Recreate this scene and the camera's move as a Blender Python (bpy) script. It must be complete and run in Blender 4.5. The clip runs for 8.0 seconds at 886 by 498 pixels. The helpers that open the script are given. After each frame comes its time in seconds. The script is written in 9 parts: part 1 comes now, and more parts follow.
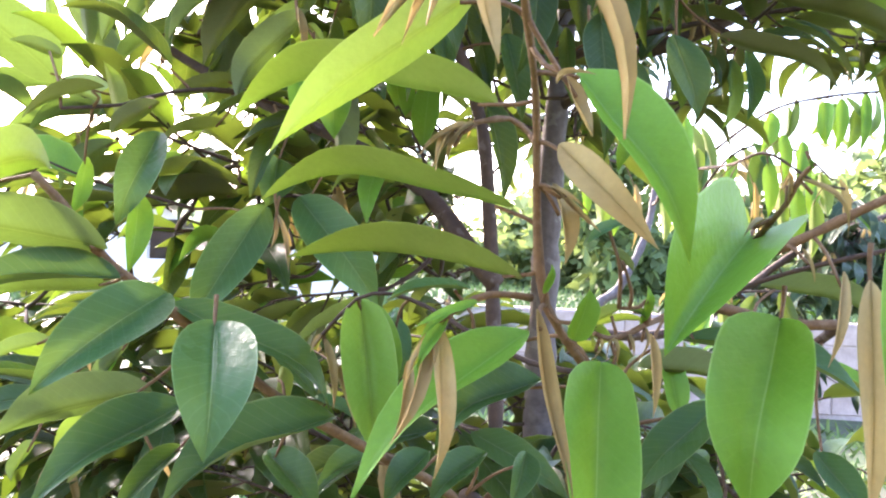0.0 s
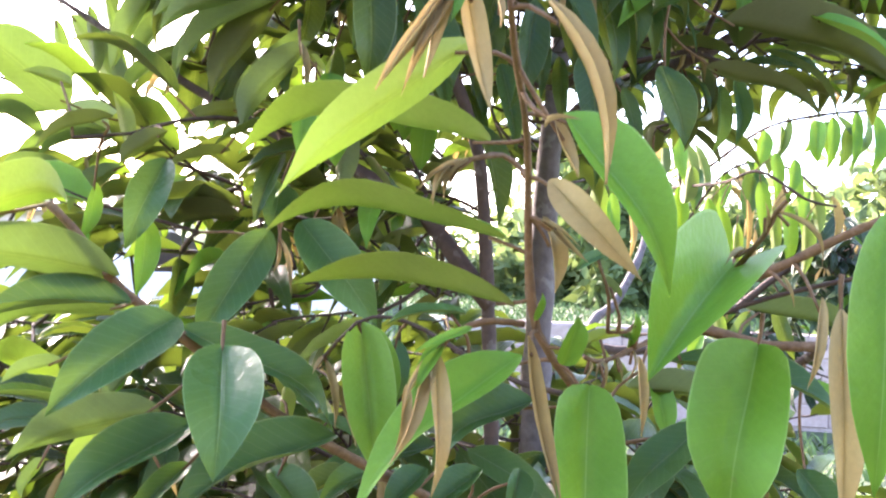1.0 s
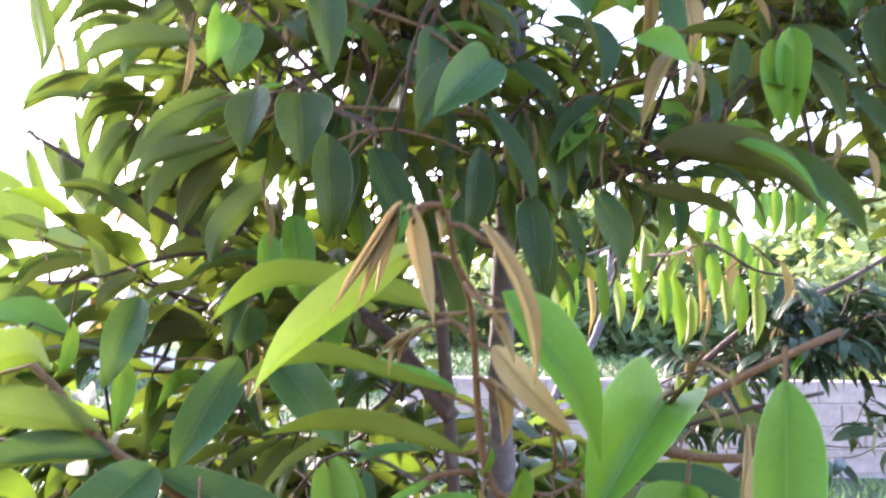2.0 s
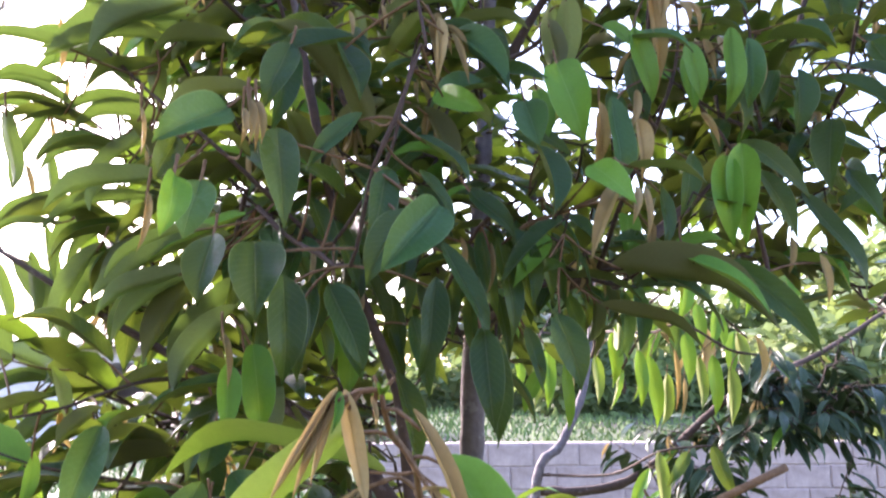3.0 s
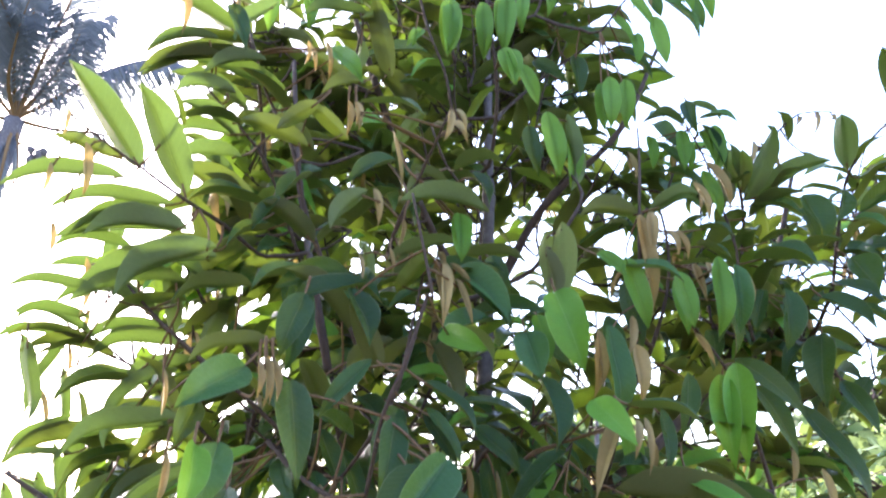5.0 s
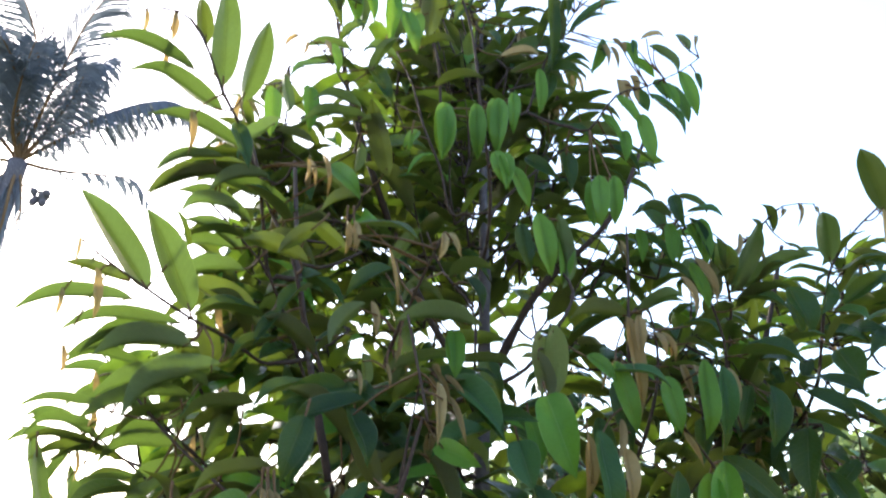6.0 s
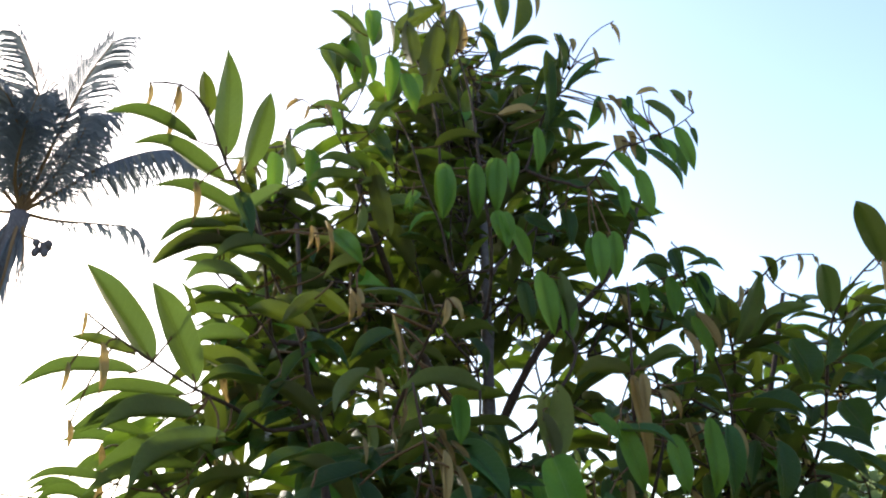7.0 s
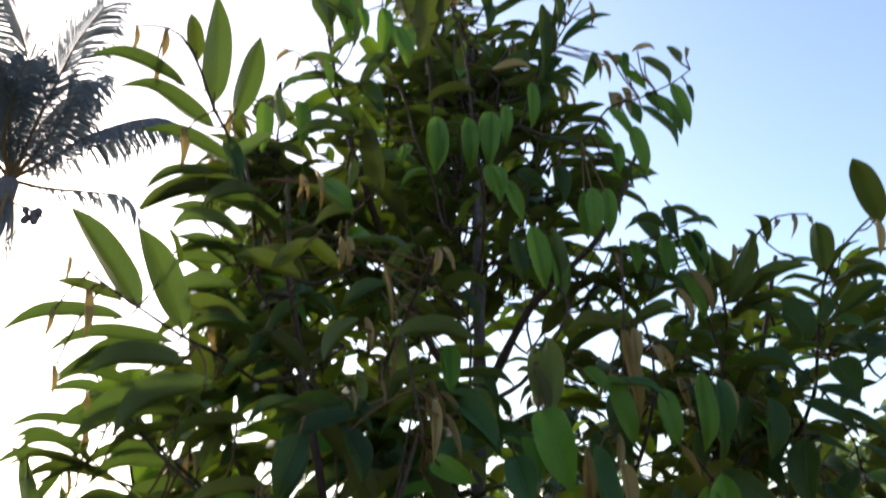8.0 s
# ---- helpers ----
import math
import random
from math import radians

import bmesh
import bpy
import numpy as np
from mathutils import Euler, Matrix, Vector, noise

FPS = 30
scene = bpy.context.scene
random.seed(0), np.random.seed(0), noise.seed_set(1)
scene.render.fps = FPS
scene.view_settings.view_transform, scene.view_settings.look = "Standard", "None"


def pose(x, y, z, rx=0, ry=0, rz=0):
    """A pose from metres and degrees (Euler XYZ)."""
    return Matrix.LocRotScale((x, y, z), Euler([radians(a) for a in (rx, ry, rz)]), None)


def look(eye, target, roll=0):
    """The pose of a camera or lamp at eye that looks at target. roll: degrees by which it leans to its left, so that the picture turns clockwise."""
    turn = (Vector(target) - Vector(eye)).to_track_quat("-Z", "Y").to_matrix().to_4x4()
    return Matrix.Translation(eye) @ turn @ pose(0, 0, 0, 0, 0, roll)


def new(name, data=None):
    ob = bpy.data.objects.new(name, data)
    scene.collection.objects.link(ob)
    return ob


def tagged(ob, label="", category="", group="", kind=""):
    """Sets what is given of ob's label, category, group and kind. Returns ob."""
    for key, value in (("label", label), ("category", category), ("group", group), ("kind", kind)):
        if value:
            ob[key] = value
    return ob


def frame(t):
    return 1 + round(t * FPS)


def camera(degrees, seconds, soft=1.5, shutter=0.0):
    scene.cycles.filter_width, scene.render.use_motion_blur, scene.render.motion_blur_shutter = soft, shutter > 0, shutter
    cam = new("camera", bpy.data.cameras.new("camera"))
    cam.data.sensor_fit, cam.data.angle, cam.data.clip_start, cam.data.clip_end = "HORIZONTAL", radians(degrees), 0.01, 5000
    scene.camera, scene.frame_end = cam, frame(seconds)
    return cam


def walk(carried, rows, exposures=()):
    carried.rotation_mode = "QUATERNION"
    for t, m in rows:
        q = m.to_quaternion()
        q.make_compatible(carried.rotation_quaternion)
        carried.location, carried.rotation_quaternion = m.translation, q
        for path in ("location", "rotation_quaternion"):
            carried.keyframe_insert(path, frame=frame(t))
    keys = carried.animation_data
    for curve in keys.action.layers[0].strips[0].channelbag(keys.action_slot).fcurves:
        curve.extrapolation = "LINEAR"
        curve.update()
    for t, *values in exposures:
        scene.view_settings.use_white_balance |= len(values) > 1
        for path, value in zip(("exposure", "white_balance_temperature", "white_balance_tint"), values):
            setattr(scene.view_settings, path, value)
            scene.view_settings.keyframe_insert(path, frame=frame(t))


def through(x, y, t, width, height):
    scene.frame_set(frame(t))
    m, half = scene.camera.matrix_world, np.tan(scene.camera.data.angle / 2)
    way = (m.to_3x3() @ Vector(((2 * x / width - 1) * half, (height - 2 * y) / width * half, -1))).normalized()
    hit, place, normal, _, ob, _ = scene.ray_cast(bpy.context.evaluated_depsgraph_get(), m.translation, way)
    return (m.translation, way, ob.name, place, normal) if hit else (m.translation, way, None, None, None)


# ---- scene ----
# ---------------------------------------------------------------- camera
cam = camera(55.86, 8.0, soft=2.1, shutter=0.5)
walk(cam, [
    (0, pose(-0.043, 0.117, 1.341, 89.75, 0, 2.91) @ pose(0, 0, 0, 0, 0, 2.75)),
    (0.5, pose(-0.039, 0.100, 1.342, 90.22, 0, 2.79) @ pose(0, 0, 0, 0, 0, 3.32)),
    (1, pose(-0.041, 0.088, 1.352, 90.60, 0, 2.83) @ pose(0, 0, 0, 0, 0, 2.76)),
    (1.5, pose(-0.036, 0.065, 1.384, 92.30, 0, 2.45) @ pose(0, 0, 0, 0, 0, 1.48)),
    (1.7, pose(-0.038, 0.048, 1.400, 93.12, 0, 1.47) @ pose(0, 0, 0, 0, 0, 1.16)),
    (2.8, pose(-0.000, -0.000, 1.493, 96.99, 0, -0.02) @ pose(0, 0, 0, 0, 0, -0.03)),
    (3, pose(0.000, 0.000, 1.500, 98.00, 0, -0.14) @ pose(0, 0, 0, 0, 0, -0.30)),
    (3.5, pose(-0.003, -0.010, 1.518, 100.88, 0, -0.13) @ pose(0, 0, 0, 0, 0, -0.74)),
    (4, pose(-0.002, -0.023, 1.537, 103.65, 0, -0.14) @ pose(0, 0, 0, 0, 0, -0.95)),
    (4.5, pose(-0.005, -0.043, 1.554, 106.35, 0, 0.07) @ pose(0, 0, 0, 0, 0, -0.77)),
    (4.7, pose(-0.008, -0.046, 1.560, 107.50, 0, -0.20) @ pose(0, 0, 0, 0, 0, -0.83)),
    (5.8, pose(-0.000, -0.114, 1.650, 109.77, 0, -0.52) @ pose(0, 0, 0, 0, 0, -0.92)),
    (6, pose(0.002, -0.129, 1.660, 110.61, 0, -0.34) @ pose(0, 0, 0, 0, 0, -1.25)),
    (6.5, pose(0.002, -0.145, 1.677, 112.07, 0, -0.17) @ pose(0, 0, 0, 0, 0, -1.84)),
    (7, pose(0.002, -0.149, 1.686, 113.33, 0, -0.33) @ pose(0, 0, 0, 0, 0, -2.49)),
    (7.5, pose(0.003, -0.148, 1.687, 113.77, 0, -1.08) @ pose(0, 0, 0, 0, 0, -2.79)),
    (8, pose(0.002, -0.124, 1.663, 111.54, 0, -0.83) @ pose(0, 0, 0, 0, 0, -2.08)),
], exposures=[(0.0, 3.56, 6400, 26), (1.7, 3.46, 6250, 29), (3.0, 2.90, 6150, 33), (4.7, 3.15, 6050, 26), (5.8, 2.48, 6150, 15), (7.0, 1.60, 6550, 11), (7.5, 1.20, 6850, 11), (8.0, 1.12, 6550, 12)])

# ---------------------------------------------------------------- sky and sun
SUN_AZ, SUN_EL = radians(-38), radians(26)      # azimuth from +y towards +x
world = bpy.data.worlds.new("sky")
scene.world = world
world.use_nodes = True
wn = world.node_tree.nodes
sky = wn.new("ShaderNodeTexSky")
sky.sky_type = 'NISHITA'
sky.sun_disc = False
sky.sun_elevation, sky.sun_rotation = SUN_EL, SUN_AZ
sky.air_density, sky.dust_density, sky.ozone_density = 1.0, 1.6, 1.5
wn["Background"].inputs["Strength"].default_value = 0.15
world.node_tree.links.new(sky.outputs[0], wn["Background"].inputs["Color"])
sun = new("sun", bpy.data.lights.new("sun", 'SUN'))
sun.data.energy, sun.data.angle, sun.data.color = 3.2, radians(10), (1.0, 0.91, 0.78)
to_sun = Vector((math.sin(SUN_AZ) * math.cos(SUN_EL), math.cos(SUN_AZ) * math.cos(SUN_EL), math.sin(SUN_EL)))
sun.matrix_world = look(to_sun * 60, (0, 0, 0))


# ---------------------------------------------------------------- materials
def material(name):
    m = bpy.data.materials.new(name)
    m.use_nodes = True
    nt = m.node_tree
    return m, nt, nt.nodes["Principled BSDF"]


def ramp(nt, fac, stops):
    r = nt.nodes.new("ShaderNodeValToRGB")
    els = r.color_ramp.elements
    while len(els) < len(stops):
        els.new(0.5)
    for e, (p, c) in zip(els, stops):
        e.position, e.color = p, (*c, 1)
    nt.links.new(fac, r.inputs["Fac"])
    return r.outputs["Color"]


def node_noise(nt, coord, scale, detail=4.0, rough=0.55):
    n = nt.nodes.new("ShaderNodeTexNoise")
    n.inputs["Scale"].default_value, n.inputs["Detail"].default_value, n.inputs["Roughness"].default_value = scale, detail, rough
    if coord is not None:
        nt.links.new(coord, n.inputs["Vector"])
    return n.outputs["Fac"]


def mixed(nt, fac, a, b, mode='MIX'):
    mx = nt.nodes.new("ShaderNodeMix")
    mx.data_type, mx.blend_type = 'RGBA', mode
    for sock, v in ((mx.inputs["Factor"], fac), (mx.inputs["A"], a), (mx.inputs["B"], b)):
        if isinstance(v, (int, float)):
            sock.default_value = v
        elif isinstance(v, tuple):
            sock.default_value = (*v, 1)
        else:
            nt.links.new(v, sock)
    return mx.outputs["Result"]


def sums(nt, op, a, b=0.0):
    n = nt.nodes.new("ShaderNodeMath")
    n.operation = op
    for sock, v in zip(n.inputs, (a, b)):
        if isinstance(v, (int, float)):
            sock.default_value = v
        else:
            nt.links.new(v, sock)
    return n.outputs[0]


def coords(nt, what="Object"):
    return nt.nodes.new("ShaderNodeTexCoord").outputs[what]


def bumped(nt, bsdf, height, strength, distance):
    b = nt.nodes.new("ShaderNodeBump")
    b.inputs["Strength"].default_value, b.inputs["Distance"].default_value = strength, distance
    nt.links.new(height, b.inputs["Height"])
    nt.links.new(b.outputs["Normal"], bsdf.inputs["Normal"])


def leaf_material(name, dark, light, vein, glow, through, rough, joined=False, coat=0.0, groove_shade_depth=0.5):
    """Leaf skin: blotched green, pale midrib and faint side veins by UV (u along, v across), light passing through it."""
    m, nt, bsdf = material(name)
    uv = coords(nt, "UV")
    sep = nt.nodes.new("ShaderNodeSeparateXYZ")
    nt.links.new(uv, sep.inputs[0])
    u, v = sep.outputs[0], sums(nt, 'ABSOLUTE', sums(nt, 'SUBTRACT', sep.outputs[1], 0.5))
    if joined:
        rnd = nt.nodes.new("ShaderNodeNewGeometry").outputs["Random Per Island"]
    else:
        rnd = nt.nodes.new("ShaderNodeObjectInfo").outputs["Random"]
    big = node_noise(nt, coords(nt), 22.0, 3.0)
    base = mixed(nt, sums(nt, 'ADD', sums(nt, 'MULTIPLY', rnd, 0.65), sums(nt, 'MULTIPLY', big, 0.35)), dark, light)
    fine = node_noise(nt, coords(nt), 260.0, 4.0)
    base = mixed(nt, 0.35, base, ramp(nt, fine, [(0.3, (0.55, 0.55, 0.55)), (0.7, (1, 1, 1))]), 'MULTIPLY')
    # pale patches in the colour stand for dull bloom and mottled sheen
    bloom_sheen = ramp(nt, node_noise(nt, coords(nt), 14.0, 5.0, 0.65), [(0.48, (0, 0, 0)), (0.72, (1, 1, 1))])
    base = mixed(nt, sums(nt, 'MULTIPLY', bloom_sheen, 0.22), base, tuple(min(1.0, 1.6 * c + 0.025) for c in light))
    # side veins run obliquely forward from the midrib
    saw = sums(nt, 'FRACT', sums(nt, 'MULTIPLY', sums(nt, 'SUBTRACT', u, sums(nt, 'MULTIPLY', v, 0.35)), 13.0))
    side = sums(nt, 'LESS_THAN', saw, 0.10)
    base = mixed(nt, sums(nt, 'MULTIPLY', side, 0.07 + 0.18 * groove_shade_depth), base, vein)
    # the midrib is a fine pale line in a shallow groove
    groove = ramp(nt, v, [(0.0, (0, 0, 0)), (0.012, (0.25, 0.25, 0.25)), (0.05, (1, 1, 1))])
    # crease shade beside the midrib is multiplied into the leaf colour
    base = mixed(nt, groove_shade_depth, base, ramp(nt, v, [(0.0, (0.62, 0.66, 0.58)), (0.07, (1, 1, 1))]), 'MULTIPLY')
    rib = sums(nt, 'LESS_THAN', v, 0.011)
    base = mixed(nt, sums(nt, 'MULTIPLY', rib, 0.5), base, vein)
    margin = sums(nt, 'GREATER_THAN', v, 0.482)
    base = mixed(nt, sums(nt, 'MULTIPLY', margin, 0.55), base, vein)
    spots = sums(nt, 'GREATER_THAN', node_noise(nt, coords(nt), 75.0, 2.0), 0.73)
    base = mixed(nt, sums(nt, 'MULTIPLY', spots, 0.25), base, (0.16, 0.11, 0.05))
    nt.links.new(base, bsdf.inputs["Base Color"])
    rr = sums(nt, 'ADD', sums(nt, 'MULTIPLY', big, 0.3), rough - 0.14)
    nt.links.new(rr, bsdf.inputs["Roughness"])
    bsdf.inputs["Specular IOR Level"].default_value = 0.17
    bsdf.inputs["Coat Weight"].default_value, bsdf.inputs["Coat Roughness"].default_value = 0.4 * coat, 0.25
    quilt = sums(nt, 'ADD', sums(nt, 'MULTIPLY', saw, 0.45), sums(nt, 'MULTIPLY', node_noise(nt, coords(nt), 95.0, 3.0), 0.9))
    height = sums(nt, 'ADD', sums(nt, 'ADD', quilt, sums(nt, 'MULTIPLY', fine, 0.35)), sums(nt, 'MULTIPLY', groove, 0.3 + 1.2 * groove_shade_depth))
    bumped(nt, bsdf, height, 0.65, 0.0024)
    tr = nt.nodes.new("ShaderNodeBsdfTranslucent")
    nt.links.new(mixed(nt, 0.6, base, glow), tr.inputs["Color"])
    mx = nt.nodes.new("ShaderNodeMixShader")
    mx.inputs[0].default_value = through
    nt.links.new(bsdf.outputs[0], mx.inputs[1])
    nt.links.new(tr.outputs[0], mx.inputs[2])
    nt.links.new(mx.outputs[0], nt.nodes["Material Output"].inputs["Surface"])
    return m


VEIN = (0.30, 0.34, 0.15)
LEAF = {}
for tail, joined in (("", False), ("_mass", True)):
    if joined:
        dark, light = (0.012, 0.034, 0.012), (0.072, 0.150, 0.042)
    else:
        dark, light = (0.011, 0.035, 0.010), (0.042, 0.108, 0.032)
    top = leaf_material("mature_leaf_top" + tail, dark, light, VEIN, (0.50, 0.68, 0.15), 0.36, 0.30, joined, 0.12)
    under = leaf_material("mature_leaf_under" + tail, (0.092, 0.088, 0.038), (0.215, 0.200, 0.088), (0.28, 0.26, 0.13), (0.75, 0.77, 0.31), 0.60, 0.48, joined)
    LEAF["mature" + tail] = (top, under)
    ytop = leaf_material("young_leaf_top" + tail, (0.108, 0.295, 0.034), (0.212, 0.450, 0.060), (0.36, 0.56, 0.18), (0.54, 0.82, 0.17), 0.48, 0.34, joined, 0.2, 0.0)
    yunder = leaf_material("young_leaf_under" + tail, (0.250, 0.280, 0.080), (0.365, 0.382, 0.122), (0.43, 0.44, 0.18), (0.76, 0.74, 0.25), 0.50, 0.52, joined, 0.0, 0.1)
    LEAF["young" + tail] = (ytop, yunder)
    fl = leaf_material("flush_leaf" + tail, (0.340, 0.235, 0.090), (0.730, 0.575, 0.295), (0.48, 0.35, 0.14), (0.88, 0.75, 0.44), 0.50, 0.55, joined)
    LEAF["flush" + tail] = (fl, fl)
mtop = leaf_material("grown_leaf_top", (0.046, 0.128, 0.042), (0.094, 0.212, 0.072), (0.32, 0.44, 0.20), (0.50, 0.72, 0.18), 0.42, 0.30, False, 0.2)
munder = leaf_material("grown_leaf_under", (0.145, 0.176, 0.068), (0.242, 0.270, 0.118), (0.35, 0.37, 0.19), (0.65, 0.70, 0.34), 0.50, 0.48)
LEAF["mid"] = (mtop, munder)
# lighter copy of the mature leaf, standing in for less shade on near leaves
LEAF["full"] = (leaf_material("mature_leaf_top_lit", (0.024, 0.072, 0.026), (0.062, 0.146, 0.048), VEIN, (0.44, 0.68, 0.12), 0.38, 0.30, False, 0.25), munder)
LEAF["fresh"] = (leaf_material("fresh_leaf_top", (0.130, 0.300, 0.044), (0.245, 0.440, 0.072), (0.38, 0.52, 0.17), (0.56, 0.84, 0.14), 0.52, 0.32, False, 0.2), munder)
# distance haze is mixed into the leaflet colour as grey-blue
LEAF["palm"] = leaf_material("hazy_palm_leaflet", (0.090, 0.094, 0.112), (0.165, 0.170, 0.200), (0.25, 0.27, 0.26), (0.30, 0.36, 0.36), 0.20, 0.45, True)
LEAF["far"] = leaf_material("far_leaf", (0.080, 0.120, 0.055), (0.170, 0.225, 0.095), (0.2, 0.22, 0.10), (0.30, 0.40, 0.10), 0.25, 0.6, True)
LEAF["far_light"] = leaf_material("far_leaf_light", (0.110, 0.170, 0.050), (0.200, 0.260, 0.090), (0.2, 0.22, 0.10), (0.40, 0.50, 0.12), 0.30, 0.6, True)


def bark_material(name, a, b, scale=60.0, lichen=0.45):
    m, nt, bsdf = material(name)
    co = coords(nt)
    n1, n2 = node_noise(nt, co, scale, 6.0, 0.65), node_noise(nt, co, scale * 0.15, 3.0)
    col = mixed(nt, n2, ramp(nt, n1, [(0.35, a), (0.65, b)]), tuple(0.6 * x for x in b))
    lich = sums(nt, 'GREATER_THAN', node_noise(nt, co, scale * 0.5, 3.0), 0.62)
    col = mixed(nt, sums(nt, 'MULTIPLY', lich, lichen), col, (0.33, 0.32, 0.29))
    nt.links.new(col, bsdf.inputs["Base Color"])
    bsdf.inputs["Roughness"].default_value = 0.85
    bumped(nt, bsdf, n1, 0.6, 0.004)
    return m


BARK = bark_material("grey_bark", (0.100, 0.078, 0.074), (0.250, 0.205, 0.198), 60.0, 0.3)
# purple and dark: shade under the hanging fronds is in this colour
PALMBARK = bark_material("shaded_palm_bark", (0.070, 0.055, 0.062), (0.170, 0.140, 0.150), 40.0, 0.25)
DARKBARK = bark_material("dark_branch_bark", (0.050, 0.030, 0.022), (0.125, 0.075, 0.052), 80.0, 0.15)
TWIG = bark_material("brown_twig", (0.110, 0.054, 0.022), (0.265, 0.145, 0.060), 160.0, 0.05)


# darker copy of TWIG: the look against the light is in the colour
BACKLITTWIG = bark_material("backlit_twig", (0.040, 0.022, 0.014), (0.105, 0.060, 0.036), 160.0, 0.1)


def surface(name, stops, scale, rough=0.9, bump=0.4, dist=0.02, detail=6.0):
    m, nt, bsdf = material(name)
    co = coords(nt)
    n1, n2 = node_noise(nt, co, scale, detail, 0.65), node_noise(nt, co, scale * 0.11, 3.0)
    col = ramp(nt, sums(nt, 'ADD', sums(nt, 'MULTIPLY', n1, 0.6), sums(nt, 'MULTIPLY', n2, 0.4)), stops)
    nt.links.new(col, bsdf.inputs["Base Color"])
    bsdf.inputs["Roughness"].default_value = rough
    bumped(nt, bsdf, n1, bump, dist)
    return m


SOIL = surface("soil_and_grass", [(0.38, (0.055, 0.044, 0.032)), (0.5, (0.050, 0.066, 0.026)), (0.62, (0.085, 0.125, 0.042))], 3.0)
GRASS = surface("grass_blades", [(0.35, (0.085, 0.145, 0.038)), (0.65, (0.20, 0.280, 0.080))], 2.0)
BLOCK = surface("concrete_block", [(0.30, (0.25, 0.180, 0.150)), (0.45, (0.39, 0.290, 0.250)), (0.68, (0.55, 0.420, 0.370))], 9.0, 0.92, 0.7, 0.010)
MORTAR = surface("mortar", [(0.4, (0.38, 0.29, 0.26)), (0.6, (0.48, 0.38, 0.34))], 20.0)
PLASTER = surface("pale_plaster", [(0.35, (0.62, 0.56, 0.53)), (0.65, (0.80, 0.74, 0.70))], 2.5, 0.85, 0.2, 0.004)
# for the added slab behind the camera; dark so that little light bounces
BLOCKERDARK = surface("blocker_dark", [(0.35, (0.040, 0.042, 0.036)), (0.65, (0.095, 0.092, 0.078))], 2.5, 0.9, 0.3, 0.006)
ROOF = surface("roof_sheet", [(0.4, (0.26, 0.20, 0.17)), (0.6, (0.40, 0.31, 0.27))], 3.0, 0.6, 0.2, 0.004)


# ---------------------------------------------------------------- builders
def mesh_of(name, verts, faces, mats, slots=None, uvs=None, smooth=True):
    me = bpy.data.meshes.new(name)
    me.from_pydata(verts, [], faces)
    for m in mats:
        me.materials.append(m)
    if slots is not None:
        me.polygons.foreach_set("material_index", slots)
    if uvs is not None:
        layer = me.uv_layers.new(name="UVMap")
        idx = np.empty(len(me.loops), dtype=np.int32)
        me.loops.foreach_get("vertex_index", idx)
        layer.data.foreach_set("uv", np.asarray(uvs, dtype=np.float32)[idx].ravel())
    if smooth:
        me.polygons.foreach_set("use_smooth", [True] * len(me.polygons))
    me.update()
    return me


def part(name, me, parent, label=""):
    ob = new(name, me)
    ob.parent = parent
    if label:
        tagged(ob, label)
    return ob


def thing(name, at, label, category, group="", kind=""):
    ob = new(name)
    ob.location = at
    ob.empty_display_size = 0.1
    return tagged(ob, label, category, group, kind)


def spline(points, step):
    """Catmull-Rom through the points, sampled about every step metres."""
    p = [Vector(q) for q in points]
    p = [2 * p[0] - p[1]] + p + [2 * p[-1] - p[-2]]
    out = []
    for a, b, c, d in zip(p, p[1:], p[2:], p[3:]):
        n = max(2, int((c - b).length / step))
        for k in range(n):
            s = k / n
            out.append(0.5 * (2 * b + (c - a) * s + (2 * a - 5 * b + 4 * c - d) * s * s + (3 * b - a - 3 * c + d) * s ** 3))
    out.append(p[-2])
    return out


def tube(path, r0, r1, sides=7, knots=0.0, seed=0):
    """Vertices and faces of a tapered, slightly uneven stem along a path."""
    rng = random.Random(seed)
    verts, faces = [], []
    n = len(path)
    ref = Vector((0.3, 0.9, 0.2))
    for i, p in enumerate(path):
        ax = (path[min(i + 1, n - 1)] - path[max(i - 1, 0)])
        ax = ax.normalized() if ax.length > 1e-9 else Vector((0, 0, 1))
        if abs(ax.dot(ref)) > 0.95:
            ref = Vector((1, 0.1, 0))
        e1 = (ref - ax * ref.dot(ax)).normalized()
        e2 = ax.cross(e1)
        ref = e1
        r = r0 + (r1 - r0) * i / max(1, n - 1)
        r *= 1 + knots * (rng.random() ** 3)
        for k in range(sides):
            a = 2 * math.pi * k / sides
            verts.append(p + (e1 * math.cos(a) + e2 * math.sin(a)) * r * (1 + 0.08 * rng.uniform(-1, 1)))
    for i in range(n - 1):
        for k in range(sides):
            a, b = i * sides + k, i * sides + (k + 1) % sides
            faces.append((a, b, b + sides, a + sides))
    faces.append(tuple(range(sides - 1, -1, -1)))
    faces.append(tuple(range((n - 1) * sides, n * sides)))
    return verts, faces


OUT_S = (0.0, 0.03, 0.10, 0.22, 0.38, 0.55, 0.70, 0.82, 0.91, 0.96, 1.0)
OUT_YOUNG = (0.16, 0.52, 0.80, 0.95, 1.0, 0.99, 0.91, 0.70, 0.38, 0.17, 0.0)
OUT_W = (0.08, 0.30, 0.60, 0.88, 1.0, 0.96, 0.81, 0.57, 0.30, 0.14, 0.0)
OUT_MID = (0.09, 0.33, 0.64, 0.90, 1.0, 0.98, 0.87, 0.64, 0.35, 0.16, 0.0)
OUT_POINT = (0.08, 0.32, 0.66, 0.94, 1.0, 0.90, 0.70, 0.42, 0.17, 0.07, 0.0)
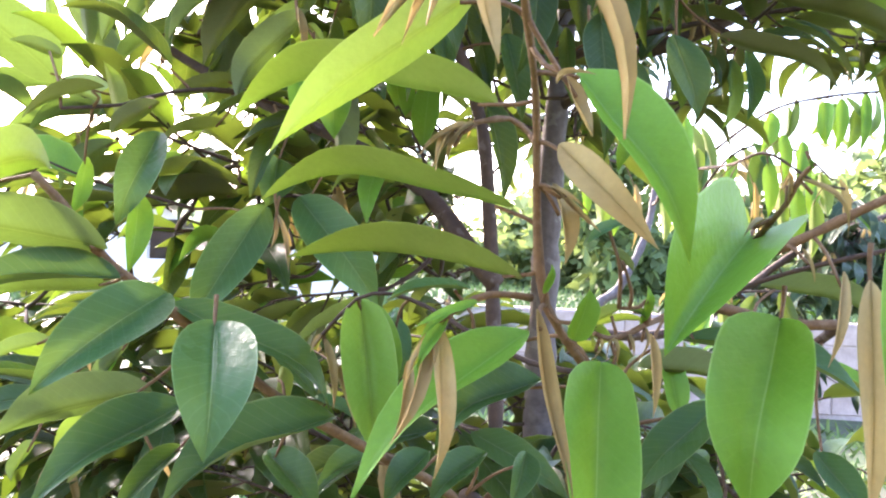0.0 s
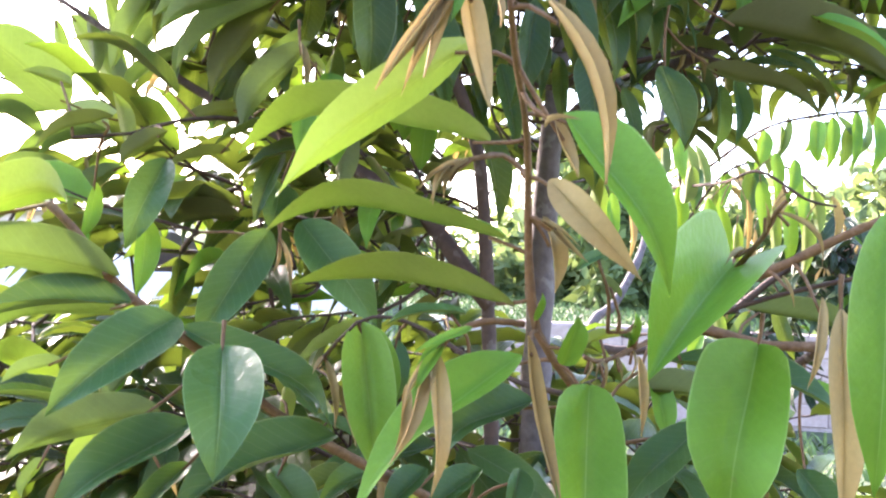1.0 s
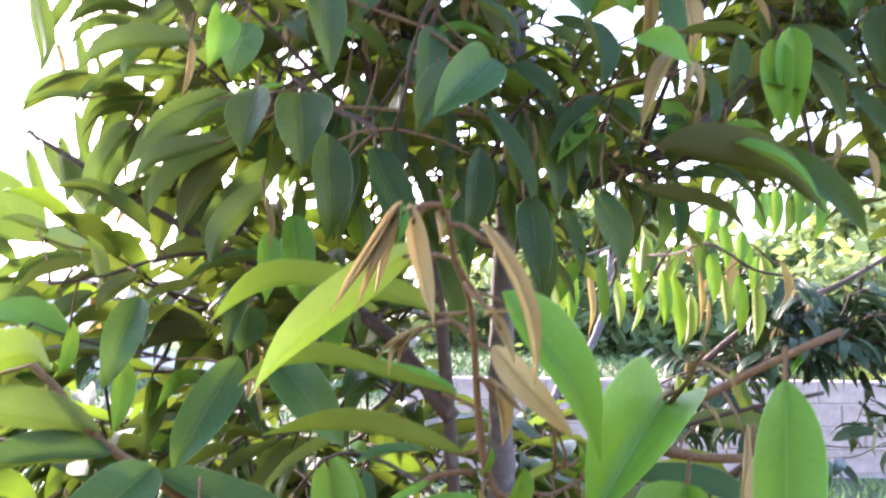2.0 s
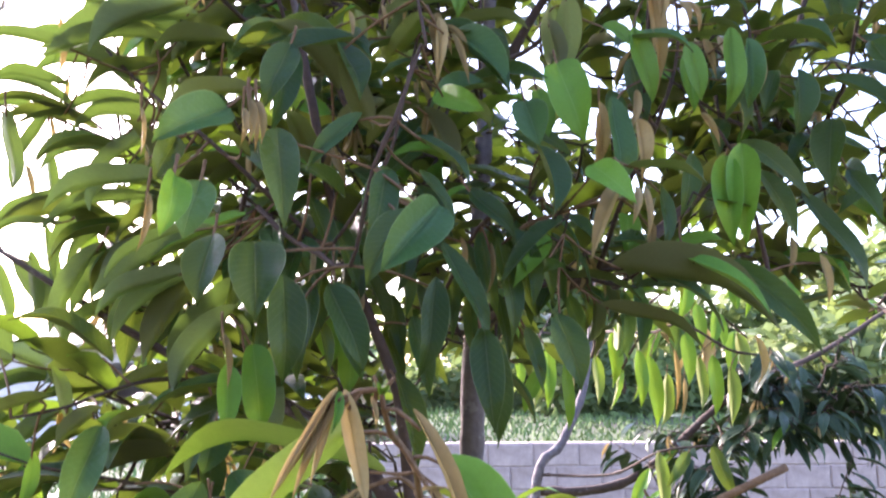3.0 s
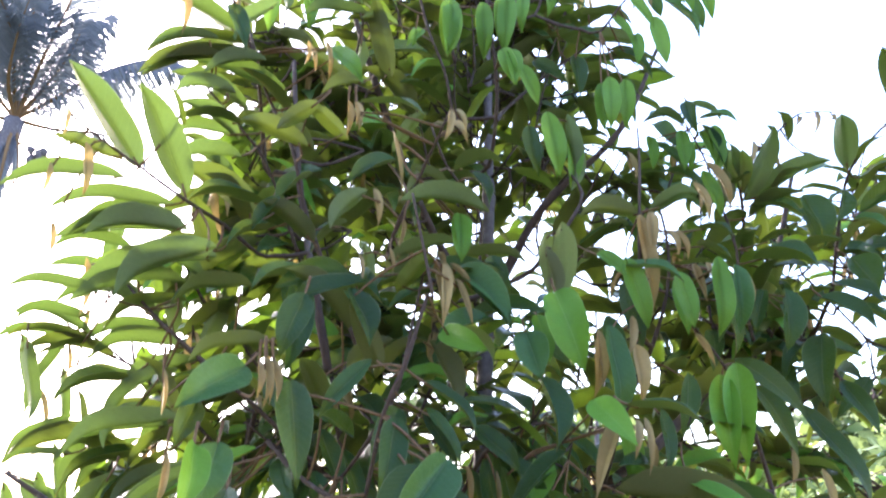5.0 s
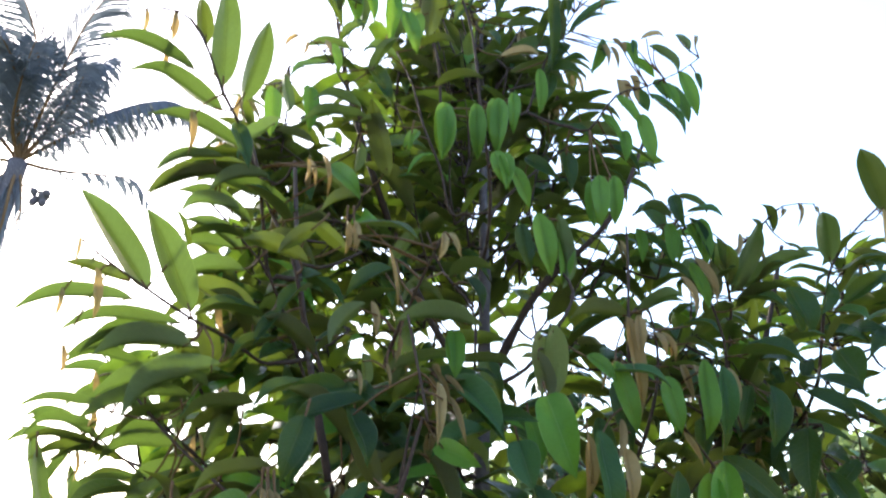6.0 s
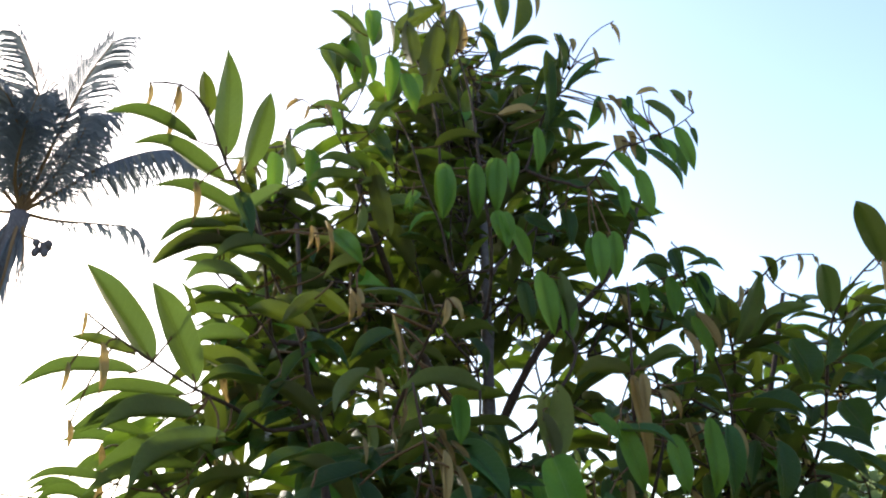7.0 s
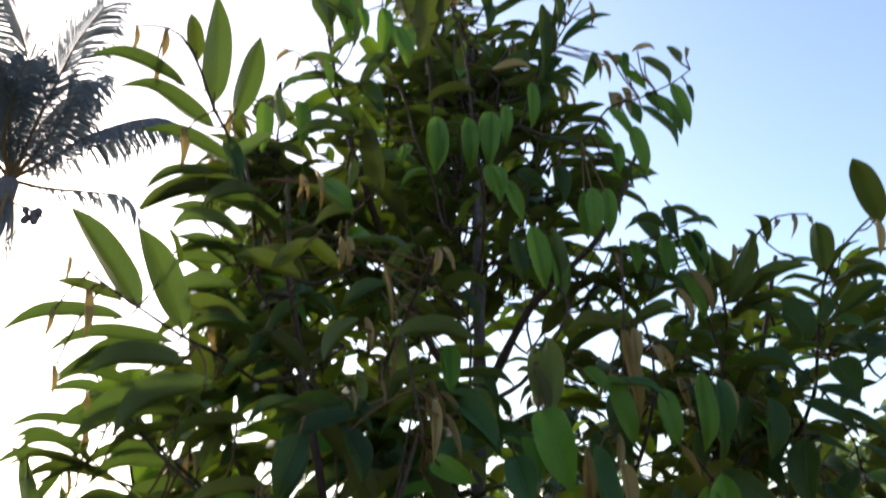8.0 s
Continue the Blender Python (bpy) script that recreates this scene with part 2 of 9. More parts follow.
OUT_LONG = (0.10, 0.36, 0.68, 0.92, 1.0, 0.99, 0.91, 0.70, 0.41, 0.21, 0.0)


def leaf_geometry(base, tip, normal, width, arch, fold, nu=14, nv=2, wave=0.02, side=0.0, stalk=None, seed=0, outline=OUT_W):
    """A leaf from base to tip: an upper and a lower skin that meet at the rim, folded along the midrib, with its stalk.
    arch: rise of the midrib towards the normal, in lengths; fold: lift of the margins, in half widths."""
    rng = random.Random(seed)
    base, tip = Vector(base), Vector(tip)
    m = tip - base
    length = m.length
    m.normalize()
    n = Vector(normal)
    n = (n - m * n.dot(m)).normalized()
    lat = n.cross(m)
    ph, th = rng.uniform(0, 6.28), 0.0007
    if outline is OUT_W:
        k, low = 0.85 * rng.random(), OUT_LONG
        if tip.z < base.z - 0.35 * length:      # hanging leaves taper to a drip tip
            k, low = 0.45 + 0.65 * k, OUT_POINT
        outline = [a + (b - a) * k for a, b in zip(OUT_W, low)]
    skew = rng.uniform(-0.10, 0.22)
    twist, curl = rng.uniform(-0.55, 0.55), rng.uniform(0.0, 1.1)
    lean = rng.uniform(-0.35, 0.35)
    verts, uvs, faces, slots = [], [], [], []
    cols = 2 * nv + 1
    ss = [0.5 - 0.5 * math.cos(math.pi * (0.04 + 0.96 * i / nu)) if i else 0.0 for i in range(nu + 1)]
    for sheet in (1, -1):
        for i, s in enumerate(ss):
            w = 0.5 * width * float(np.interp(s, OUT_S, outline))
            mid = base + m * (s * length) + n * (arch * length * math.sin(math.pi * s ** (1 + skew))) + lat * (side * length * math.sin(math.pi * s))
            mid -= n * (curl * length * (max(0.0, s - 0.6) ** 2 - 0.16 * max(0.0, s - 0.3) / 0.7))
            ca, sa = math.cos(twist * (s - 0.4)), math.sin(twist * (s - 0.4))
            lat_s, n_s = lat * ca + n * sa, n * ca - lat * sa
            for j in range(-nv, nv + 1):
                q = j / nv
                lift = 1.85 * fold * w * abs(q) ** 1.15 * (1.0 + lean * (1 if q > 0 else -1)) + wave * width * abs(q) * math.sin(9 * s + ph + 1.7 * q)
                thick = th * (1 - abs(q)) * (1.6 if j == 0 and sheet < 0 else 1.0)
                verts.append(mid + lat_s * (w * q) + n_s * (lift + sheet * thick))
                uvs.append((s, 0.5 + 0.5 * q))
    off = (nu + 1) * cols
    for i in range(nu):
        for j in range(cols - 1):
            a = i * cols + j
            faces.append((a, a + cols, a + cols + 1, a + 1))
            slots.append(0)
            b = off + a
            faces.append((b, b + 1, b + cols + 1, b + cols))
            slots.append(1)
    if stalk is not None:
        s0 = Vector(stalk)
        bend = (s0 + base) / 2 - n * 0.06 * (base - s0).length
        path = spline([s0, bend, base + m * 0.012], 0.008)
        tv, tf = tube(path, 0.0017, 0.0012, 5, 0.0, seed)
        k = len(verts)
        verts += tv
        uvs += [(0.0, 0.0)] * len(tv)
        faces += [tuple(k + x for x in f) for f in tf]
        slots += [2] * len(tf)
    return verts, faces, slots, uvs


TWIG_PATHS = {}
LEAF_COUNT = [0]


JOINTS = {}


def nearest_wood(tree, p):
    """The nearest place on the wood that a tree has so far."""
    pts = JOINTS.get(tree.name)
    if pts is None or not len(pts):
        return None
    d = ((pts - np.array(p)) ** 2).sum(1)
    return Vector(pts[int(d.argmin())])


def add_wood(tree, path):
    pts = np.array([tuple(p) for p in path])
    JOINTS[tree.name] = pts if tree.name not in JOINTS else np.concatenate([JOINTS[tree.name], pts])


def reach(a, b, sag=0.06):
    """Points of a stem that leaves the wood at a and comes up to b."""
    d = (b - a).length
    return [a, a.lerp(b, 0.35) - Vector((0, 0, sag * d)), a.lerp(b, 0.7) - Vector((0, 0, 0.7 * sag * d)), b]


def twig(tree, points, r0, r1):
    points = [Vector(p) for p in points]
    if r1 > r0:
        points, r0, r1 = points[::-1], r1, r0
    near = nearest_wood(tree, points[0])
    if near is not None and 0.012 < (near - points[0]).length < 0.8:
        points = reach(near, points[0])[:-1] + points
    path = spline(points, 0.02)
    v, f = tube(path, r0, r1, 8, 0.35, len(TWIG_PATHS))
    # twigs farther back take the bark coloured as if backlit
    ob = part("twig", mesh_of("twig", v, f, [TWIG if points[-1].y < 0.74 else BACKLITTWIG]), tree)
    TWIG_PATHS[ob.name] = path
    add_wood(tree, path)
    return ob


def leaf(holder, base, tip, normal, width, arch, fold, kind):
    """One leaf of its own on a twig; its stalk reaches the nearest place of the twig."""
    LEAF_COUNT[0] += 1
    b = Vector(base)
    if kind != "flush":
        tip = b.lerp(Vector(tip), 1.04)
    stalk = b - (Vector(tip) - b).normalized() * 0.015 + Vector((0, 0, 0.006))
    if holder.name in TWIG_PATHS:
        near = min(TWIG_PATHS[holder.name], key=lambda p: (p - b).length)
        if (near - b).length < 0.075:
            stalk = near
        else:
            wood = nearest_wood(holder.parent, b)
            if wood is not None and (wood - b).length < 0.11:
                stalk = wood
    if kind == "mature":
        turn = random.Random(7 * LEAF_COUNT[0]).uniform(-0.6, 0.6)
        normal = Matrix.Rotation(turn, 3, (Vector(tip) - b).normalized()) @ Vector(normal)
    small = kind == "flush" and width < 0.014
    if kind == "flush":
        arch, fold, width = 1.9 * arch, 1.9 * fold, 0.82 * width if width < 0.012 else 0.74 * width
    v, f, s, u = leaf_geometry(base, tip, normal, width, arch, fold, 9 if small else 16, 1 if small else 3, 0.025, 0.0, stalk, LEAF_COUNT[0], OUT_YOUNG if kind == "young" and width > 0.345 * (Vector(tip) - b).length else OUT_MID if kind in ("mid", "fresh") else OUT_W)
    top, under = LEAF[kind]
    return part("leaf", mesh_of("leaf", v, f, [top, under, TWIG], s, u), holder)


mature, full, mid, fresh, young, fl = "mature", "full", "mid", "fresh", "young", "flush"


# ---------------------------------------------------------------- ground, wall, distance
def ground_height(x, y):
    return 0.03 * noise.noise((x * 0.4, y * 0.4, 0)) + (0.012 * max(0.0, y - 9) if y < 60 else 0.6)


def build_ground():
    xs = sorted(set([-900, -300, -120, -60] + [k * 2.0 for k in range(-20, 21)] + [60, 120, 300, 900]))
    ys = sorted(set([-900, -300, -100, -40] + [k * 2.0 for k in range(-8, 30)] + [80, 130, 300, 900]))
    verts = [(x, y, ground_height(x, y)) for y in ys for x in xs]
    nx = len(xs)
    faces = [(j * nx + i, j * nx + i + 1, (j + 1) * nx + i + 1, (j + 1) * nx + i) for j in range(len(ys) - 1) for i in range(nx - 1)]
    tagged(new("ground", mesh_of("ground", verts, faces, [SOIL])), "bare soil and short grass around the tree", "ground", "", "structure")


build_ground()


def grass_field():
    rng = random.Random(5)
    verts, faces = [], []
    for k in range(36000):
        y = rng.uniform(8.6, 30) if k % 5 else rng.uniform(3.5, 7.2)
        x = rng.uniform(-0.6 * y - 2, 0.75 * y + 2)
        z = ground_height(x, y)
        h, a = rng.uniform(0.04, 0.17) * (1.0 if y > 8 else 0.7), rng.uniform(0, 6.28)
        w = 0.009 + 0.0009 * y
        dx, dy = math.cos(a) * w, math.sin(a) * w
        lx, ly = rng.uniform(-0.12, 0.12), rng.uniform(-0.12, 0.12)
        i = len(verts)
        verts += [(x - dx, y - dy, z - 0.02), (x + dx, y + dy, z - 0.02), (x + dx * 0.6 + lx * 0.5, y + dy * 0.6 + ly * 0.5, z + h * 0.6), (x - dx * 0.6 + lx * 0.5, y - dy * 0.6 + ly * 0.5, z + h * 0.6), (x + lx, y + ly, z + h)]
        faces += [(i, i + 1, i + 2, i + 3), (i + 3, i + 2, i + 4)]
    tagged(new("grass", mesh_of("grass", verts, faces, [GRASS])), "tall bright green grass beyond the block wall", "grass", "", "stuff")


grass_field()

WALL_Y, BLOCK_L, BLOCK_H = 7.5, 0.40, 0.20


def block_wall():
    wall = tagged(new("wall_back", mesh_of("wall_back", [(x, y, z) for z in (-0.2, 0.83) for y in (WALL_Y + 0.012, WALL_Y + 0.13) for x in (-0.62, 14.0)],
                  [(0, 2, 3, 1), (4, 5, 7, 6), (0, 1, 5, 4), (2, 6, 7, 3), (0, 4, 6, 2), (1, 3, 7, 5)], [MORTAR], smooth=False)),
                  "unplastered grey concrete block boundary wall", "wall", "", "structure")
    l, h, d, e = BLOCK_L / 2 - 0.006, BLOCK_H / 2 - 0.006, 0.14, 0.008
    shared = []
    for k in range(4):
        rng = random.Random(k)
        j = lambda: rng.uniform(-0.003, 0.003)
        v = [(sx * l + j(), 0 + e + j(), sz * h + j()) for sx in (-1, 1) for sz in (-1, 1)]
        v += [(sx * (l - e), j(), sz * (h - e)) for sx in (-1, 1) for sz in (-1, 1)]
        v += [(sx * l, d, sz * h) for sx in (-1, 1) for sz in (-1, 1)]
        f = [(4, 6, 7, 5), (0, 4, 5, 1), (2, 3, 7, 6), (0, 2, 6, 4), (1, 5, 7, 3), (0, 1, 9, 8), (2, 10, 11, 3), (1, 3, 11, 9), (0, 8, 10, 2), (8, 9, 11, 10)]
        shared.append(mesh_of("block", v, f, [BLOCK], smooth=False))
    rng = random.Random(3)
    for row in range(4):
        for c in range(-1, 35):
            if row == 3 and rng.random() < 0.04:
                continue
            ob = part("block", shared[rng.randrange(4)], wall)
            ob.location = (c * BLOCK_L + (row % 2) * BLOCK_L / 2 + rng.uniform(-0.002, 0.002), WALL_Y + rng.uniform(-0.006, 0.006), 0.13 + row * BLOCK_H + (rng.uniform(-0.012, 0.004) if row == 3 else 0.0))


def far_wood(name, label, spots, seed, mats, size, count):
    """A far belt of trees: thousands of leaf flakes in uneven clumps."""
    rng = random.Random(seed)
    verts, faces, slots = [], [], []
    for (cx, cy, cz, rx, ry, rz, dens) in spots:
        clumps = [Vector((cx + rng.gauss(0, 0.5) * rx, cy + rng.gauss(0, 0.4) * ry, cz + rng.uniform(-0.9, 0.9) * rz)) for _ in range(int(14 * dens))]
        for _ in range(int(count * dens)):
            c = rng.choice(clumps)
            p = c + Vector((rng.gauss(0, 0.2) * rx, rng.gauss(0, 0.2) * ry, rng.gauss(0, 0.17) * rz))
            if p.z < 0:
                p.z = rng.uniform(0, 0.5)
            d = Vector((rng.gauss(0, 1), rng.gauss(0, 1), rng.gauss(-0.4, 0.7))).normalized()
            s = Vector((rng.gauss(0, 1), rng.gauss(0, 1), rng.gauss(0, 1))).cross(d).normalized()
            l = size * rng.uniform(0.6, 1.4)
            w = l * 0.26
            i = len(verts)
            verts += [p, p + d * l * 0.45 + s * w, p + d * l, p + d * l * 0.45 - s * w]
            faces.append((i, i + 1, i + 2, i + 3))
            slots.append(0 if rng.random() < 0.6 else 1)
    return tagged(new(name, mesh_of(name, verts, faces, mats, slots, [(0.3, 0.3)] * len(verts))), label, "trees", "", "stuff")


far_mats = [LEAF["far"], LEAF["far_light"]]
far_wood("far_trees", "hazy green far trees and hedge beyond the field",
         [(6, 24, 2.2, 4.5, 2, 2.4, 1.0), (12, 22, 2.4, 4, 2, 2.6, 1.0), (1.5, 30, 1.6, 4, 2, 1.8, 0.8), (18, 24, 3.2, 4, 2, 3.2, 1.0), (-6, 30, 1.2, 5, 2, 1.3, 0.7), (-15, 32, 1.1, 5, 2, 1.2, 0.6)],
         11, far_mats, 0.5, 5200)
far_wood("shrubs", "dense green shrubs growing behind the block wall",
         [(5.6, 10.2, 1.3, 1.6, 0.9, 1.3, 1.0), (8.4, 11.5, 1.6, 1.8, 1.0, 1.7, 1.0)], 12, far_mats, 0.22, 3600)
far_wood("hedge", "low dark green hedge at the field's far edge", [(2, 26, 0.9, 6, 0.8, 0.9, 1.2), (9, 26, 0.9, 6, 0.8, 0.9, 1.0)], 13, [far_mats[0]], 0.4, 3000)


def sky_light_blocker():
    """Unseen slab behind the camera, added to cut sky light on the leaf fronts."""
    v = [(x, y, z) for z in (-0.2, 3.6) for y in (-3.4, -3.2) for x in (-9.0, 9.0)]
    tagged(new("sky_blocker", mesh_of("sky_blocker", v, [(0, 2, 3, 1), (4, 5, 7, 6), (0, 1, 5, 4), (2, 6, 7, 3), (0, 4, 6, 2), (1, 3, 7, 5)], [BLOCKERDARK], smooth=False)),
           "unseen dark slab added behind the camera to block sky light", "wall", "", "structure")


sky_light_blocker()


def palm_frond(palm, head, steps, reach_out, limp, fullness, seed):
    """A feather frond: an arched rachis with a comb of narrow leaflets on both sides that fold over and hang."""
    rng = random.Random(seed)
    rach = spline([head] + [head + Vector(q) for q in steps], 0.026)
    tv, tf = tube(rach, 0.034, 0.006, 5, 0.0, seed)
    sl, uvs = [2] * len(tf), [(0.2, 0.2)] * len(tv)
    side = None
    for i in range(9, len(rach) - 1):
        ax = (rach[i + 1] - rach[i - 1]).normalized()
        lat = ax.cross(Vector((0, 0, 1)))
        if lat.length < 0.25:
            lat = side or Vector((0.9, 0.4, 0))
        lat = (lat - ax * lat.dot(ax)).normalized()
        side = lat
        s = i / len(rach)
        ll = 1.3 * reach_out * math.sin(math.pi * (0.10 + 0.80 * s)) ** 0.6
        for sg in (-1, 1):
            if rng.random() > fullness:
                continue
            l = ll * rng.uniform(0.75, 1.1)
            out = (lat * sg * 0.62 + ax * 0.92 + Vector((0, 0, 0.25 - 0.5 * limp + rng.uniform(-0.08, 0.08)))).normalized()
            down = (out * 0.8 + ax * 0.25 + Vector((rng.uniform(-0.06, 0.06), rng.uniform(-0.06, 0.06), -limp))).normalized()
            fall = (down * 0.7 + Vector((0, 0, -1.3 * limp))).normalized()
            p0 = rach[i]
            p1 = p0 + out * l * 0.35
            p2 = p1 + down * l * 0.35
            p3 = p2 + fall * l * 0.3
            wv = (ax * 0.7 + Vector((0, 0, 0.3))).normalized() * (0.018 if s > 0.4 else 0.011)
            k = len(tv)
            tv += [p0 - wv * 0.7, p0 + wv * 0.7, p1 - wv, p1 + wv, p2 - wv * 0.8, p2 + wv * 0.8, p3]
            uvs += [(0.1, 0.2), (0.1, 0.8), (0.4, 0.2), (0.4, 0.8), (0.7, 0.3), (0.7, 0.7), (1, 0.5)]
            tf += [(k, k + 1, k + 3, k + 2), (k + 2, k + 3, k + 5, k + 4), (k + 4, k + 5, k + 6)]
            sl += [0, 0, 0]
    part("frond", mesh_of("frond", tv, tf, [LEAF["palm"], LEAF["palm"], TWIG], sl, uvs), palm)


def coconut_palm():
    """Slender trunk, a crown of feather fronds, dead ones hanging under it, and a stalk of small nuts."""
    rng = random.Random(21)
    palm = thing("coconut_palm", (-6.05, 10.6, 0), "tall coconut palm with ragged hanging fronds, greyed in colour for haze", "palm tree")
    head = Vector((0.036, 0.073, 7.20))
    path = spline([(-1.95, 0.3, -0.1), (-1.40, 0.2, 2.5), (-0.70, 0.1, 4.6), (-0.14, 0.06, 6.2), head], 0.22)
    v, f = tube(path, 0.19, 0.13, 12, 0.12, 3)
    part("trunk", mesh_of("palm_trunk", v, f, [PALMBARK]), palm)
    # fronds: places along each one from the head, leaflet length, how limp and how full
    spec = [([(0.18, -0.26, 0.64), (0.38, -0.59, 1.18), (0.35, -0.92, 1.73), (0.21, -1.22, 2.2)], 0.62, 0.75, 0.95),
            ([(0.39, -0.29, 0.71), (0.69, -0.45, 1.36), (0.96, -0.57, 1.93), (1.36, -0.76, 2.4)], 0.72, 0.55, 0.95),
            ([(0.58, -0.11, 0.26), (1.12, -0.3, 0.47), (1.69, -0.38, 0.65), (2.18, -0.4, 0.71), (2.49, -0.36, 0.61)], 0.62, 1.5, 0.95),
            ([(0.44, 0.14, -0.08), (1.06, 0.26, -0.11), (1.52, 0.38, -0.15), (1.72, 0.5, -0.44)], 0.38, 1.4, 0.35),
            ([(-0.23, -0.39, 0.95), (-0.62, -0.53, 1.84), (-1.14, -0.52, 2.36)], 0.75, 0.7, 0.95),
            ([(0.21, -0.73, 0.73), (0.28, -1.31, 1.09), (-0.01, -1.6, 1.3)], 0.62, 0.9, 0.9),
            ([(0.24, 0.15, 0.96), (0.47, 0.34, 1.56), (0.84, 0.5, 1.96)], 0.8, 0.9, 0.95),
            ([(-0.55, -0.27, 0.66), (-1.25, -0.37, 1.19), (-1.97, -0.29, 1.26)], 0.75, 0.9, 0.95),
            ([(-0.54, -0.2, -0.04), (-1.14, -0.36, -0.18), (-1.65, -0.21, -0.79)], 0.7, 1.2, 0.9),
            ([(0.30, 0.33, 0.75), (0.45, 0.54, 1.35), (0.50, 0.57, 1.9)], 0.7, 1.0, 0.95),
            ([(-0.31, 0.21, 0.82), (-0.32, 0.26, 1.75), (-0.04, 0.32, 2.2)], 0.7, 0.9, 0.95),
            ([(0.10, -0.5, 0.35), (0.35, -0.9, 0.85), (0.55, -1.1, 1.25)], 0.62, 1.0, 0.9),
            ([(-0.1, -0.11, -0.53), (-0.29, -0.1, -1.43)], 0.4, 1.5, 0.9), ([(0.04, -0.16, -0.57), (-0.03, -0.12, -1.17), (-0.19, -0.1, -1.95)], 0.4, 1.5, 0.9),
            ([(0.14, -0.05, -0.5), (0.17, -0.05, -0.84), (0.08, 0.0, -1.16)], 0.4, 1.5, 0.9), ([(-0.26, -0.1, -0.48), (-0.45, 0.0, -1.24)], 0.4, 1.5, 0.9),
            ([(0.42, -0.05, 0.55), (0.72, -0.1, 1.05), (0.86, -0.15, 1.5)], 0.62, 0.9, 0.95), ([(0.02, -0.3, 0.7), (-0.02, -0.5, 1.3), (-0.2, -0.6, 1.8)], 0.62, 0.9, 0.95)]
    for k, (steps, out, limp, fullness) in enumerate(spec):
        palm_frond(palm, head, steps, out, limp, fullness, 40 + k)
    stem = spline([head + Vector((0.02, 0.0, -0.34)), head + Vector((0.28, 0.06, -0.43)), head + Vector((0.5, 0.12, -0.56)), head + Vector((0.96, 0.23, -0.83))], 0.08)
    v, f = tube(stem, 0.02, 0.008, 5)
    part("fruit_stalk", mesh_of("fruit_stalk", v, f, [TWIG]), palm)
    bm = bmesh.new()
    bmesh.ops.create_icosphere(bm, subdivisions=2, radius=0.055)
    for vv in bm.verts:
        vv.co.z *= 1.25
        vv.co.x *= 1 + 0.6 * vv.co.z
    me = bpy.data.meshes.new("coconut")
    bm.to_mesh(me)
    bm.free()
    me.materials.append(PALMBARK)
    for k in range(9):
        ob = part("coconut", me, palm)
        ob.location = head + Vector((0.36 + 0.075 * (k % 3 - 1) + rng.uniform(-0.03, 0.03), 0.06 + 0.05 * (k % 2), -0.55 + 0.075 * (k // 3 - 1) + rng.uniform(-0.02, 0.02)))
        ob.rotation_euler = (rng.uniform(-0.4, 0.4), rng.uniform(-0.4, 0.4), rng.uniform(0, 6))


coconut_palm()


def far_house():
    """Single-storey plastered house far to the side, seen in gaps between the leaves."""
    house = thing("house", (-6.2, 16.5, 0), "pale plastered single-storey house with a low sheet roof", "house")
    def box(x0, x1, y0, y1, z0, z1):
        return [(x, y, z) for z in (z0, z1) for y in (y0, y1) for x in (x0, x1)], [(0, 2, 3, 1), (4, 5, 7, 6), (0, 1, 5, 4), (2, 6, 7, 3), (0, 4, 6, 2), (1, 3, 7, 5)]
    # front wall in pieces round a window opening
    for x0, x1, z0, z1 in ((-4, -0.6, 0, 1.9), (0.6, 3.4, 0, 1.9), (-0.6, 0.6, 0, 0.8), (-0.6, 0.6, 1.6, 1.9)):
        v, f = box(x0, x1, 0, 0.15, z0, z1)
        part("wall", mesh_of("house_wall", v, f, [PLASTER], smooth=False), house)
    for x0, x1, y0, y1 in ((-4, -3.85, 0.15, 5), (3.25, 3.4, 0.15, 5), (-3.85, 3.25, 4.85, 5)):
        v, f = box(x0, x1, y0, y1, 0, 1.9)
        part("wall", mesh_of("house_wall", v, f, [PLASTER], smooth=False), house)
    roof_v = [(-4.4, -0.5, 1.88), (3.8, -0.5, 1.88), (3.8, 2.5, 2.5), (-4.4, 2.5, 2.5), (3.8, 5.5, 1.88), (-4.4, 5.5, 1.88)]
    roof_v += [(x, y, z + 0.05) for x, y, z in roof_v]
    part("roof", mesh_of("house_roof", roof_v, [(0, 3, 2, 1), (3, 5, 4, 2), (6, 7, 8, 9), (9, 8, 10, 11), (0, 1, 7, 6), (5, 11, 10, 4), (1, 2, 8, 7), (2, 4, 10, 8), (0, 6, 9, 3), (3, 9, 11, 5)], [ROOF], smooth=False), house)


far_house()

# ---------------------------------------------------------------- the durian tree: trunk and limbs
AXIS = Vector((0.09, 1.40, 0))
tree = thing("durian_tree", (0.04, 1.0, 0.0), "young durian tree with dense glossy drooping leaves", "tree")


def limb(holder, points, r0, r1, name="branch", mat=None, seed=1):
    path = spline(points, 0.03)
    v, f = tube(path, r0, r1, 10, 0.25, seed)
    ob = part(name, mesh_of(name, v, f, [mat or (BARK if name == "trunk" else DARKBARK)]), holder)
    TWIG_PATHS[ob.name] = path
    add_wood(holder, path)
    return ob


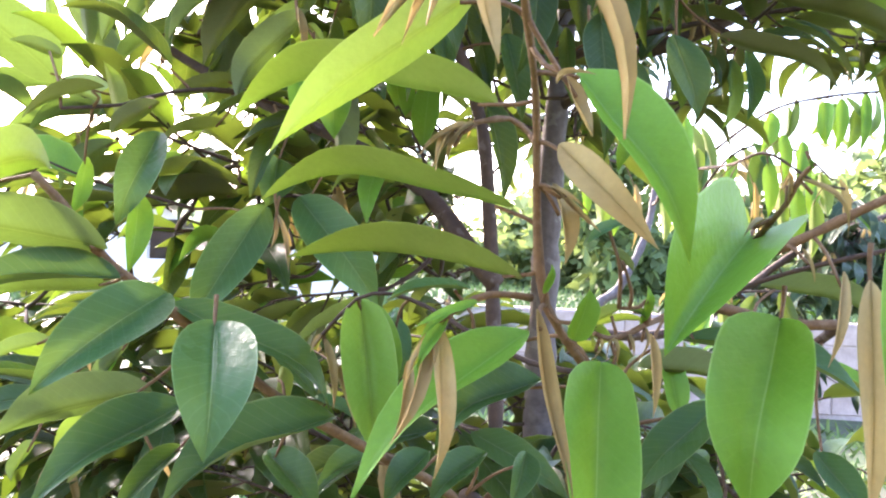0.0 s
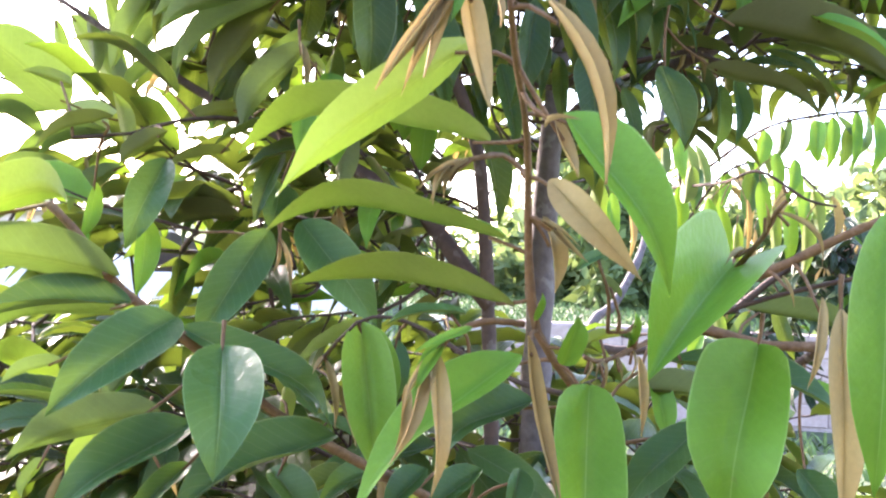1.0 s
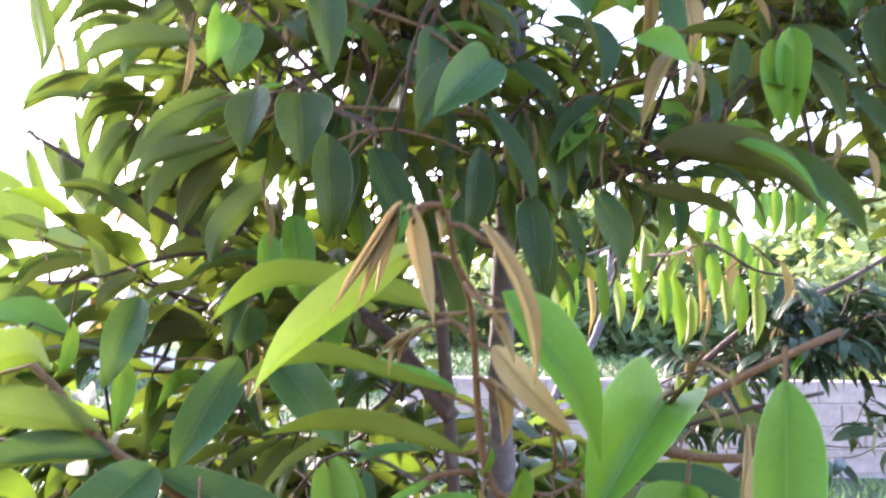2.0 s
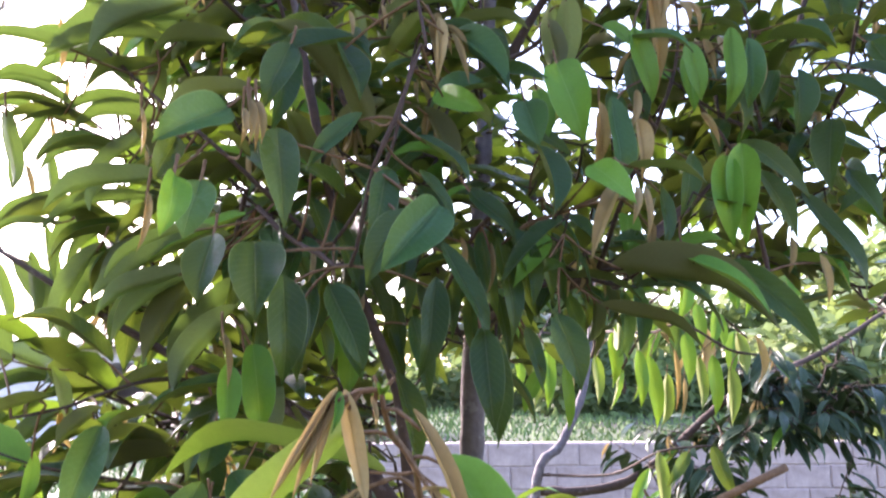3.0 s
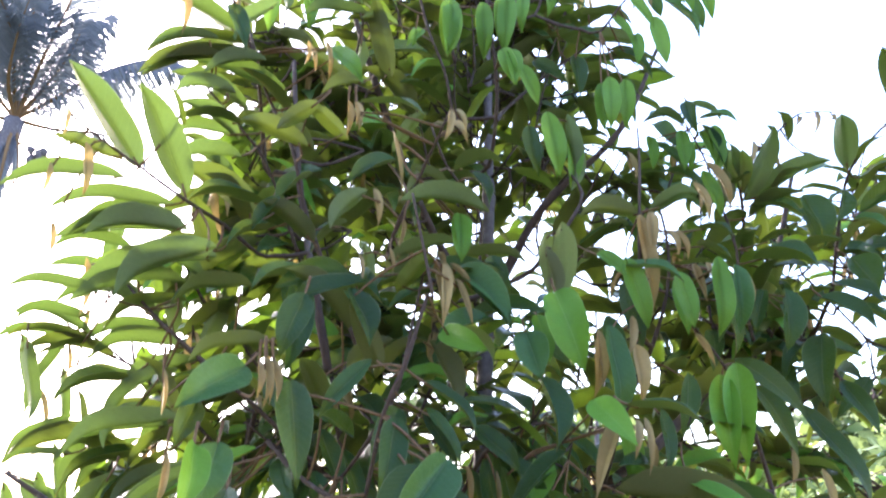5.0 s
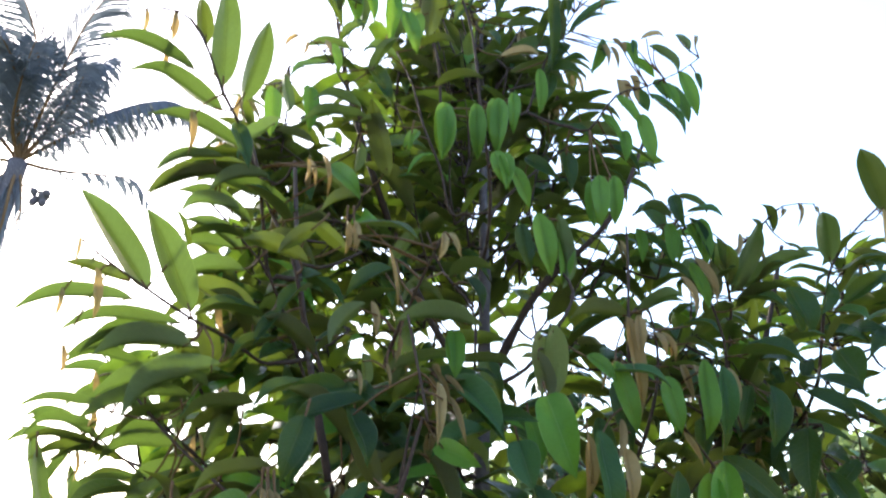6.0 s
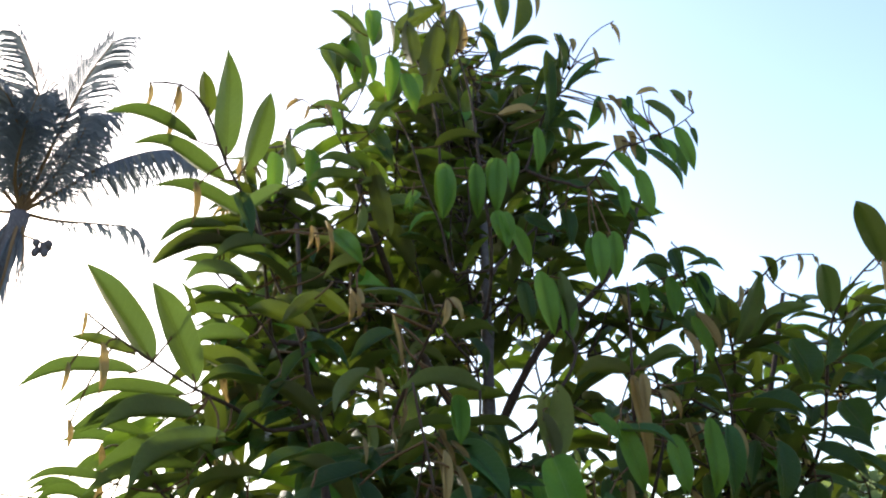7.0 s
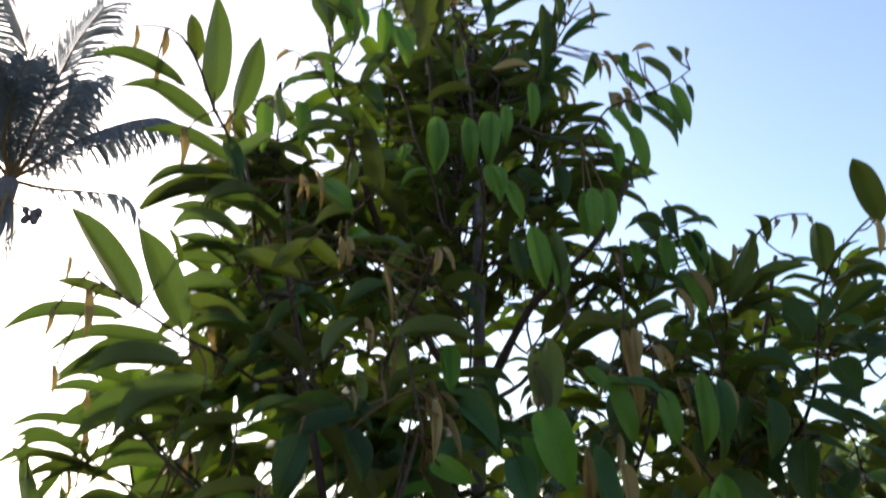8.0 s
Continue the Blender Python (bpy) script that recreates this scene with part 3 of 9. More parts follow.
tree.location = (0, 0, 0)
limb(tree, [(0.055, 1.42, -0.05), (0.055, 1.42, 0.7), (0.05, 1.40, 1.40), (0.07, 1.40, 1.80), (0.09, 1.42, 2.15), (0.10, 1.46, 2.50), (0.11, 1.50, 2.80)], 0.033, 0.004, "trunk")
limb(tree, [(0.055, 1.42, 0.25), (0.0, 1.10, 0.70), (-0.02, 1.03, 1.10), (-0.043, 1.019, 1.401), (-0.061, 1.007, 1.495), (-0.117, 0.989, 1.642), (-0.159, 0.975, 1.837), (-0.20, 1.02, 2.05), (-0.23, 1.10, 2.28)], 0.012, 0.003, seed=2)
limb(tree, [(0.06, 1.40, 1.56), (0.13, 1.28, 1.605), (0.24, 1.20, 1.64), (0.42, 1.30, 1.78), (0.60, 1.42, 2.0), (0.70, 1.46, 2.25)], 0.010, 0.004, seed=3)
limb(tree, [(0.08, 1.41, 1.95), (0.18, 1.34, 2.12), (0.32, 1.30, 2.25), (0.42, 1.32, 2.45)], 0.009, 0.003, seed=4)
limb(tree, [(0.08, 1.41, 1.92), (-0.04, 1.30, 2.12), (-0.14, 1.18, 2.40), (-0.18, 1.2, 2.62)], 0.008, 0.003, seed=5)
limb(tree, [(-0.03, 1.02, 1.30), (-0.14, 1.06, 1.42), (-0.36, 1.10, 1.52), (-0.60, 1.12, 1.66)], 0.010, 0.003, seed=6)
limb(tree, [(-0.01, 1.05, 0.95), (0.08, 0.82, 1.10), (0.06, 0.70, 1.20), (0.045, 0.68, 1.235)], 0.010, 0.006, seed=7)
limb(tree, [(-0.01, 1.04, 1.0), (-0.02, 0.92, 1.08), (-0.05, 0.86, 1.12)], 0.010, 0.007, seed=8)
limb(tree, [(0.055, 1.42, 0.9), (0.22, 1.1, 1.15), (0.26, 0.84, 1.29)], 0.009, 0.004, seed=9)


# ---------------------------------------------------------------- foliage of the crown
def crown_radius(z):
    return float(np.interp(z, (0.7, 0.9, 1.25, 1.5, 1.9, 2.25, 2.5, 2.9, 3.05), (0.25, 0.55, 0.66, 0.68, 0.58, 0.43, 0.32, 0.17, 0.03)))


def front(x, z):
    """How near the joined foliage may come to the open side."""
    return float(np.interp(z, (1.2, 1.6, 1.9, 2.1, 2.3, 2.6, 3.0), (0.82, 0.84, 0.92, 1.06, 1.16, 1.26, 1.34))) + (0.14 if x > 0.16 else 0.0)


SIDE = Vector((0.82, 1.52, 0))


def side_radius(z):
    return float(np.interp(z, (1.35, 1.5, 1.8, 2.05, 2.2, 2.34), (0.05, 0.28, 0.42, 0.36, 0.24, 0.04)))


def in_crown(p):
    return math.hypot(p.x - AXIS.x, p.y - AXIS.y) < crown_radius(p.z) and p.y > front(p.x, p.z)


def in_side(p):
    return math.hypot(p.x - SIDE.x, p.y - SIDE.y) < side_radius(p.z) and p.y > 1.22


class Mass:
    """Gathers leaves and twigs that cannot be told apart into joined meshes."""

    def __init__(self):
        self.v, self.f, self.s, self.u = [], [], [], []

    def add(self, geo, slot_of):
        v, f, s, u = geo
        k = len(self.v)
        self.v += v
        self.f += [tuple(k + i for i in face) for face in f]
        self.s += [slot_of[i] for i in s]
        self.u += u


mass = Mass()
SLOTS = {"mature": (0, 1, 5), "young": (2, 3, 5), "flush": (4, 4, 5)}


def sprig(rng, start, heading, length, count, size, youth, target, bounds, owner=None, droop=0.0):
    """A twig with leaves in two rows, bending over and hanging, and sometimes a tuft of brown new leaves at its end."""
    heading = heading.normalized()
    pts = [start]
    d = heading.copy()
    for k in range(4):
        d = (d + Vector((rng.uniform(-0.15, 0.15), rng.uniform(-0.15, 0.15), rng.uniform(-0.12, 0.14)))).normalized()
        pts.append(pts[-1] + d * length / 4)
    path = spline(pts, 0.03)
    if not bounds(path[-1]):
        return
    near = nearest_wood(owner or tree, start)
    if near is not None and 0.02 < (near - start).length < 0.7:
        way = spline(reach(near, start, rng.uniform(-0.05, 0.2)), 0.05)
        cv, cf = tube(way, 0.0030, 0.0022, 5, 0.2, rng.randrange(9999))
        add_wood(owner or tree, way)
        target.add((cv, cf, [2] * len(cf), [(0, 0)] * len(cv)), SLOTS["mature"])
    add_wood(owner or tree, path[::3])
    tv, tf = tube(path, 0.0024, 0.0011, 5, 0.2, rng.randrange(9999))
    target.add((tv, tf, [2] * len(tf), [(0, 0)] * len(tv)), SLOTS["mature"])
    for k in range(count):
        s = 0.12 + 0.88 * k / max(1, count - 1)
        p = path[min(len(path) - 1, int(s * (len(path) - 1)))]
        lat = heading.cross(Vector((0, 0, 1)))
        lat = lat.normalized() if lat.length > 0.1 else Vector((1, 0, 0))
        sg = 1 if k % 2 else -1
        hang = droop + rng.uniform(-0.15, 1.0)
        dirn = (lat * sg * rng.uniform(0.5, 1.0) + heading * rng.uniform(0.3, 0.9) + Vector((0, 0, -hang)))
        dirn = (dirn + Vector((rng.gauss(0, 0.2), rng.gauss(0, 0.2), rng.gauss(0, 0.15)))).normalized()
        l = size * rng.uniform(0.72, 1.15)
        kind = "young" if rng.random() < youth else "mature"
        up = (Vector((0, 0, 1)) + heading * 0.5 + Vector((rng.gauss(0, 0.5), rng.gauss(0, 0.5), 0))).normalized()
        b = p + dirn * 0.015
        if not bounds(b + dirn * l):
            continue
        geo = leaf_geometry(b, b + dirn * l, up, l * rng.uniform(0.25, 0.34), rng.uniform(0.02, 0.14), rng.uniform(0.1, 0.5), 7, 1, 0.03, rng.uniform(-0.04, 0.04), p, rng.randrange(99999))
        target.add(geo, SLOTS[kind])
    if rng.random() < 0.3:
        e = path[-1]
        for _ in range(rng.randrange(2, 5)):
            dirn = Vector((rng.gauss(0, 0.25), rng.gauss(0, 0.25), -1)).normalized()
            l = size * rng.uniform(0.3, 0.6)
            geo = leaf_geometry(e + dirn * 0.01, e + dirn * (0.01 + l), Vector((rng.gauss(0, 1), rng.gauss(0, 1), 0.1)), l * 0.15, 0.04, 0.8, 5, 1, 0.02, 0.0, e, rng.randrange(9999))
            target.add(geo, SLOTS["flush"])


def fill_crown():
    rng = random.Random(77)
    for k in range(540):
        rng = random.Random(5000 + k)
        z = rng.uniform(1.28, 2.98)
        open_part = rng.random() < (0.52 if z > 1.84 else 0.30) and 1.6 < z < 2.5
        a = rng.uniform(0, 2 * math.pi)
        r = max(0.0, crown_radius(z) - 0.10) * math.sqrt(rng.uniform(0.02, 1.0))
        p = AXIS + Vector((math.cos(a) * r, math.sin(a) * r, z))
        h = Vector((math.cos(a), math.sin(a), rng.uniform(-0.05, 0.75)))
        if (open_part and p.x < 0.4) or p.y < front(p.x, z) + 0.06 or (z < 1.53 and p.x > -0.06) or (z < 1.68 and p.x > 0.30):
            continue
        sprig(rng, p, h, rng.uniform(0.12, 0.20), rng.randrange(6, 10), 0.115, 0.24, mass, in_crown)
    # the close-leaved top
    rng = random.Random(78)
    for k in range(210):
        z = rng.uniform(2.05, 2.88)
        a = rng.uniform(0, 2 * math.pi)
        r = max(0.02, crown_radius(z) - 0.13) * math.sqrt(rng.random())
        p = AXIS + Vector((math.cos(a) * r, math.sin(a) * r, z))
        if p.y < front(p.x, z) + 0.03:
            continue
        sprig(rng, p, Vector((0.6 * math.cos(a), 0.6 * math.sin(a), rng.uniform(0.5, 1.6))), rng.uniform(0.10, 0.18), rng.randrange(5, 8), 0.112, 0.25, mass, in_crown)
    # lower boughs under the crown
    rng = random.Random(79)
    for k in range(430):
        z = rng.uniform(0.76, 1.25)
        a = rng.uniform(0, 2 * math.pi)
        r = 0.62 * math.sqrt(rng.uniform(0.02, 1.0))
        p = Vector((-0.12 + math.cos(a) * r * 1.1, 1.32 + math.sin(a) * r, z))
        if p.y < 0.93 or (-0.06 < p.x < 0.32 and z > 1.15) or (p.x > 0.28 and z > 0.95):
            continue
        sprig(rng, p, Vector((math.cos(a), math.sin(a), rng.uniform(-0.2, 0.5))), rng.uniform(0.12, 0.22), rng.randrange(6, 10), 0.135, 0.04, mass, lambda q: q.z < 1.27 and q.y > 0.95)
    # boughs on the sunny side; small clumps placed along camera rays to close gaps
    rng = random.Random(80)
    for cx, cy, cz, rx, ry, rz, n in ((-0.50, 1.35, 1.38, 0.26, 0.25, 0.13, 28), (-0.40, 1.28, 1.80, 0.20, 0.2, 0.2, 18), (-0.15, 1.3, 1.38, 0.25, 0.3, 0.10, 18), (-0.24, 1.14, 2.08, 0.13, 0.12, 0.18, 16),
                                       (0.04, 1.34, 1.68, 0.08, 0.1, 0.07, 6), (-0.10, 1.26, 1.85, 0.08, 0.1, 0.07, 5), (-0.06, 1.30, 1.78, 0.08, 0.1, 0.07, 4), (-0.25, 1.13, 2.38, 0.09, 0.1, 0.08, 7), (-0.21, 1.22, 2.32, 0.09, 0.1, 0.08, 5), (-0.28, 1.18, 2.28, 0.09, 0.1, 0.08, 5), (-0.12, 1.26, 2.23, 0.09, 0.1, 0.08, 6), (0.42, 1.23, 1.90, 0.08, 0.1, 0.07, 6), (0.60, 1.30, 1.86, 0.10, 0.1, 0.07, 5), (-0.16, 1.28, 1.92, 0.10, 0.1, 0.07, 6)):
        for k in range(n):
            p = Vector((cx + rng.uniform(-rx, rx), cy + rng.uniform(-ry, ry), cz + rng.uniform(-rz, rz)))
            sprig(rng, p, Vector((rng.uniform(-1, 0.2 if rx > 0.1 else 1.0), rng.uniform(-0.6, 0.6), rng.uniform(-0.1, 0.5))), rng.uniform(0.10, 0.2), rng.randrange(6, 9), 0.13, 0.15 if rx < 0.1 else 0.25, mass, lambda q: q.y > max(0.92, front(q.x, q.z) - 0.08) and (q.z > 1.5 or q.x < -0.08) and q.x > (-0.80 if q.z < 1.46 else -0.54 if q.z < 1.95 else -0.42))
    rng = random.Random(81)
    for k in range(185):
        z = rng.uniform(1.55, 2.25)
        a = rng.uniform(0, 2 * math.pi)
        r = max(0.0, side_radius(z) - 0.1) * math.sqrt(rng.random())
        p = SIDE + Vector((math.cos(a) * r, math.sin(a) * r, z))
        if z < 1.80 and rng.random() < 0.70:
            continue
        sprig(rng, p, Vector((math.cos(a), math.sin(a), rng.uniform(0.1, 0.8))), rng.uniform(0.10, 0.18), rng.randrange(6, 9), 0.12, 0.12, mass, in_side)


fill_crown()

# ---------------------------------------------------------------- the smaller durian tree behind, towards the wall
sapling = thing("durian_tree", (0, 0, 0), "smaller forked durian tree near the wall, hanging leaves coloured for shade", "tree")
limb(sapling, [(0.36, 3.15, -0.05), (0.33, 3.1, 0.6), (0.34, 3.07, 1.10), (0.44, 3.14, 1.22), (0.55, 3.26, 1.42), (0.59, 3.31, 1.66), (0.62, 3.32, 2.0)], 0.026, 0.008, "trunk", seed=11)
limb(sapling, [(0.335, 3.08, 1.06), (0.48, 3.07, 1.055), (0.66, 3.07, 1.09), (0.82, 3.06, 1.20), (0.96, 3.04, 1.33), (1.12, 3.07, 1.43), (1.40, 3.12, 1.54), (1.7, 3.2, 1.7)], 0.017, 0.007, seed=12)
thicket = Mass()


def fill_sapling():
    rng = random.Random(31)
    free = lambda q: True
    for cx, cy, cz, r, rz, n in ((1.28, 3.10, 1.37, 0.20, 0.13, 52), (1.02, 3.05, 1.18, 0.16, 0.12, 13), (0.84, 3.05, 1.08, 0.14, 0.10, 5), (0.62, 3.3, 2.15, 0.3, 0.25, 14), (1.70, 3.2, 1.60, 0.2, 0.15, 4), (1.25, 3.0, 0.98, 0.3, 0.10, 8)):
        for _ in range(n):
            p = Vector((cx + rng.uniform(-r, r), cy + rng.uniform(-r, r), cz + rng.uniform(-rz, rz)))
            h = Vector((rng.uniform(-1, 1), rng.uniform(-1, 1), rng.uniform(0, 0.6)))
            sprig(rng, p, h, rng.uniform(0.12, 0.2), rng.randrange(7, 11), 0.125, 0.03, thicket, free, sapling, 0.7)


fill_sapling()
crown_mats = [LEAF["mature_mass"][0], LEAF["mature_mass"][1], LEAF["young_mass"][0], LEAF["young_mass"][1], LEAF["flush_mass"][0], BACKLITTWIG]
# shade on these leaves is put into a darker leaf colour
shade_leaf = leaf_material("sapling_leaf_shaded", (0.020, 0.040, 0.020), (0.060, 0.105, 0.045), VEIN, (0.30, 0.42, 0.14), 0.16, 0.32, True, 0.1)
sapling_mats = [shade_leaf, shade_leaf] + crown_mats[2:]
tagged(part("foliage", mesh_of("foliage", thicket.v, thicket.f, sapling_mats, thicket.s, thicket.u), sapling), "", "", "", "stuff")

# ---------------------------------------------------------------- twigs and leaves that can be told apart

near_twig = twig(tree, [(0.052, 0.722, 1.239), (0.024, 0.670, 1.269), (-0.004, 0.639, 1.307), (-0.012, 0.634, 1.356), (-0.018, 0.601, 1.427), (-0.031, 0.509, 1.462), (-0.035, 0.491, 1.486)], .0042, .0016)
leaf(near_twig, (-0.053, 0.526, 1.467), (-0.139, 0.487, 1.381), (-0.603, 0.753, 0.262), 0.030, 0.05, 0.27, young)
leaf(near_twig, (-0.040, 0.610, 1.426), (-0.208, 0.659, 1.418), (0.011, 0.200, 0.980), 0.054, 0.085, 0.25, young)
leaf(near_twig, (-0.027, 0.638, 1.367), (-0.194, 0.690, 1.367), (0.085, 0.280, 0.956), 0.054, 0.07, 0.25, young)
leaf(near_twig, (-0.020, 0.638, 1.323), (-0.174, 0.691, 1.328), (0.152, 0.355, 0.922), 0.050, 0.06, 0.25, young)
leaf(near_twig, (0.002, 0.581, 1.440), (0.058, 0.546, 1.341), (0.271, -0.850, 0.452), 0.033, 0.06, 0.55, young)
leaf(near_twig, (-0.003, 0.607, 1.403), (0.050, 0.570, 1.344), (-0.328, -0.905, 0.273), 0.028, 0.05, 0.15, fl)
leaf(near_twig, (0.140, 0.707, 1.357), (0.060, 0.582, 1.289), (0.158, -0.548, 0.821), 0.060, 0.05, 0.85, young)
leaf(near_twig, (0.032, 0.641, 1.273), (0.025, 0.600, 1.159), (0.009, -0.942, 0.336), 0.046, 0.03, 0.5, young)
leaf(near_twig, (0.135, 0.626, 1.307), (0.109, 0.584, 1.206), (-0.417, -0.796, 0.439), 0.054, 0.05, 0.45, young)
leaf(near_twig, (0.118, 0.685, 1.244), (0.062, 0.662, 1.186), (-0.358, -0.693, 0.626), 0.035, 0.05, 0.22, full)
leaf(near_twig, (-0.012, 0.599, 1.307), (0.012, 0.579, 1.203), (0.253, -0.940, 0.231), 0.013, -0.06, 0.5, fl)
leaf(near_twig, (0.169, 0.588, 1.333), (0.165, 0.567, 1.205), (-0.073, -0.981, 0.182), 0.030, 0.02, 0.25, fl)
leaf(near_twig, (0.173, 0.544, 1.387), (0.160, 0.519, 1.247), (-0.225, -0.956, 0.190), 0.042, 0.04, 0.36, young)
leaf(near_twig, (-0.012, 0.679, 1.286), (-0.112, 0.613, 1.190), (-0.410, -0.495, 0.766), 0.046, 0.06, 0.32, young)
leaf(near_twig, (0.004, 0.739, 1.245), (-0.069, 0.695, 1.200), (-0.219, -0.501, 0.837), 0.039, 0.1, 0.48, full)
leaf(near_twig, (-0.060, 0.489, 1.488), (-0.094, 0.464, 1.427), (-0.273, -0.825, 0.495), 0.008, -0.04, 0.7, fl)
leaf(near_twig, (-0.061, 0.489, 1.485), (-0.083, 0.473, 1.426), (-0.104, -0.950, 0.293), 0.008, -0.04, 0.7, fl)
leaf(near_twig, (-0.059, 0.490, 1.486), (-0.062, 0.481, 1.464), (0.465, -0.850, 0.249), 0.006, 0.02, 0.7, young)
leaf(near_twig, (-0.061, 0.489, 1.486), (-0.091, 0.468, 1.434), (-0.131, -0.894, 0.429), 0.006, -0.04, 0.8, fl)
leaf(near_twig, (-0.062, 0.489, 1.486), (-0.079, 0.473, 1.442), (0.565, -0.821, 0.084), 0.006, -0.03, 0.8, fl)
leaf(near_twig, (-0.062, 0.489, 1.486), (-0.073, 0.478, 1.436), (0.625, -0.780, 0.036), 0.005, -0.05, 0.8, fl)
leaf(near_twig, (-0.061, 0.489, 1.487), (-0.071, 0.481, 1.460), (0.229, -0.952, 0.204), 0.004, -0.03, 0.8, fl)
leaf(near_twig, (-0.041, 0.495, 1.483), (-0.038, 0.492, 1.465), (0.270, -0.936, 0.228), 0.004, 0.03, 0.8, fl)
leaf(near_twig, (-0.035, 0.491, 1.484), (-0.038, 0.488, 1.492), (0.322, -0.939, -0.119), 0.003, 0.03, 0.8, young)
leaf(near_twig, (-0.034, 0.491, 1.484), (-0.030, 0.489, 1.490), (-0.312, -0.948, -0.071), 0.003, 0.03, 0.8, young)
leaf(near_twig, (-0.012, 0.533, 1.424), (0.006, 0.523, 1.427), (-0.458, -0.868, 0.192), 0.003, 0.2, 0.6, fl)
leaf(near_twig, (-0.056, 0.490, 1.487), (-0.041, 0.475, 1.420), (0.196, -0.949, 0.246), 0.016, -0.04, 0.3, fl)
leaf(near_twig, (-0.016, 0.483, 1.476), (0.013, 0.470, 1.389), (0.477, -0.833, 0.281), 0.012, 0.06, 0.6, fl)
leaf(near_twig, (-0.007, 0.531, 1.427), (0.006, 0.523, 1.397), (0.290, -0.888, 0.356), 0.010, -0.05, 0.4, fl)
leaf(near_twig, (-0.001, 0.629, 1.374), (0.005, 0.620, 1.333), (0.382, -0.885, 0.267), 0.018, 0.05, 0.4, fl)
leaf(near_twig, (-0.005, 0.618, 1.381), (0.015, 0.609, 1.359), (-0.019, -0.930, 0.367), 0.005, -0.05, 0.6, fl)
leaf(near_twig, (-0.005, 0.618, 1.381), (0.024, 0.610, 1.353), (0.018, -0.951, 0.310), 0.005, -0.08, 0.6, fl)
leaf(near_twig, (0.012, 0.620, 1.288), (0.020, 0.620, 1.318), (0.214, -0.976, -0.040), 0.016, 0.05, 0.44, young)
leaf(near_twig, (-0.007, 0.619, 1.315), (-0.003, 0.619, 1.332), (0.263, -0.964, -0.040), 0.005, 0.05, 0.5, young)

flower_twig = twig(tree, [(-0.020, 0.629, 1.412), (-0.032, 0.628, 1.420), (-0.049, 0.617, 1.416), (-0.066, 0.616, 1.410)], .0022, .0014)
leaf(flower_twig, (-0.066, 0.616, 1.410), (-0.084, 0.595, 1.392), (0.327, -0.763, 0.558), 0.005, 0.06, 0.6, fl)
leaf(flower_twig, (-0.066, 0.616, 1.410), (-0.074, 0.596, 1.384), (-0.059, -0.778, 0.626), 0.007, 0.06, 0.6, fl)
leaf(flower_twig, (-0.061, 0.617, 1.410), (-0.068, 0.606, 1.389), (-0.111, -0.874, 0.473), 0.005, 0.06, 0.6, fl)

bud_twig = twig(tree, [(-0.013, 0.639, 1.311), (-0.031, 0.628, 1.313), (-0.048, 0.617, 1.310), (-0.071, 0.616, 1.294)], .0026, .0014)
leaf(bud_twig, (-0.068, 0.616, 1.293), (-0.066, 0.595, 1.207), (0.304, -0.925, 0.228), 0.018, 0.03, 0.5, fl)
leaf(bud_twig, (-0.074, 0.615, 1.292), (-0.091, 0.584, 1.228), (0.608, -0.765, 0.212), 0.009, 0.03, 0.6, fl)
leaf(bud_twig, (-0.064, 0.616, 1.298), (-0.079, 0.595, 1.269), (0.010, -0.816, 0.578), 0.009, 0.03, 0.6, young)
leaf(bud_twig, (-0.046, 0.617, 1.309), (-0.081, 0.595, 1.293), (0.294, -0.823, 0.486), 0.006, 0.05, 0.6, young)
leaf(bud_twig, (-0.086, 0.615, 1.271), (-0.089, 0.594, 1.234), (0.371, -0.823, 0.431), 0.008, 0.03, 0.6, fl)

side_twig = twig(tree, [(-0.085, 0.775, 1.291), (-0.116, 0.773, 1.301), (-0.143, 0.772, 1.295), (-0.168, 0.771, 1.266)], .0022, .0014)
leaf(side_twig, (-0.169, 0.771, 1.266), (-0.175, 0.760, 1.253), (0.118, -0.817, 0.564), 0.005, 0.03, 0.6, fl)
leaf(side_twig, (-0.166, 0.771, 1.263), (-0.153, 0.751, 1.212), (0.372, -0.833, 0.411), 0.011, 0.03, 0.6, fl)
leaf(side_twig, (-0.158, 0.771, 1.245), (-0.137, 0.762, 1.196), (0.366, -0.875, 0.316), 0.013, 0.03, 0.5, fl)
leaf(side_twig, (-0.143, 0.792, 1.294), (-0.121, 0.753, 1.183), (0.183, -0.915, 0.361), 0.043, 0.05, 0.6, fresh)
leaf(side_twig, (-0.139, 0.812, 1.291), (-0.115, 0.793, 1.222), (0.528, -0.751, 0.396), 0.023, 0.05, 0.5, fresh)
leaf(side_twig, (-0.053, 0.737, 1.310), (-0.110, 0.714, 1.300), (0.001, -0.426, 0.905), 0.019, 0.08, 0.27, mid)
leaf(side_twig, (-0.117, 0.833, 1.278), (-0.117, 0.813, 1.218), (0.439, -0.851, 0.290), 0.025, 0.08, 0.36, full)

left_branch = twig(tree, [(-0.379, 0.720, 1.379), (-0.358, 0.721, 1.359), (-0.331, 0.723, 1.326), (-0.315, 0.733, 1.308), (-0.291, 0.734, 1.293), (-0.273, 0.745, 1.276), (-0.213, 0.778, 1.219), (-0.141, 0.832, 1.165), (-0.086, 0.914, 1.116), (-0.047, 1.016, 1.060)], .0032, .0052)
leaf(left_branch, (-0.318, 0.713, 1.327), (-0.446, 0.677, 1.337), (-0.173, 0.769, 0.616), 0.048, 0.06, 0.28, mid)
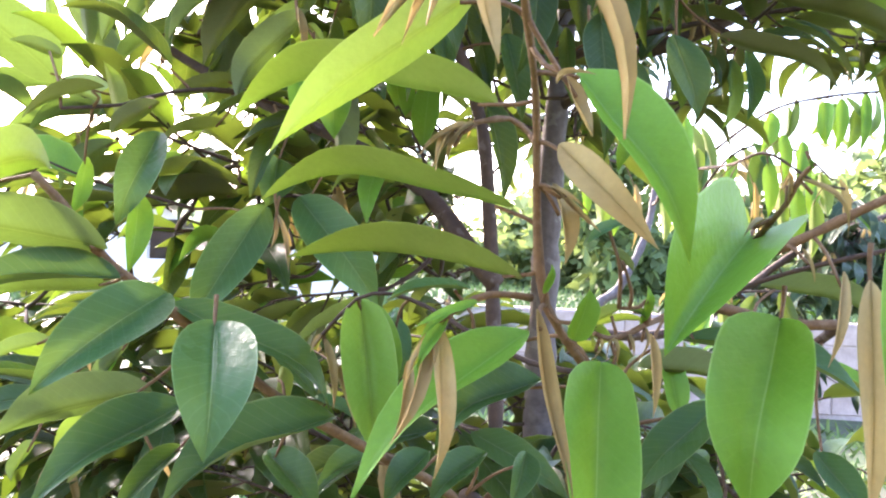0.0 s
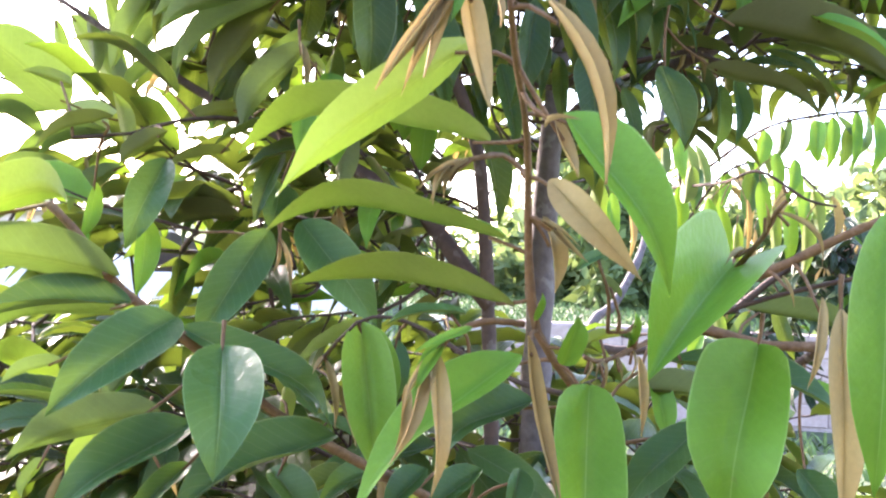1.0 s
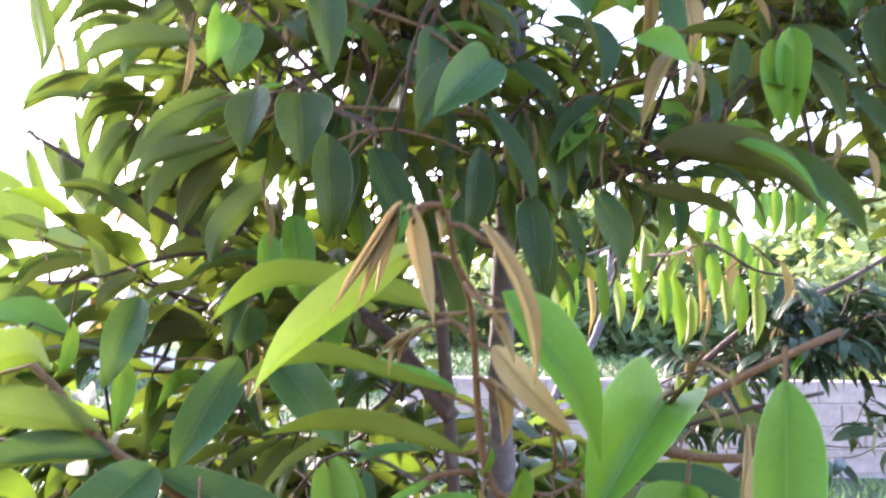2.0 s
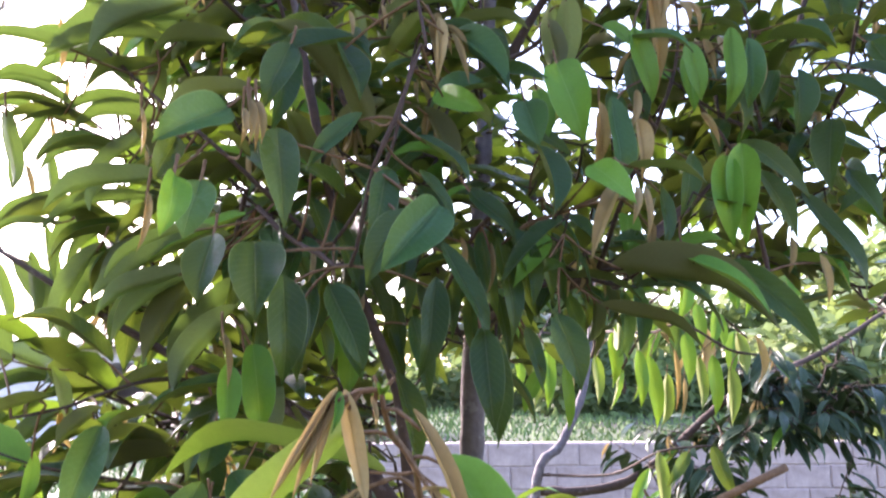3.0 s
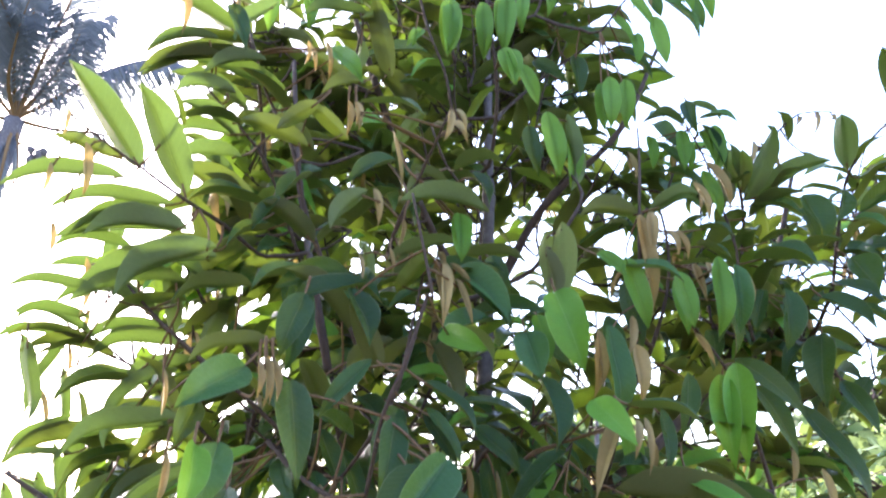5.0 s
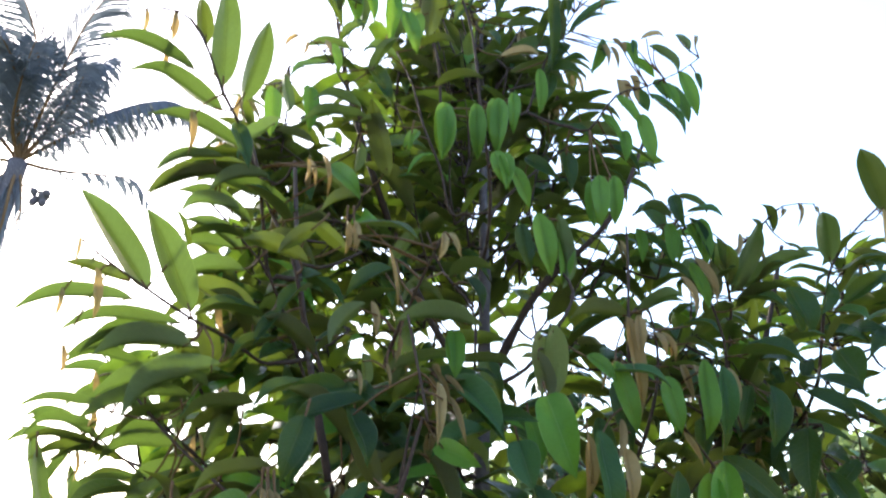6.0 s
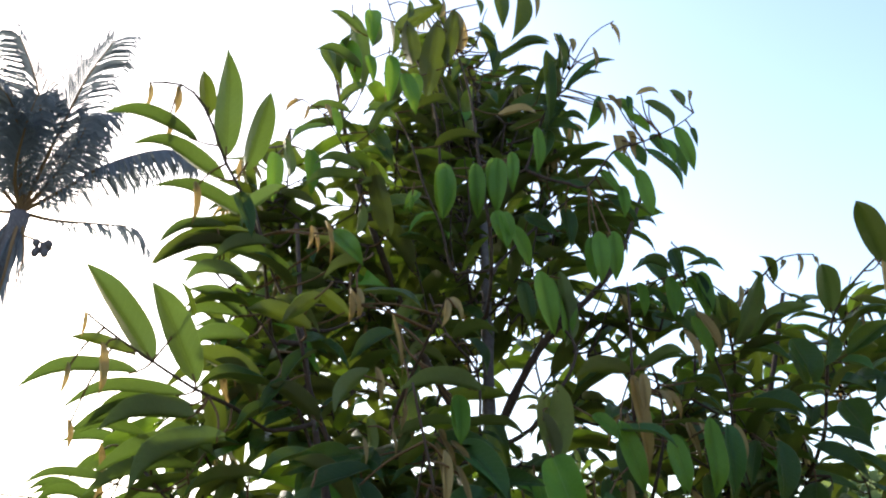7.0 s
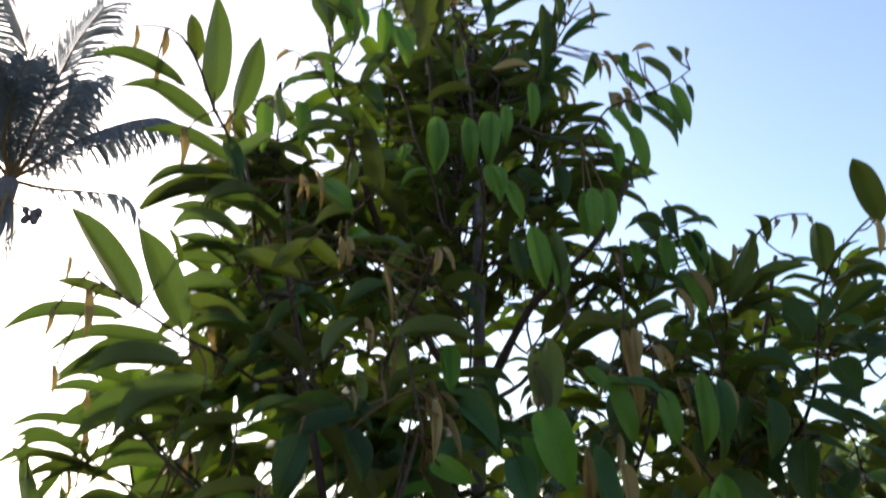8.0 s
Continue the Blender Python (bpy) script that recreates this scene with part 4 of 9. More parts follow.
leaf(left_branch, (-0.441, 0.697, 1.366), (-0.339, 0.662, 1.379), (0.103, 0.607, 0.788), 0.039, 0.08, 0.4, young)
leaf(left_branch, (-0.277, 0.725, 1.296), (-0.329, 0.642, 1.235), (0.470, -0.694, 0.545), 0.046, 0.1, 0.4, mid)
leaf(left_branch, (-0.215, 0.648, 1.285), (-0.195, 0.579, 1.216), (0.307, -0.653, 0.693), 0.049, 0.07, 0.3, mid)
leaf(left_branch, (-0.280, 0.745, 1.286), (-0.168, 0.790, 1.207), (0.631, -0.391, 0.671), 0.046, 0.06, 0.26, full)
leaf(left_branch, (-0.152, 0.751, 1.206), (-0.246, 0.666, 1.160), (0.065, -0.528, 0.847), 0.049, 0.06, 0.48, full)
leaf(left_branch, (-0.259, 0.726, 1.215), (-0.327, 0.642, 1.159), (0.197, -0.650, 0.734), 0.049, 0.06, 0.45, full)
leaf(left_branch, (-0.285, 0.724, 1.224), (-0.376, 0.680, 1.192), (-0.512, 0.767, 0.388), 0.034, 0.06, 0.44, mid)
leaf(left_branch, (-0.312, 0.723, 1.306), (-0.421, 0.698, 1.288), (-0.031, -0.502, 0.864), 0.039, 0.06, 0.44, full)
leaf(left_branch, (-0.333, 0.762, 1.300), (-0.437, 0.737, 1.269), (-0.354, 0.581, 0.733), 0.038, 0.06, 0.36, full)
leaf(left_branch, (-0.368, 0.881, 1.377), (-0.367, 0.861, 1.303), (0.692, -0.693, 0.204), 0.026, 0.05, 0.4, young)
leaf(left_branch, (-0.378, 0.850, 1.248), (-0.376, 0.840, 1.211), (0.699, -0.683, 0.214), 0.017, 0.05, 0.4, young)
leaf(left_branch, (-0.342, 0.822, 1.199), (-0.383, 0.779, 1.154), (-0.815, 0.531, 0.232), 0.030, 0.05, 0.29, young)
leaf(left_branch, (-0.362, 0.761, 1.213), (-0.423, 0.717, 1.229), (0.283, -0.050, 0.958), 0.024, 0.05, 0.39, full)
leaf(left_branch, (-0.275, 0.765, 1.173), (-0.300, 0.703, 1.133), (0.109, -0.570, 0.815), 0.026, 0.05, 0.42, full)
leaf(left_branch, (-0.207, 0.809, 1.233), (-0.220, 0.808, 1.190), (0.469, 0.871, -0.148), 0.018, 0.05, 0.46, young)
leaf(left_branch, (-0.218, 0.808, 1.161), (-0.166, 0.770, 1.120), (0.261, -0.525, 0.810), 0.031, 0.05, 0.46, full)
leaf(left_branch, (-0.186, 0.850, 1.203), (-0.142, 0.832, 1.179), (0.308, -0.386, 0.869), 0.021, 0.05, 0.23, full)
leaf(left_branch, (-0.400, 0.849, 1.232), (-0.386, 0.839, 1.213), (0.465, -0.601, 0.650), 0.007, 0.05, 0.4, fl)
leaf(left_branch, (-0.313, 0.803, 1.157), (-0.297, 0.804, 1.134), (0.603, -0.701, 0.381), 0.006, 0.05, 0.4, fl)

upper_left_twig = twig(tree, [(-0.359, 1.152, 1.431), (-0.453, 1.148, 1.462), (-0.522, 1.154, 1.493), (-0.610, 1.170, 1.528), (-0.692, 1.186, 1.562), (-0.761, 1.182, 1.588)], .0030, .0018)
leaf(upper_left_twig, (-0.535, 1.043, 1.507), (-0.608, 0.970, 1.577), (-0.373, 0.752, 0.544), 0.063, 0.06, 0.38, mid)
leaf(upper_left_twig, (-0.367, 0.921, 1.438), (-0.378, 0.860, 1.348), (0.363, -0.787, 0.498), 0.039, 0.06, 0.4, mid)
leaf(upper_left_twig, (-0.271, 0.966, 1.373), (-0.324, 0.923, 1.259), (0.292, -0.931, 0.217), 0.050, 0.05, 0.35, mid)
leaf(upper_left_twig, (-0.237, 0.968, 1.383), (-0.149, 0.932, 1.284), (0.074, -0.915, 0.397), 0.053, 0.05, 0.35, mid)
leaf(upper_left_twig, (-0.447, 1.148, 1.467), (-0.508, 1.095, 1.503), (-0.275, 0.716, 0.641), 0.059, 0.06, 0.34, mature)
leaf(upper_left_twig, (-0.339, 1.103, 1.400), (-0.435, 1.048, 1.395), (-0.144, 0.162, 0.976), 0.035, 0.12, 0.33, mature)
leaf(upper_left_twig, (-0.342, 1.103, 1.390), (-0.435, 1.048, 1.356), (-0.557, 0.579, 0.595), 0.048, 0.08, 0.48, mature)
leaf(upper_left_twig, (-0.358, 1.162, 1.441), (-0.395, 1.100, 1.477), (-0.355, 0.662, 0.660), 0.050, 0.06, 0.46, mature)
leaf(upper_left_twig, (-0.283, 1.056, 1.430), (-0.285, 1.025, 1.376), (0.549, -0.736, 0.396), 0.045, 0.06, 0.36, mid)
leaf(upper_left_twig, (-0.529, 1.154, 1.489), (-0.595, 1.090, 1.452), (-0.579, 0.137, 0.804), 0.035, 0.1, 0.39, mid)
leaf(upper_left_twig, (-0.610, 1.170, 1.528), (-0.525, 1.114, 1.482), (0.621, 0.746, 0.240), 0.045, 0.1, 0.47, mid)
leaf(upper_left_twig, (-0.617, 1.139, 1.483), (-0.672, 1.087, 1.506), (0.098, 0.311, 0.945), 0.032, 0.1, 0.47, mid)
leaf(upper_left_twig, (-0.554, 1.092, 1.437), (-0.610, 1.039, 1.403), (-0.612, 0.147, 0.777), 0.034, 0.1, 0.56, mid)
leaf(upper_left_twig, (-0.493, 1.095, 1.447), (-0.526, 1.043, 1.387), (-0.897, 0.425, 0.121), 0.034, 0.1, 0.45, mid)
leaf(upper_left_twig, (-0.538, 1.093, 1.458), (-0.538, 1.093, 1.411), (0.730, -0.684, 0.007), 0.007, 0.05, 0.6, fl)
leaf(upper_left_twig, (-0.243, 0.907, 1.363), (-0.230, 0.908, 1.307), (0.538, -0.834, 0.123), 0.007, 0.05, 0.6, fl)
leaf(upper_left_twig, (-0.244, 0.907, 1.360), (-0.248, 0.907, 1.330), (0.561, -0.825, -0.065), 0.006, 0.05, 0.6, fl)

right_branch = twig(tree, [(0.125, 0.846, 1.309), (0.154, 0.787, 1.336), (0.183, 0.759, 1.353), (0.216, 0.751, 1.372), (0.243, 0.732, 1.390), (0.295, 0.735, 1.413)], .0048, .0030)
leaf(right_branch, (0.129, 0.846, 1.270), (0.257, 0.792, 1.236), (0.056, -0.437, 0.898), 0.046, 0.08, 0.35, full)
leaf(right_branch, (0.205, 0.880, 1.319), (0.303, 0.855, 1.289), (0.371, 0.575, 0.729), 0.036, 0.08, 0.42, full)
leaf(right_branch, (0.089, 0.824, 1.248), (0.156, 0.787, 1.234), (0.460, 0.568, 0.682), 0.028, 0.08, 0.48, full)
leaf(right_branch, (0.214, 0.730, 1.336), (0.198, 0.709, 1.269), (0.003, -0.955, 0.297), 0.012, 0.03, 0.5, fl)
leaf(right_branch, (0.113, 0.825, 1.253), (0.120, 0.805, 1.210), (0.081, -0.900, 0.429), 0.019, 0.05, 0.5, young)
leaf(right_branch, (0.240, 0.831, 1.183), (0.267, 0.792, 1.136), (-0.017, -0.775, 0.632), 0.027, 0.05, 0.33, full)
leaf(right_branch, (0.281, 0.934, 1.247), (0.328, 0.896, 1.214), (0.192, -0.508, 0.840), 0.023, 0.05, 0.25, young)
leaf(right_branch, (0.082, 0.743, 1.283), (0.083, 0.723, 1.225), (0.144, -0.935, 0.324), 0.010, 0.03, 0.5, fl)
leaf(right_branch, (0.057, 0.722, 1.303), (0.027, 0.701, 1.281), (-0.692, 0.663, 0.286), 0.014, 0.08, 0.39, young)

right_shoot = twig(tree, [(0.136, 0.726, 1.337), (0.139, 0.687, 1.357), (0.146, 0.657, 1.378), (0.149, 0.647, 1.392), (0.154, 0.637, 1.401)], .0024, .0014)
leaf(right_shoot, (0.154, 0.637, 1.398), (0.151, 0.637, 1.405), (-0.016, -1.000, -0.023), 0.003, 0.05, 0.5, young)
leaf(right_shoot, (0.150, 0.647, 1.393), (0.177, 0.638, 1.358), (0.033, -0.962, 0.269), 0.004, 0.2, 0.6, fl)
leaf(right_shoot, (0.146, 0.657, 1.378), (0.142, 0.647, 1.399), (0.225, -0.889, -0.398), 0.003, 0.05, 0.6, fl)
leaf(right_shoot, (0.139, 0.677, 1.368), (0.123, 0.666, 1.356), (-0.130, -0.647, 0.751), 0.004, 0.05, 0.6, fl)

twig(tree, [(0.139, 0.806, 1.305), (0.173, 0.788, 1.324), (0.213, 0.770, 1.340), (0.254, 0.752, 1.353), (0.288, 0.754, 1.360)], .0024, .0016)

front_limb_twig = twig(tree, [(-0.087, 0.795, 1.596), (-0.063, 0.762, 1.683), (-0.042, 0.756, 1.729), (-0.018, 0.765, 1.805), (-0.013, 0.760, 1.802), (-0.034, 0.786, 1.925)], .0026, .0014)
leaf(front_limb_twig, (-0.183, 0.696, 1.721), (-0.226, 0.643, 1.678), (0.590, -0.745, 0.311), 0.037, 0.06, 0.44, mid)
leaf(front_limb_twig, (-0.204, 0.627, 1.646), (-0.202, 0.593, 1.595), (0.647, -0.627, 0.434), 0.024, 0.06, 0.4, young)
leaf(front_limb_twig, (-0.195, 0.666, 1.651), (-0.198, 0.634, 1.599), (0.276, -0.830, 0.485), 0.034, 0.06, 0.21, mid)
leaf(front_limb_twig, (-0.214, 0.661, 1.686), (-0.226, 0.646, 1.647), (0.036, -0.932, 0.360), 0.022, 0.06, 0.4, mature)
leaf(front_limb_twig, (-0.201, 0.731, 1.617), (-0.204, 0.700, 1.553), (0.369, -0.858, 0.358), 0.039, 0.05, 0.21, mature)
leaf(front_limb_twig, (-0.161, 0.713, 1.607), (-0.151, 0.681, 1.539), (0.198, -0.902, 0.383), 0.047, 0.05, 0.39, mature)
leaf(front_limb_twig, (-0.144, 0.757, 1.583), (-0.142, 0.750, 1.487), (0.359, -0.931, 0.064), 0.040, 0.05, 0.28, mature)
leaf(front_limb_twig, (-0.136, 0.798, 1.570), (-0.135, 0.790, 1.489), (0.338, -0.936, 0.103), 0.025, 0.05, 0.36, mature)
leaf(front_limb_twig, (-0.149, 0.738, 1.715), (-0.132, 0.692, 1.616), (0.139, -0.870, 0.474), 0.035, 0.06, 0.34, mature)
leaf(front_limb_twig, (-0.027, 0.708, 1.634), (-0.060, 0.677, 1.567), (0.053, -0.916, 0.397), 0.036, 0.05, 0.3, mature)
leaf(front_limb_twig, (-0.001, 0.707, 1.637), (-0.046, 0.656, 1.576), (0.478, -0.817, 0.322), 0.040, 0.05, 0.5, mid)
leaf(front_limb_twig, (-0.108, 0.797, 1.578), (-0.075, 0.788, 1.497), (0.237, -0.959, 0.156), 0.036, 0.05, 0.26, mature)
leaf(front_limb_twig, (-0.005, 0.846, 1.590), (-0.024, 0.830, 1.490), (0.387, -0.919, 0.073), 0.030, 0.05, 0.32, mature)
leaf(front_limb_twig, (0.041, 0.803, 1.536), (0.048, 0.776, 1.440), (0.105, -0.963, 0.248), 0.032, 0.05, 0.26, mature)
leaf(front_limb_twig, (0.001, 0.811, 1.620), (0.043, 0.805, 1.520), (0.321, -0.928, 0.190), 0.026, 0.05, 0.39, mature)
leaf(front_limb_twig, (-0.050, 0.762, 1.682), (-0.065, 0.732, 1.608), (0.440, -0.860, 0.257), 0.029, 0.05, 0.28, mature)
leaf(front_limb_twig, (-0.075, 0.774, 1.741), (-0.124, 0.762, 1.683), (-0.462, -0.710, 0.532), 0.022, 0.05, 0.31, mature)
leaf(front_limb_twig, (-0.098, 0.835, 1.671), (-0.135, 0.781, 1.690), (0.799, -0.393, 0.455), 0.020, 0.05, 0.42, mature)
leaf(front_limb_twig, (-0.126, 0.831, 1.699), (-0.146, 0.774, 1.741), (-0.036, 0.605, 0.795), 0.025, 0.05, 0.3, mature)
leaf(front_limb_twig, (0.031, 0.883, 1.686), (0.077, 0.870, 1.634), (0.138, -0.923, 0.359), 0.024, 0.05, 0.37, mature)
leaf(front_limb_twig, (0.077, 0.937, 1.658), (0.099, 0.919, 1.567), (0.339, -0.906, 0.255), 0.028, 0.05, 0.47, mature)
leaf(front_limb_twig, (0.064, 0.939, 1.645), (0.075, 0.905, 1.529), (0.393, -0.871, 0.295), 0.030, 0.05, 0.23, mature)
leaf(front_limb_twig, (0.106, 0.944, 1.607), (0.134, 0.893, 1.607), (-0.579, -0.317, 0.751), 0.017, 0.05, 0.22, mature)
leaf(front_limb_twig, (-0.069, 0.825, 1.739), (-0.099, 0.786, 1.802), (0.311, 0.734, 0.604), 0.027, 0.05, 0.27, mature)
leaf(front_limb_twig, (-0.109, 0.868, 1.795), (-0.171, 0.810, 1.847), (0.210, 0.522, 0.827), 0.031, 0.08, 0.43, mature)
leaf(front_limb_twig, (-0.021, 0.777, 1.719), (0.026, 0.764, 1.666), (0.489, -0.635, 0.598), 0.021, 0.05, 0.38, mature)
leaf(front_limb_twig, (-0.165, 0.695, 1.729), (-0.161, 0.682, 1.683), (0.526, -0.800, 0.287), 0.010, 0.03, 0.6, fl)
leaf(front_limb_twig, (-0.158, 0.696, 1.727), (-0.152, 0.691, 1.688), (0.492, -0.854, 0.170), 0.008, 0.03, 0.6, fl)
leaf(front_limb_twig, (-0.250, 0.677, 1.716), (-0.251, 0.683, 1.677), (0.639, -0.761, -0.110), 0.006, 0.03, 0.6, fl)
leaf(front_limb_twig, (-0.245, 0.687, 1.646), (-0.256, 0.694, 1.595), (0.625, -0.745, -0.235), 0.007, 0.03, 0.6, fl)
leaf(front_limb_twig, (-0.209, 0.804, 1.533), (-0.200, 0.791, 1.481), (0.529, -0.799, 0.286), 0.011, 0.03, 0.5, fl)
leaf(front_limb_twig, (-0.015, 0.726, 1.648), (-0.012, 0.720, 1.622), (0.320, -0.913, 0.251), 0.005, 0.03, 0.5, fl)
leaf(front_limb_twig, (-0.002, 0.809, 1.852), (-0.004, 0.799, 1.777), (0.359, -0.927, 0.110), 0.015, 0.03, 0.5, fl)
leaf(front_limb_twig, (0.012, 0.811, 1.835), (0.029, 0.799, 1.777), (0.149, -0.959, 0.242), 0.009, 0.03, 0.5, fl)
leaf(front_limb_twig, (-0.005, 0.868, 1.789), (0.044, 0.832, 1.761), (-0.483, -0.840, 0.248), 0.026, 0.05, 0.27, young)
leaf(front_limb_twig, (0.034, 0.908, 1.868), (0.075, 0.868, 1.791), (-0.135, -0.907, 0.399), 0.033, 0.05, 0.3, mature)
leaf(front_limb_twig, (-0.217, 0.858, 1.504), (-0.213, 0.837, 1.434), (0.415, -0.888, 0.200), 0.026, 0.05, 0.4, young)
leaf(front_limb_twig, (-0.199, 0.885, 1.524), (-0.187, 0.878, 1.437), (0.373, -0.919, 0.126), 0.035, 0.05, 0.4, young)
leaf(front_limb_twig, (-0.057, 0.910, 1.849), (-0.011, 0.856, 1.873), (-0.012, 0.392, 0.920), 0.025, 0.05, 0.25, young)

left_fan = twig(tree, [(-0.141, 0.940, 1.640), (-0.199, 0.902, 1.697), (-0.249, 0.876, 1.742), (-0.340, 0.915, 1.819), (-0.418, 0.955, 1.897)], .0030, .0016)
leaf(left_fan, (-0.284, 0.842, 1.695), (-0.387, 0.807, 1.654), (-0.446, 0.351, 0.823), 0.028, 0.08, 0.44, mid)
leaf(left_fan, (-0.259, 0.849, 1.644), (-0.329, 0.817, 1.588), (-0.675, 0.273, 0.686), 0.025, 0.08, 0.31, mid)
leaf(left_fan, (-0.229, 0.909, 1.643), (-0.365, 0.879, 1.575), (-0.482, 0.428, 0.764), 0.040, 0.08, 0.51, mid)
leaf(left_fan, (-0.243, 0.942, 1.625), (-0.351, 0.905, 1.531), (-0.675, 0.407, 0.616), 0.038, 0.08, 0.57, mid)
leaf(left_fan, (-0.270, 0.945, 1.609), (-0.320, 0.909, 1.507), (-0.881, 0.361, 0.306), 0.035, 0.08, 0.59, mature)
leaf(left_fan, (-0.232, 0.950, 1.570), (-0.287, 0.913, 1.477), (-0.796, 0.551, 0.250), 0.033, 0.08, 0.42, mid)
leaf(left_fan, (-0.366, 0.925, 1.749), (-0.435, 0.879, 1.722), (-0.356, -0.028, 0.934), 0.025, 0.12, 0.59, mature)
leaf(left_fan, (-0.305, 0.901, 1.704), (-0.346, 0.872, 1.766), (0.122, 0.867, 0.484), 0.025, 0.1, 0.21, mature)
leaf(left_fan, (-0.359, 0.929, 1.724), (-0.377, 0.886, 1.670), (-0.967, 0.122, 0.223), 0.021, 0.1, 0.39, mid)
leaf(left_fan, (-0.406, 0.990, 1.649), (-0.458, 0.985, 1.544), (-0.810, 0.447, 0.381), 0.028, 0.06, 0.49, mid)
leaf(left_fan, (-0.325, 0.995, 1.615), (-0.377, 0.967, 1.521), (-0.049, -0.953, 0.300), 0.032, 0.08, 0.43, mature)
leaf(left_fan, (-0.468, 1.080, 1.730), (-0.483, 1.044, 1.621), (-0.927, 0.374, 0.004), 0.028, 0.06, 0.32, mid)
leaf(left_fan, (-0.358, 0.964, 1.836), (-0.455, 0.910, 1.858), (-0.009, 0.396, 0.918), 0.033, 0.1, 0.58, mid)
leaf(left_fan, (-0.324, 0.961, 1.856), (-0.404, 0.917, 1.807), (-0.471, -0.117, 0.874), 0.030, 0.1, 0.49, mature)
leaf(left_fan, (-0.303, 0.957, 1.883), (-0.371, 0.905, 1.896), (-0.047, 0.301, 0.952), 0.025, 0.1, 0.55, mid)
leaf(left_fan, (-0.445, 0.964, 1.836), (-0.513, 0.916, 1.820), (-0.296, 0.094, 0.951), 0.026, 0.1, 0.39, mid)
leaf(left_fan, (-0.520, 0.968, 1.810), (-0.505, 0.962, 1.709), (0.071, 0.996, -0.048), 0.021, 0.05, 0.26, mid)
leaf(left_fan, (-0.453, 0.987, 1.672), (-0.541, 0.988, 1.663), (-0.098, 0.297, 0.950), 0.018, 0.05, 0.43, mid)
leaf(left_fan, (-0.461, 1.017, 1.818), (-0.513, 0.971, 1.787), (-0.436, -0.114, 0.893), 0.015, 0.05, 0.34, mature)
leaf(left_fan, (-0.432, 0.905, 1.896), (-0.436, 0.915, 1.826), (0.707, -0.694, -0.134), 0.010, 0.05, 0.6, fl)

low_left_twig = twig(tree, [(-0.244, 1.014, 1.474), (-0.309, 0.962, 1.488), (-0.354, 0.913, 1.477), (-0.394, 0.895, 1.460), (-0.438, 0.866, 1.450)], .0030, .0016)
leaf(low_left_twig, (-0.362, 0.929, 1.507), (-0.463, 0.903, 1.550), (0.244, 0.453, 0.857), 0.033, 0.1, 0.41, mature)
leaf(low_left_twig, (-0.350, 0.875, 1.461), (-0.378, 0.840, 1.425), (-0.864, 0.437, 0.249), 0.021, 0.06, 0.49, mature)
leaf(low_left_twig, (-0.402, 0.873, 1.473), (-0.467, 0.858, 1.440), (-0.488, 0.341, 0.803), 0.023, 0.06, 0.4, mature)
leaf(low_left_twig, (-0.303, 0.960, 1.501), (-0.354, 0.914, 1.471), (-0.592, 0.144, 0.793), 0.022, 0.06, 0.3, mature)
leaf(low_left_twig, (-0.316, 0.966, 1.456), (-0.366, 0.921, 1.423), (-0.699, 0.295, 0.651), 0.024, 0.06, 0.31, mature)
leaf(low_left_twig, (-0.403, 0.917, 1.447), (-0.421, 0.910, 1.502), (0.067, 0.985, 0.160), 0.020, 0.06, 0.25, young)
leaf(low_left_twig, (-0.463, 0.909, 1.508), (-0.512, 0.907, 1.520), (0.069, 0.917, 0.393), 0.017, 0.06, 0.44, young)
leaf(low_left_twig, (-0.258, 0.966, 1.456), (-0.275, 0.926, 1.380), (-0.156, -0.860, 0.486), 0.027, 0.06, 0.31, mature)
leaf(low_left_twig, (-0.439, 0.922, 1.411), (-0.448, 0.910, 1.354), (0.821, -0.571, 0.001), 0.018, 0.06, 0.29, young)
leaf(low_left_twig, (-0.290, 0.959, 1.507), (-0.232, 0.964, 1.469), (0.504, 0.325, 0.800), 0.022, 0.06, 0.33, mature)

right_limb_twig = twig(tree, [(0.037, 1.102, 1.565), (0.124, 1.146, 1.606), (0.229, 1.142, 1.630), (0.297, 1.092, 1.630), (0.362, 1.041, 1.630), (0.411, 1.043, 1.617)], .0050, .0020)
leaf(right_limb_twig, (0.203, 0.993, 1.619), (0.390, 0.982, 1.544), (0.365, 0.301, 0.881), 0.059, 0.07, 0.59, mature)
leaf(right_limb_twig, (0.293, 0.991, 1.628), (0.377, 0.961, 1.556), (0.303, -0.695, 0.652), 0.033, 0.08, 0.33, young)
leaf(right_limb_twig, (0.360, 1.041, 1.631), (0.452, 1.006, 1.518), (0.271, -0.835, 0.479), 0.039, 0.1, 0.26, mature)
leaf(right_limb_twig, (0.189, 0.999, 1.572), (0.304, 0.986, 1.519), (0.428, 0.288, 0.856), 0.033, 0.05, 0.32, mature)
leaf(right_limb_twig, (0.131, 0.951, 1.559), (0.153, 0.932, 1.475), (-0.030, -0.978, 0.208), 0.042, 0.05, 0.22, mature)
leaf(right_limb_twig, (0.101, 1.003, 1.546), (0.118, 0.993, 1.472), (0.364, -0.907, 0.210), 0.022, 0.05, 0.25, mature)
leaf(right_limb_twig, (0.080, 1.009, 1.506), (0.118, 0.990, 1.495), (0.316, 0.132, 0.940), 0.011, 0.05, 0.5, mature)
leaf(right_limb_twig, (0.133, 1.111, 1.498), (0.110, 1.119, 1.440), (-0.457, -0.888, 0.050), 0.022, 0.05, 0.24, young)
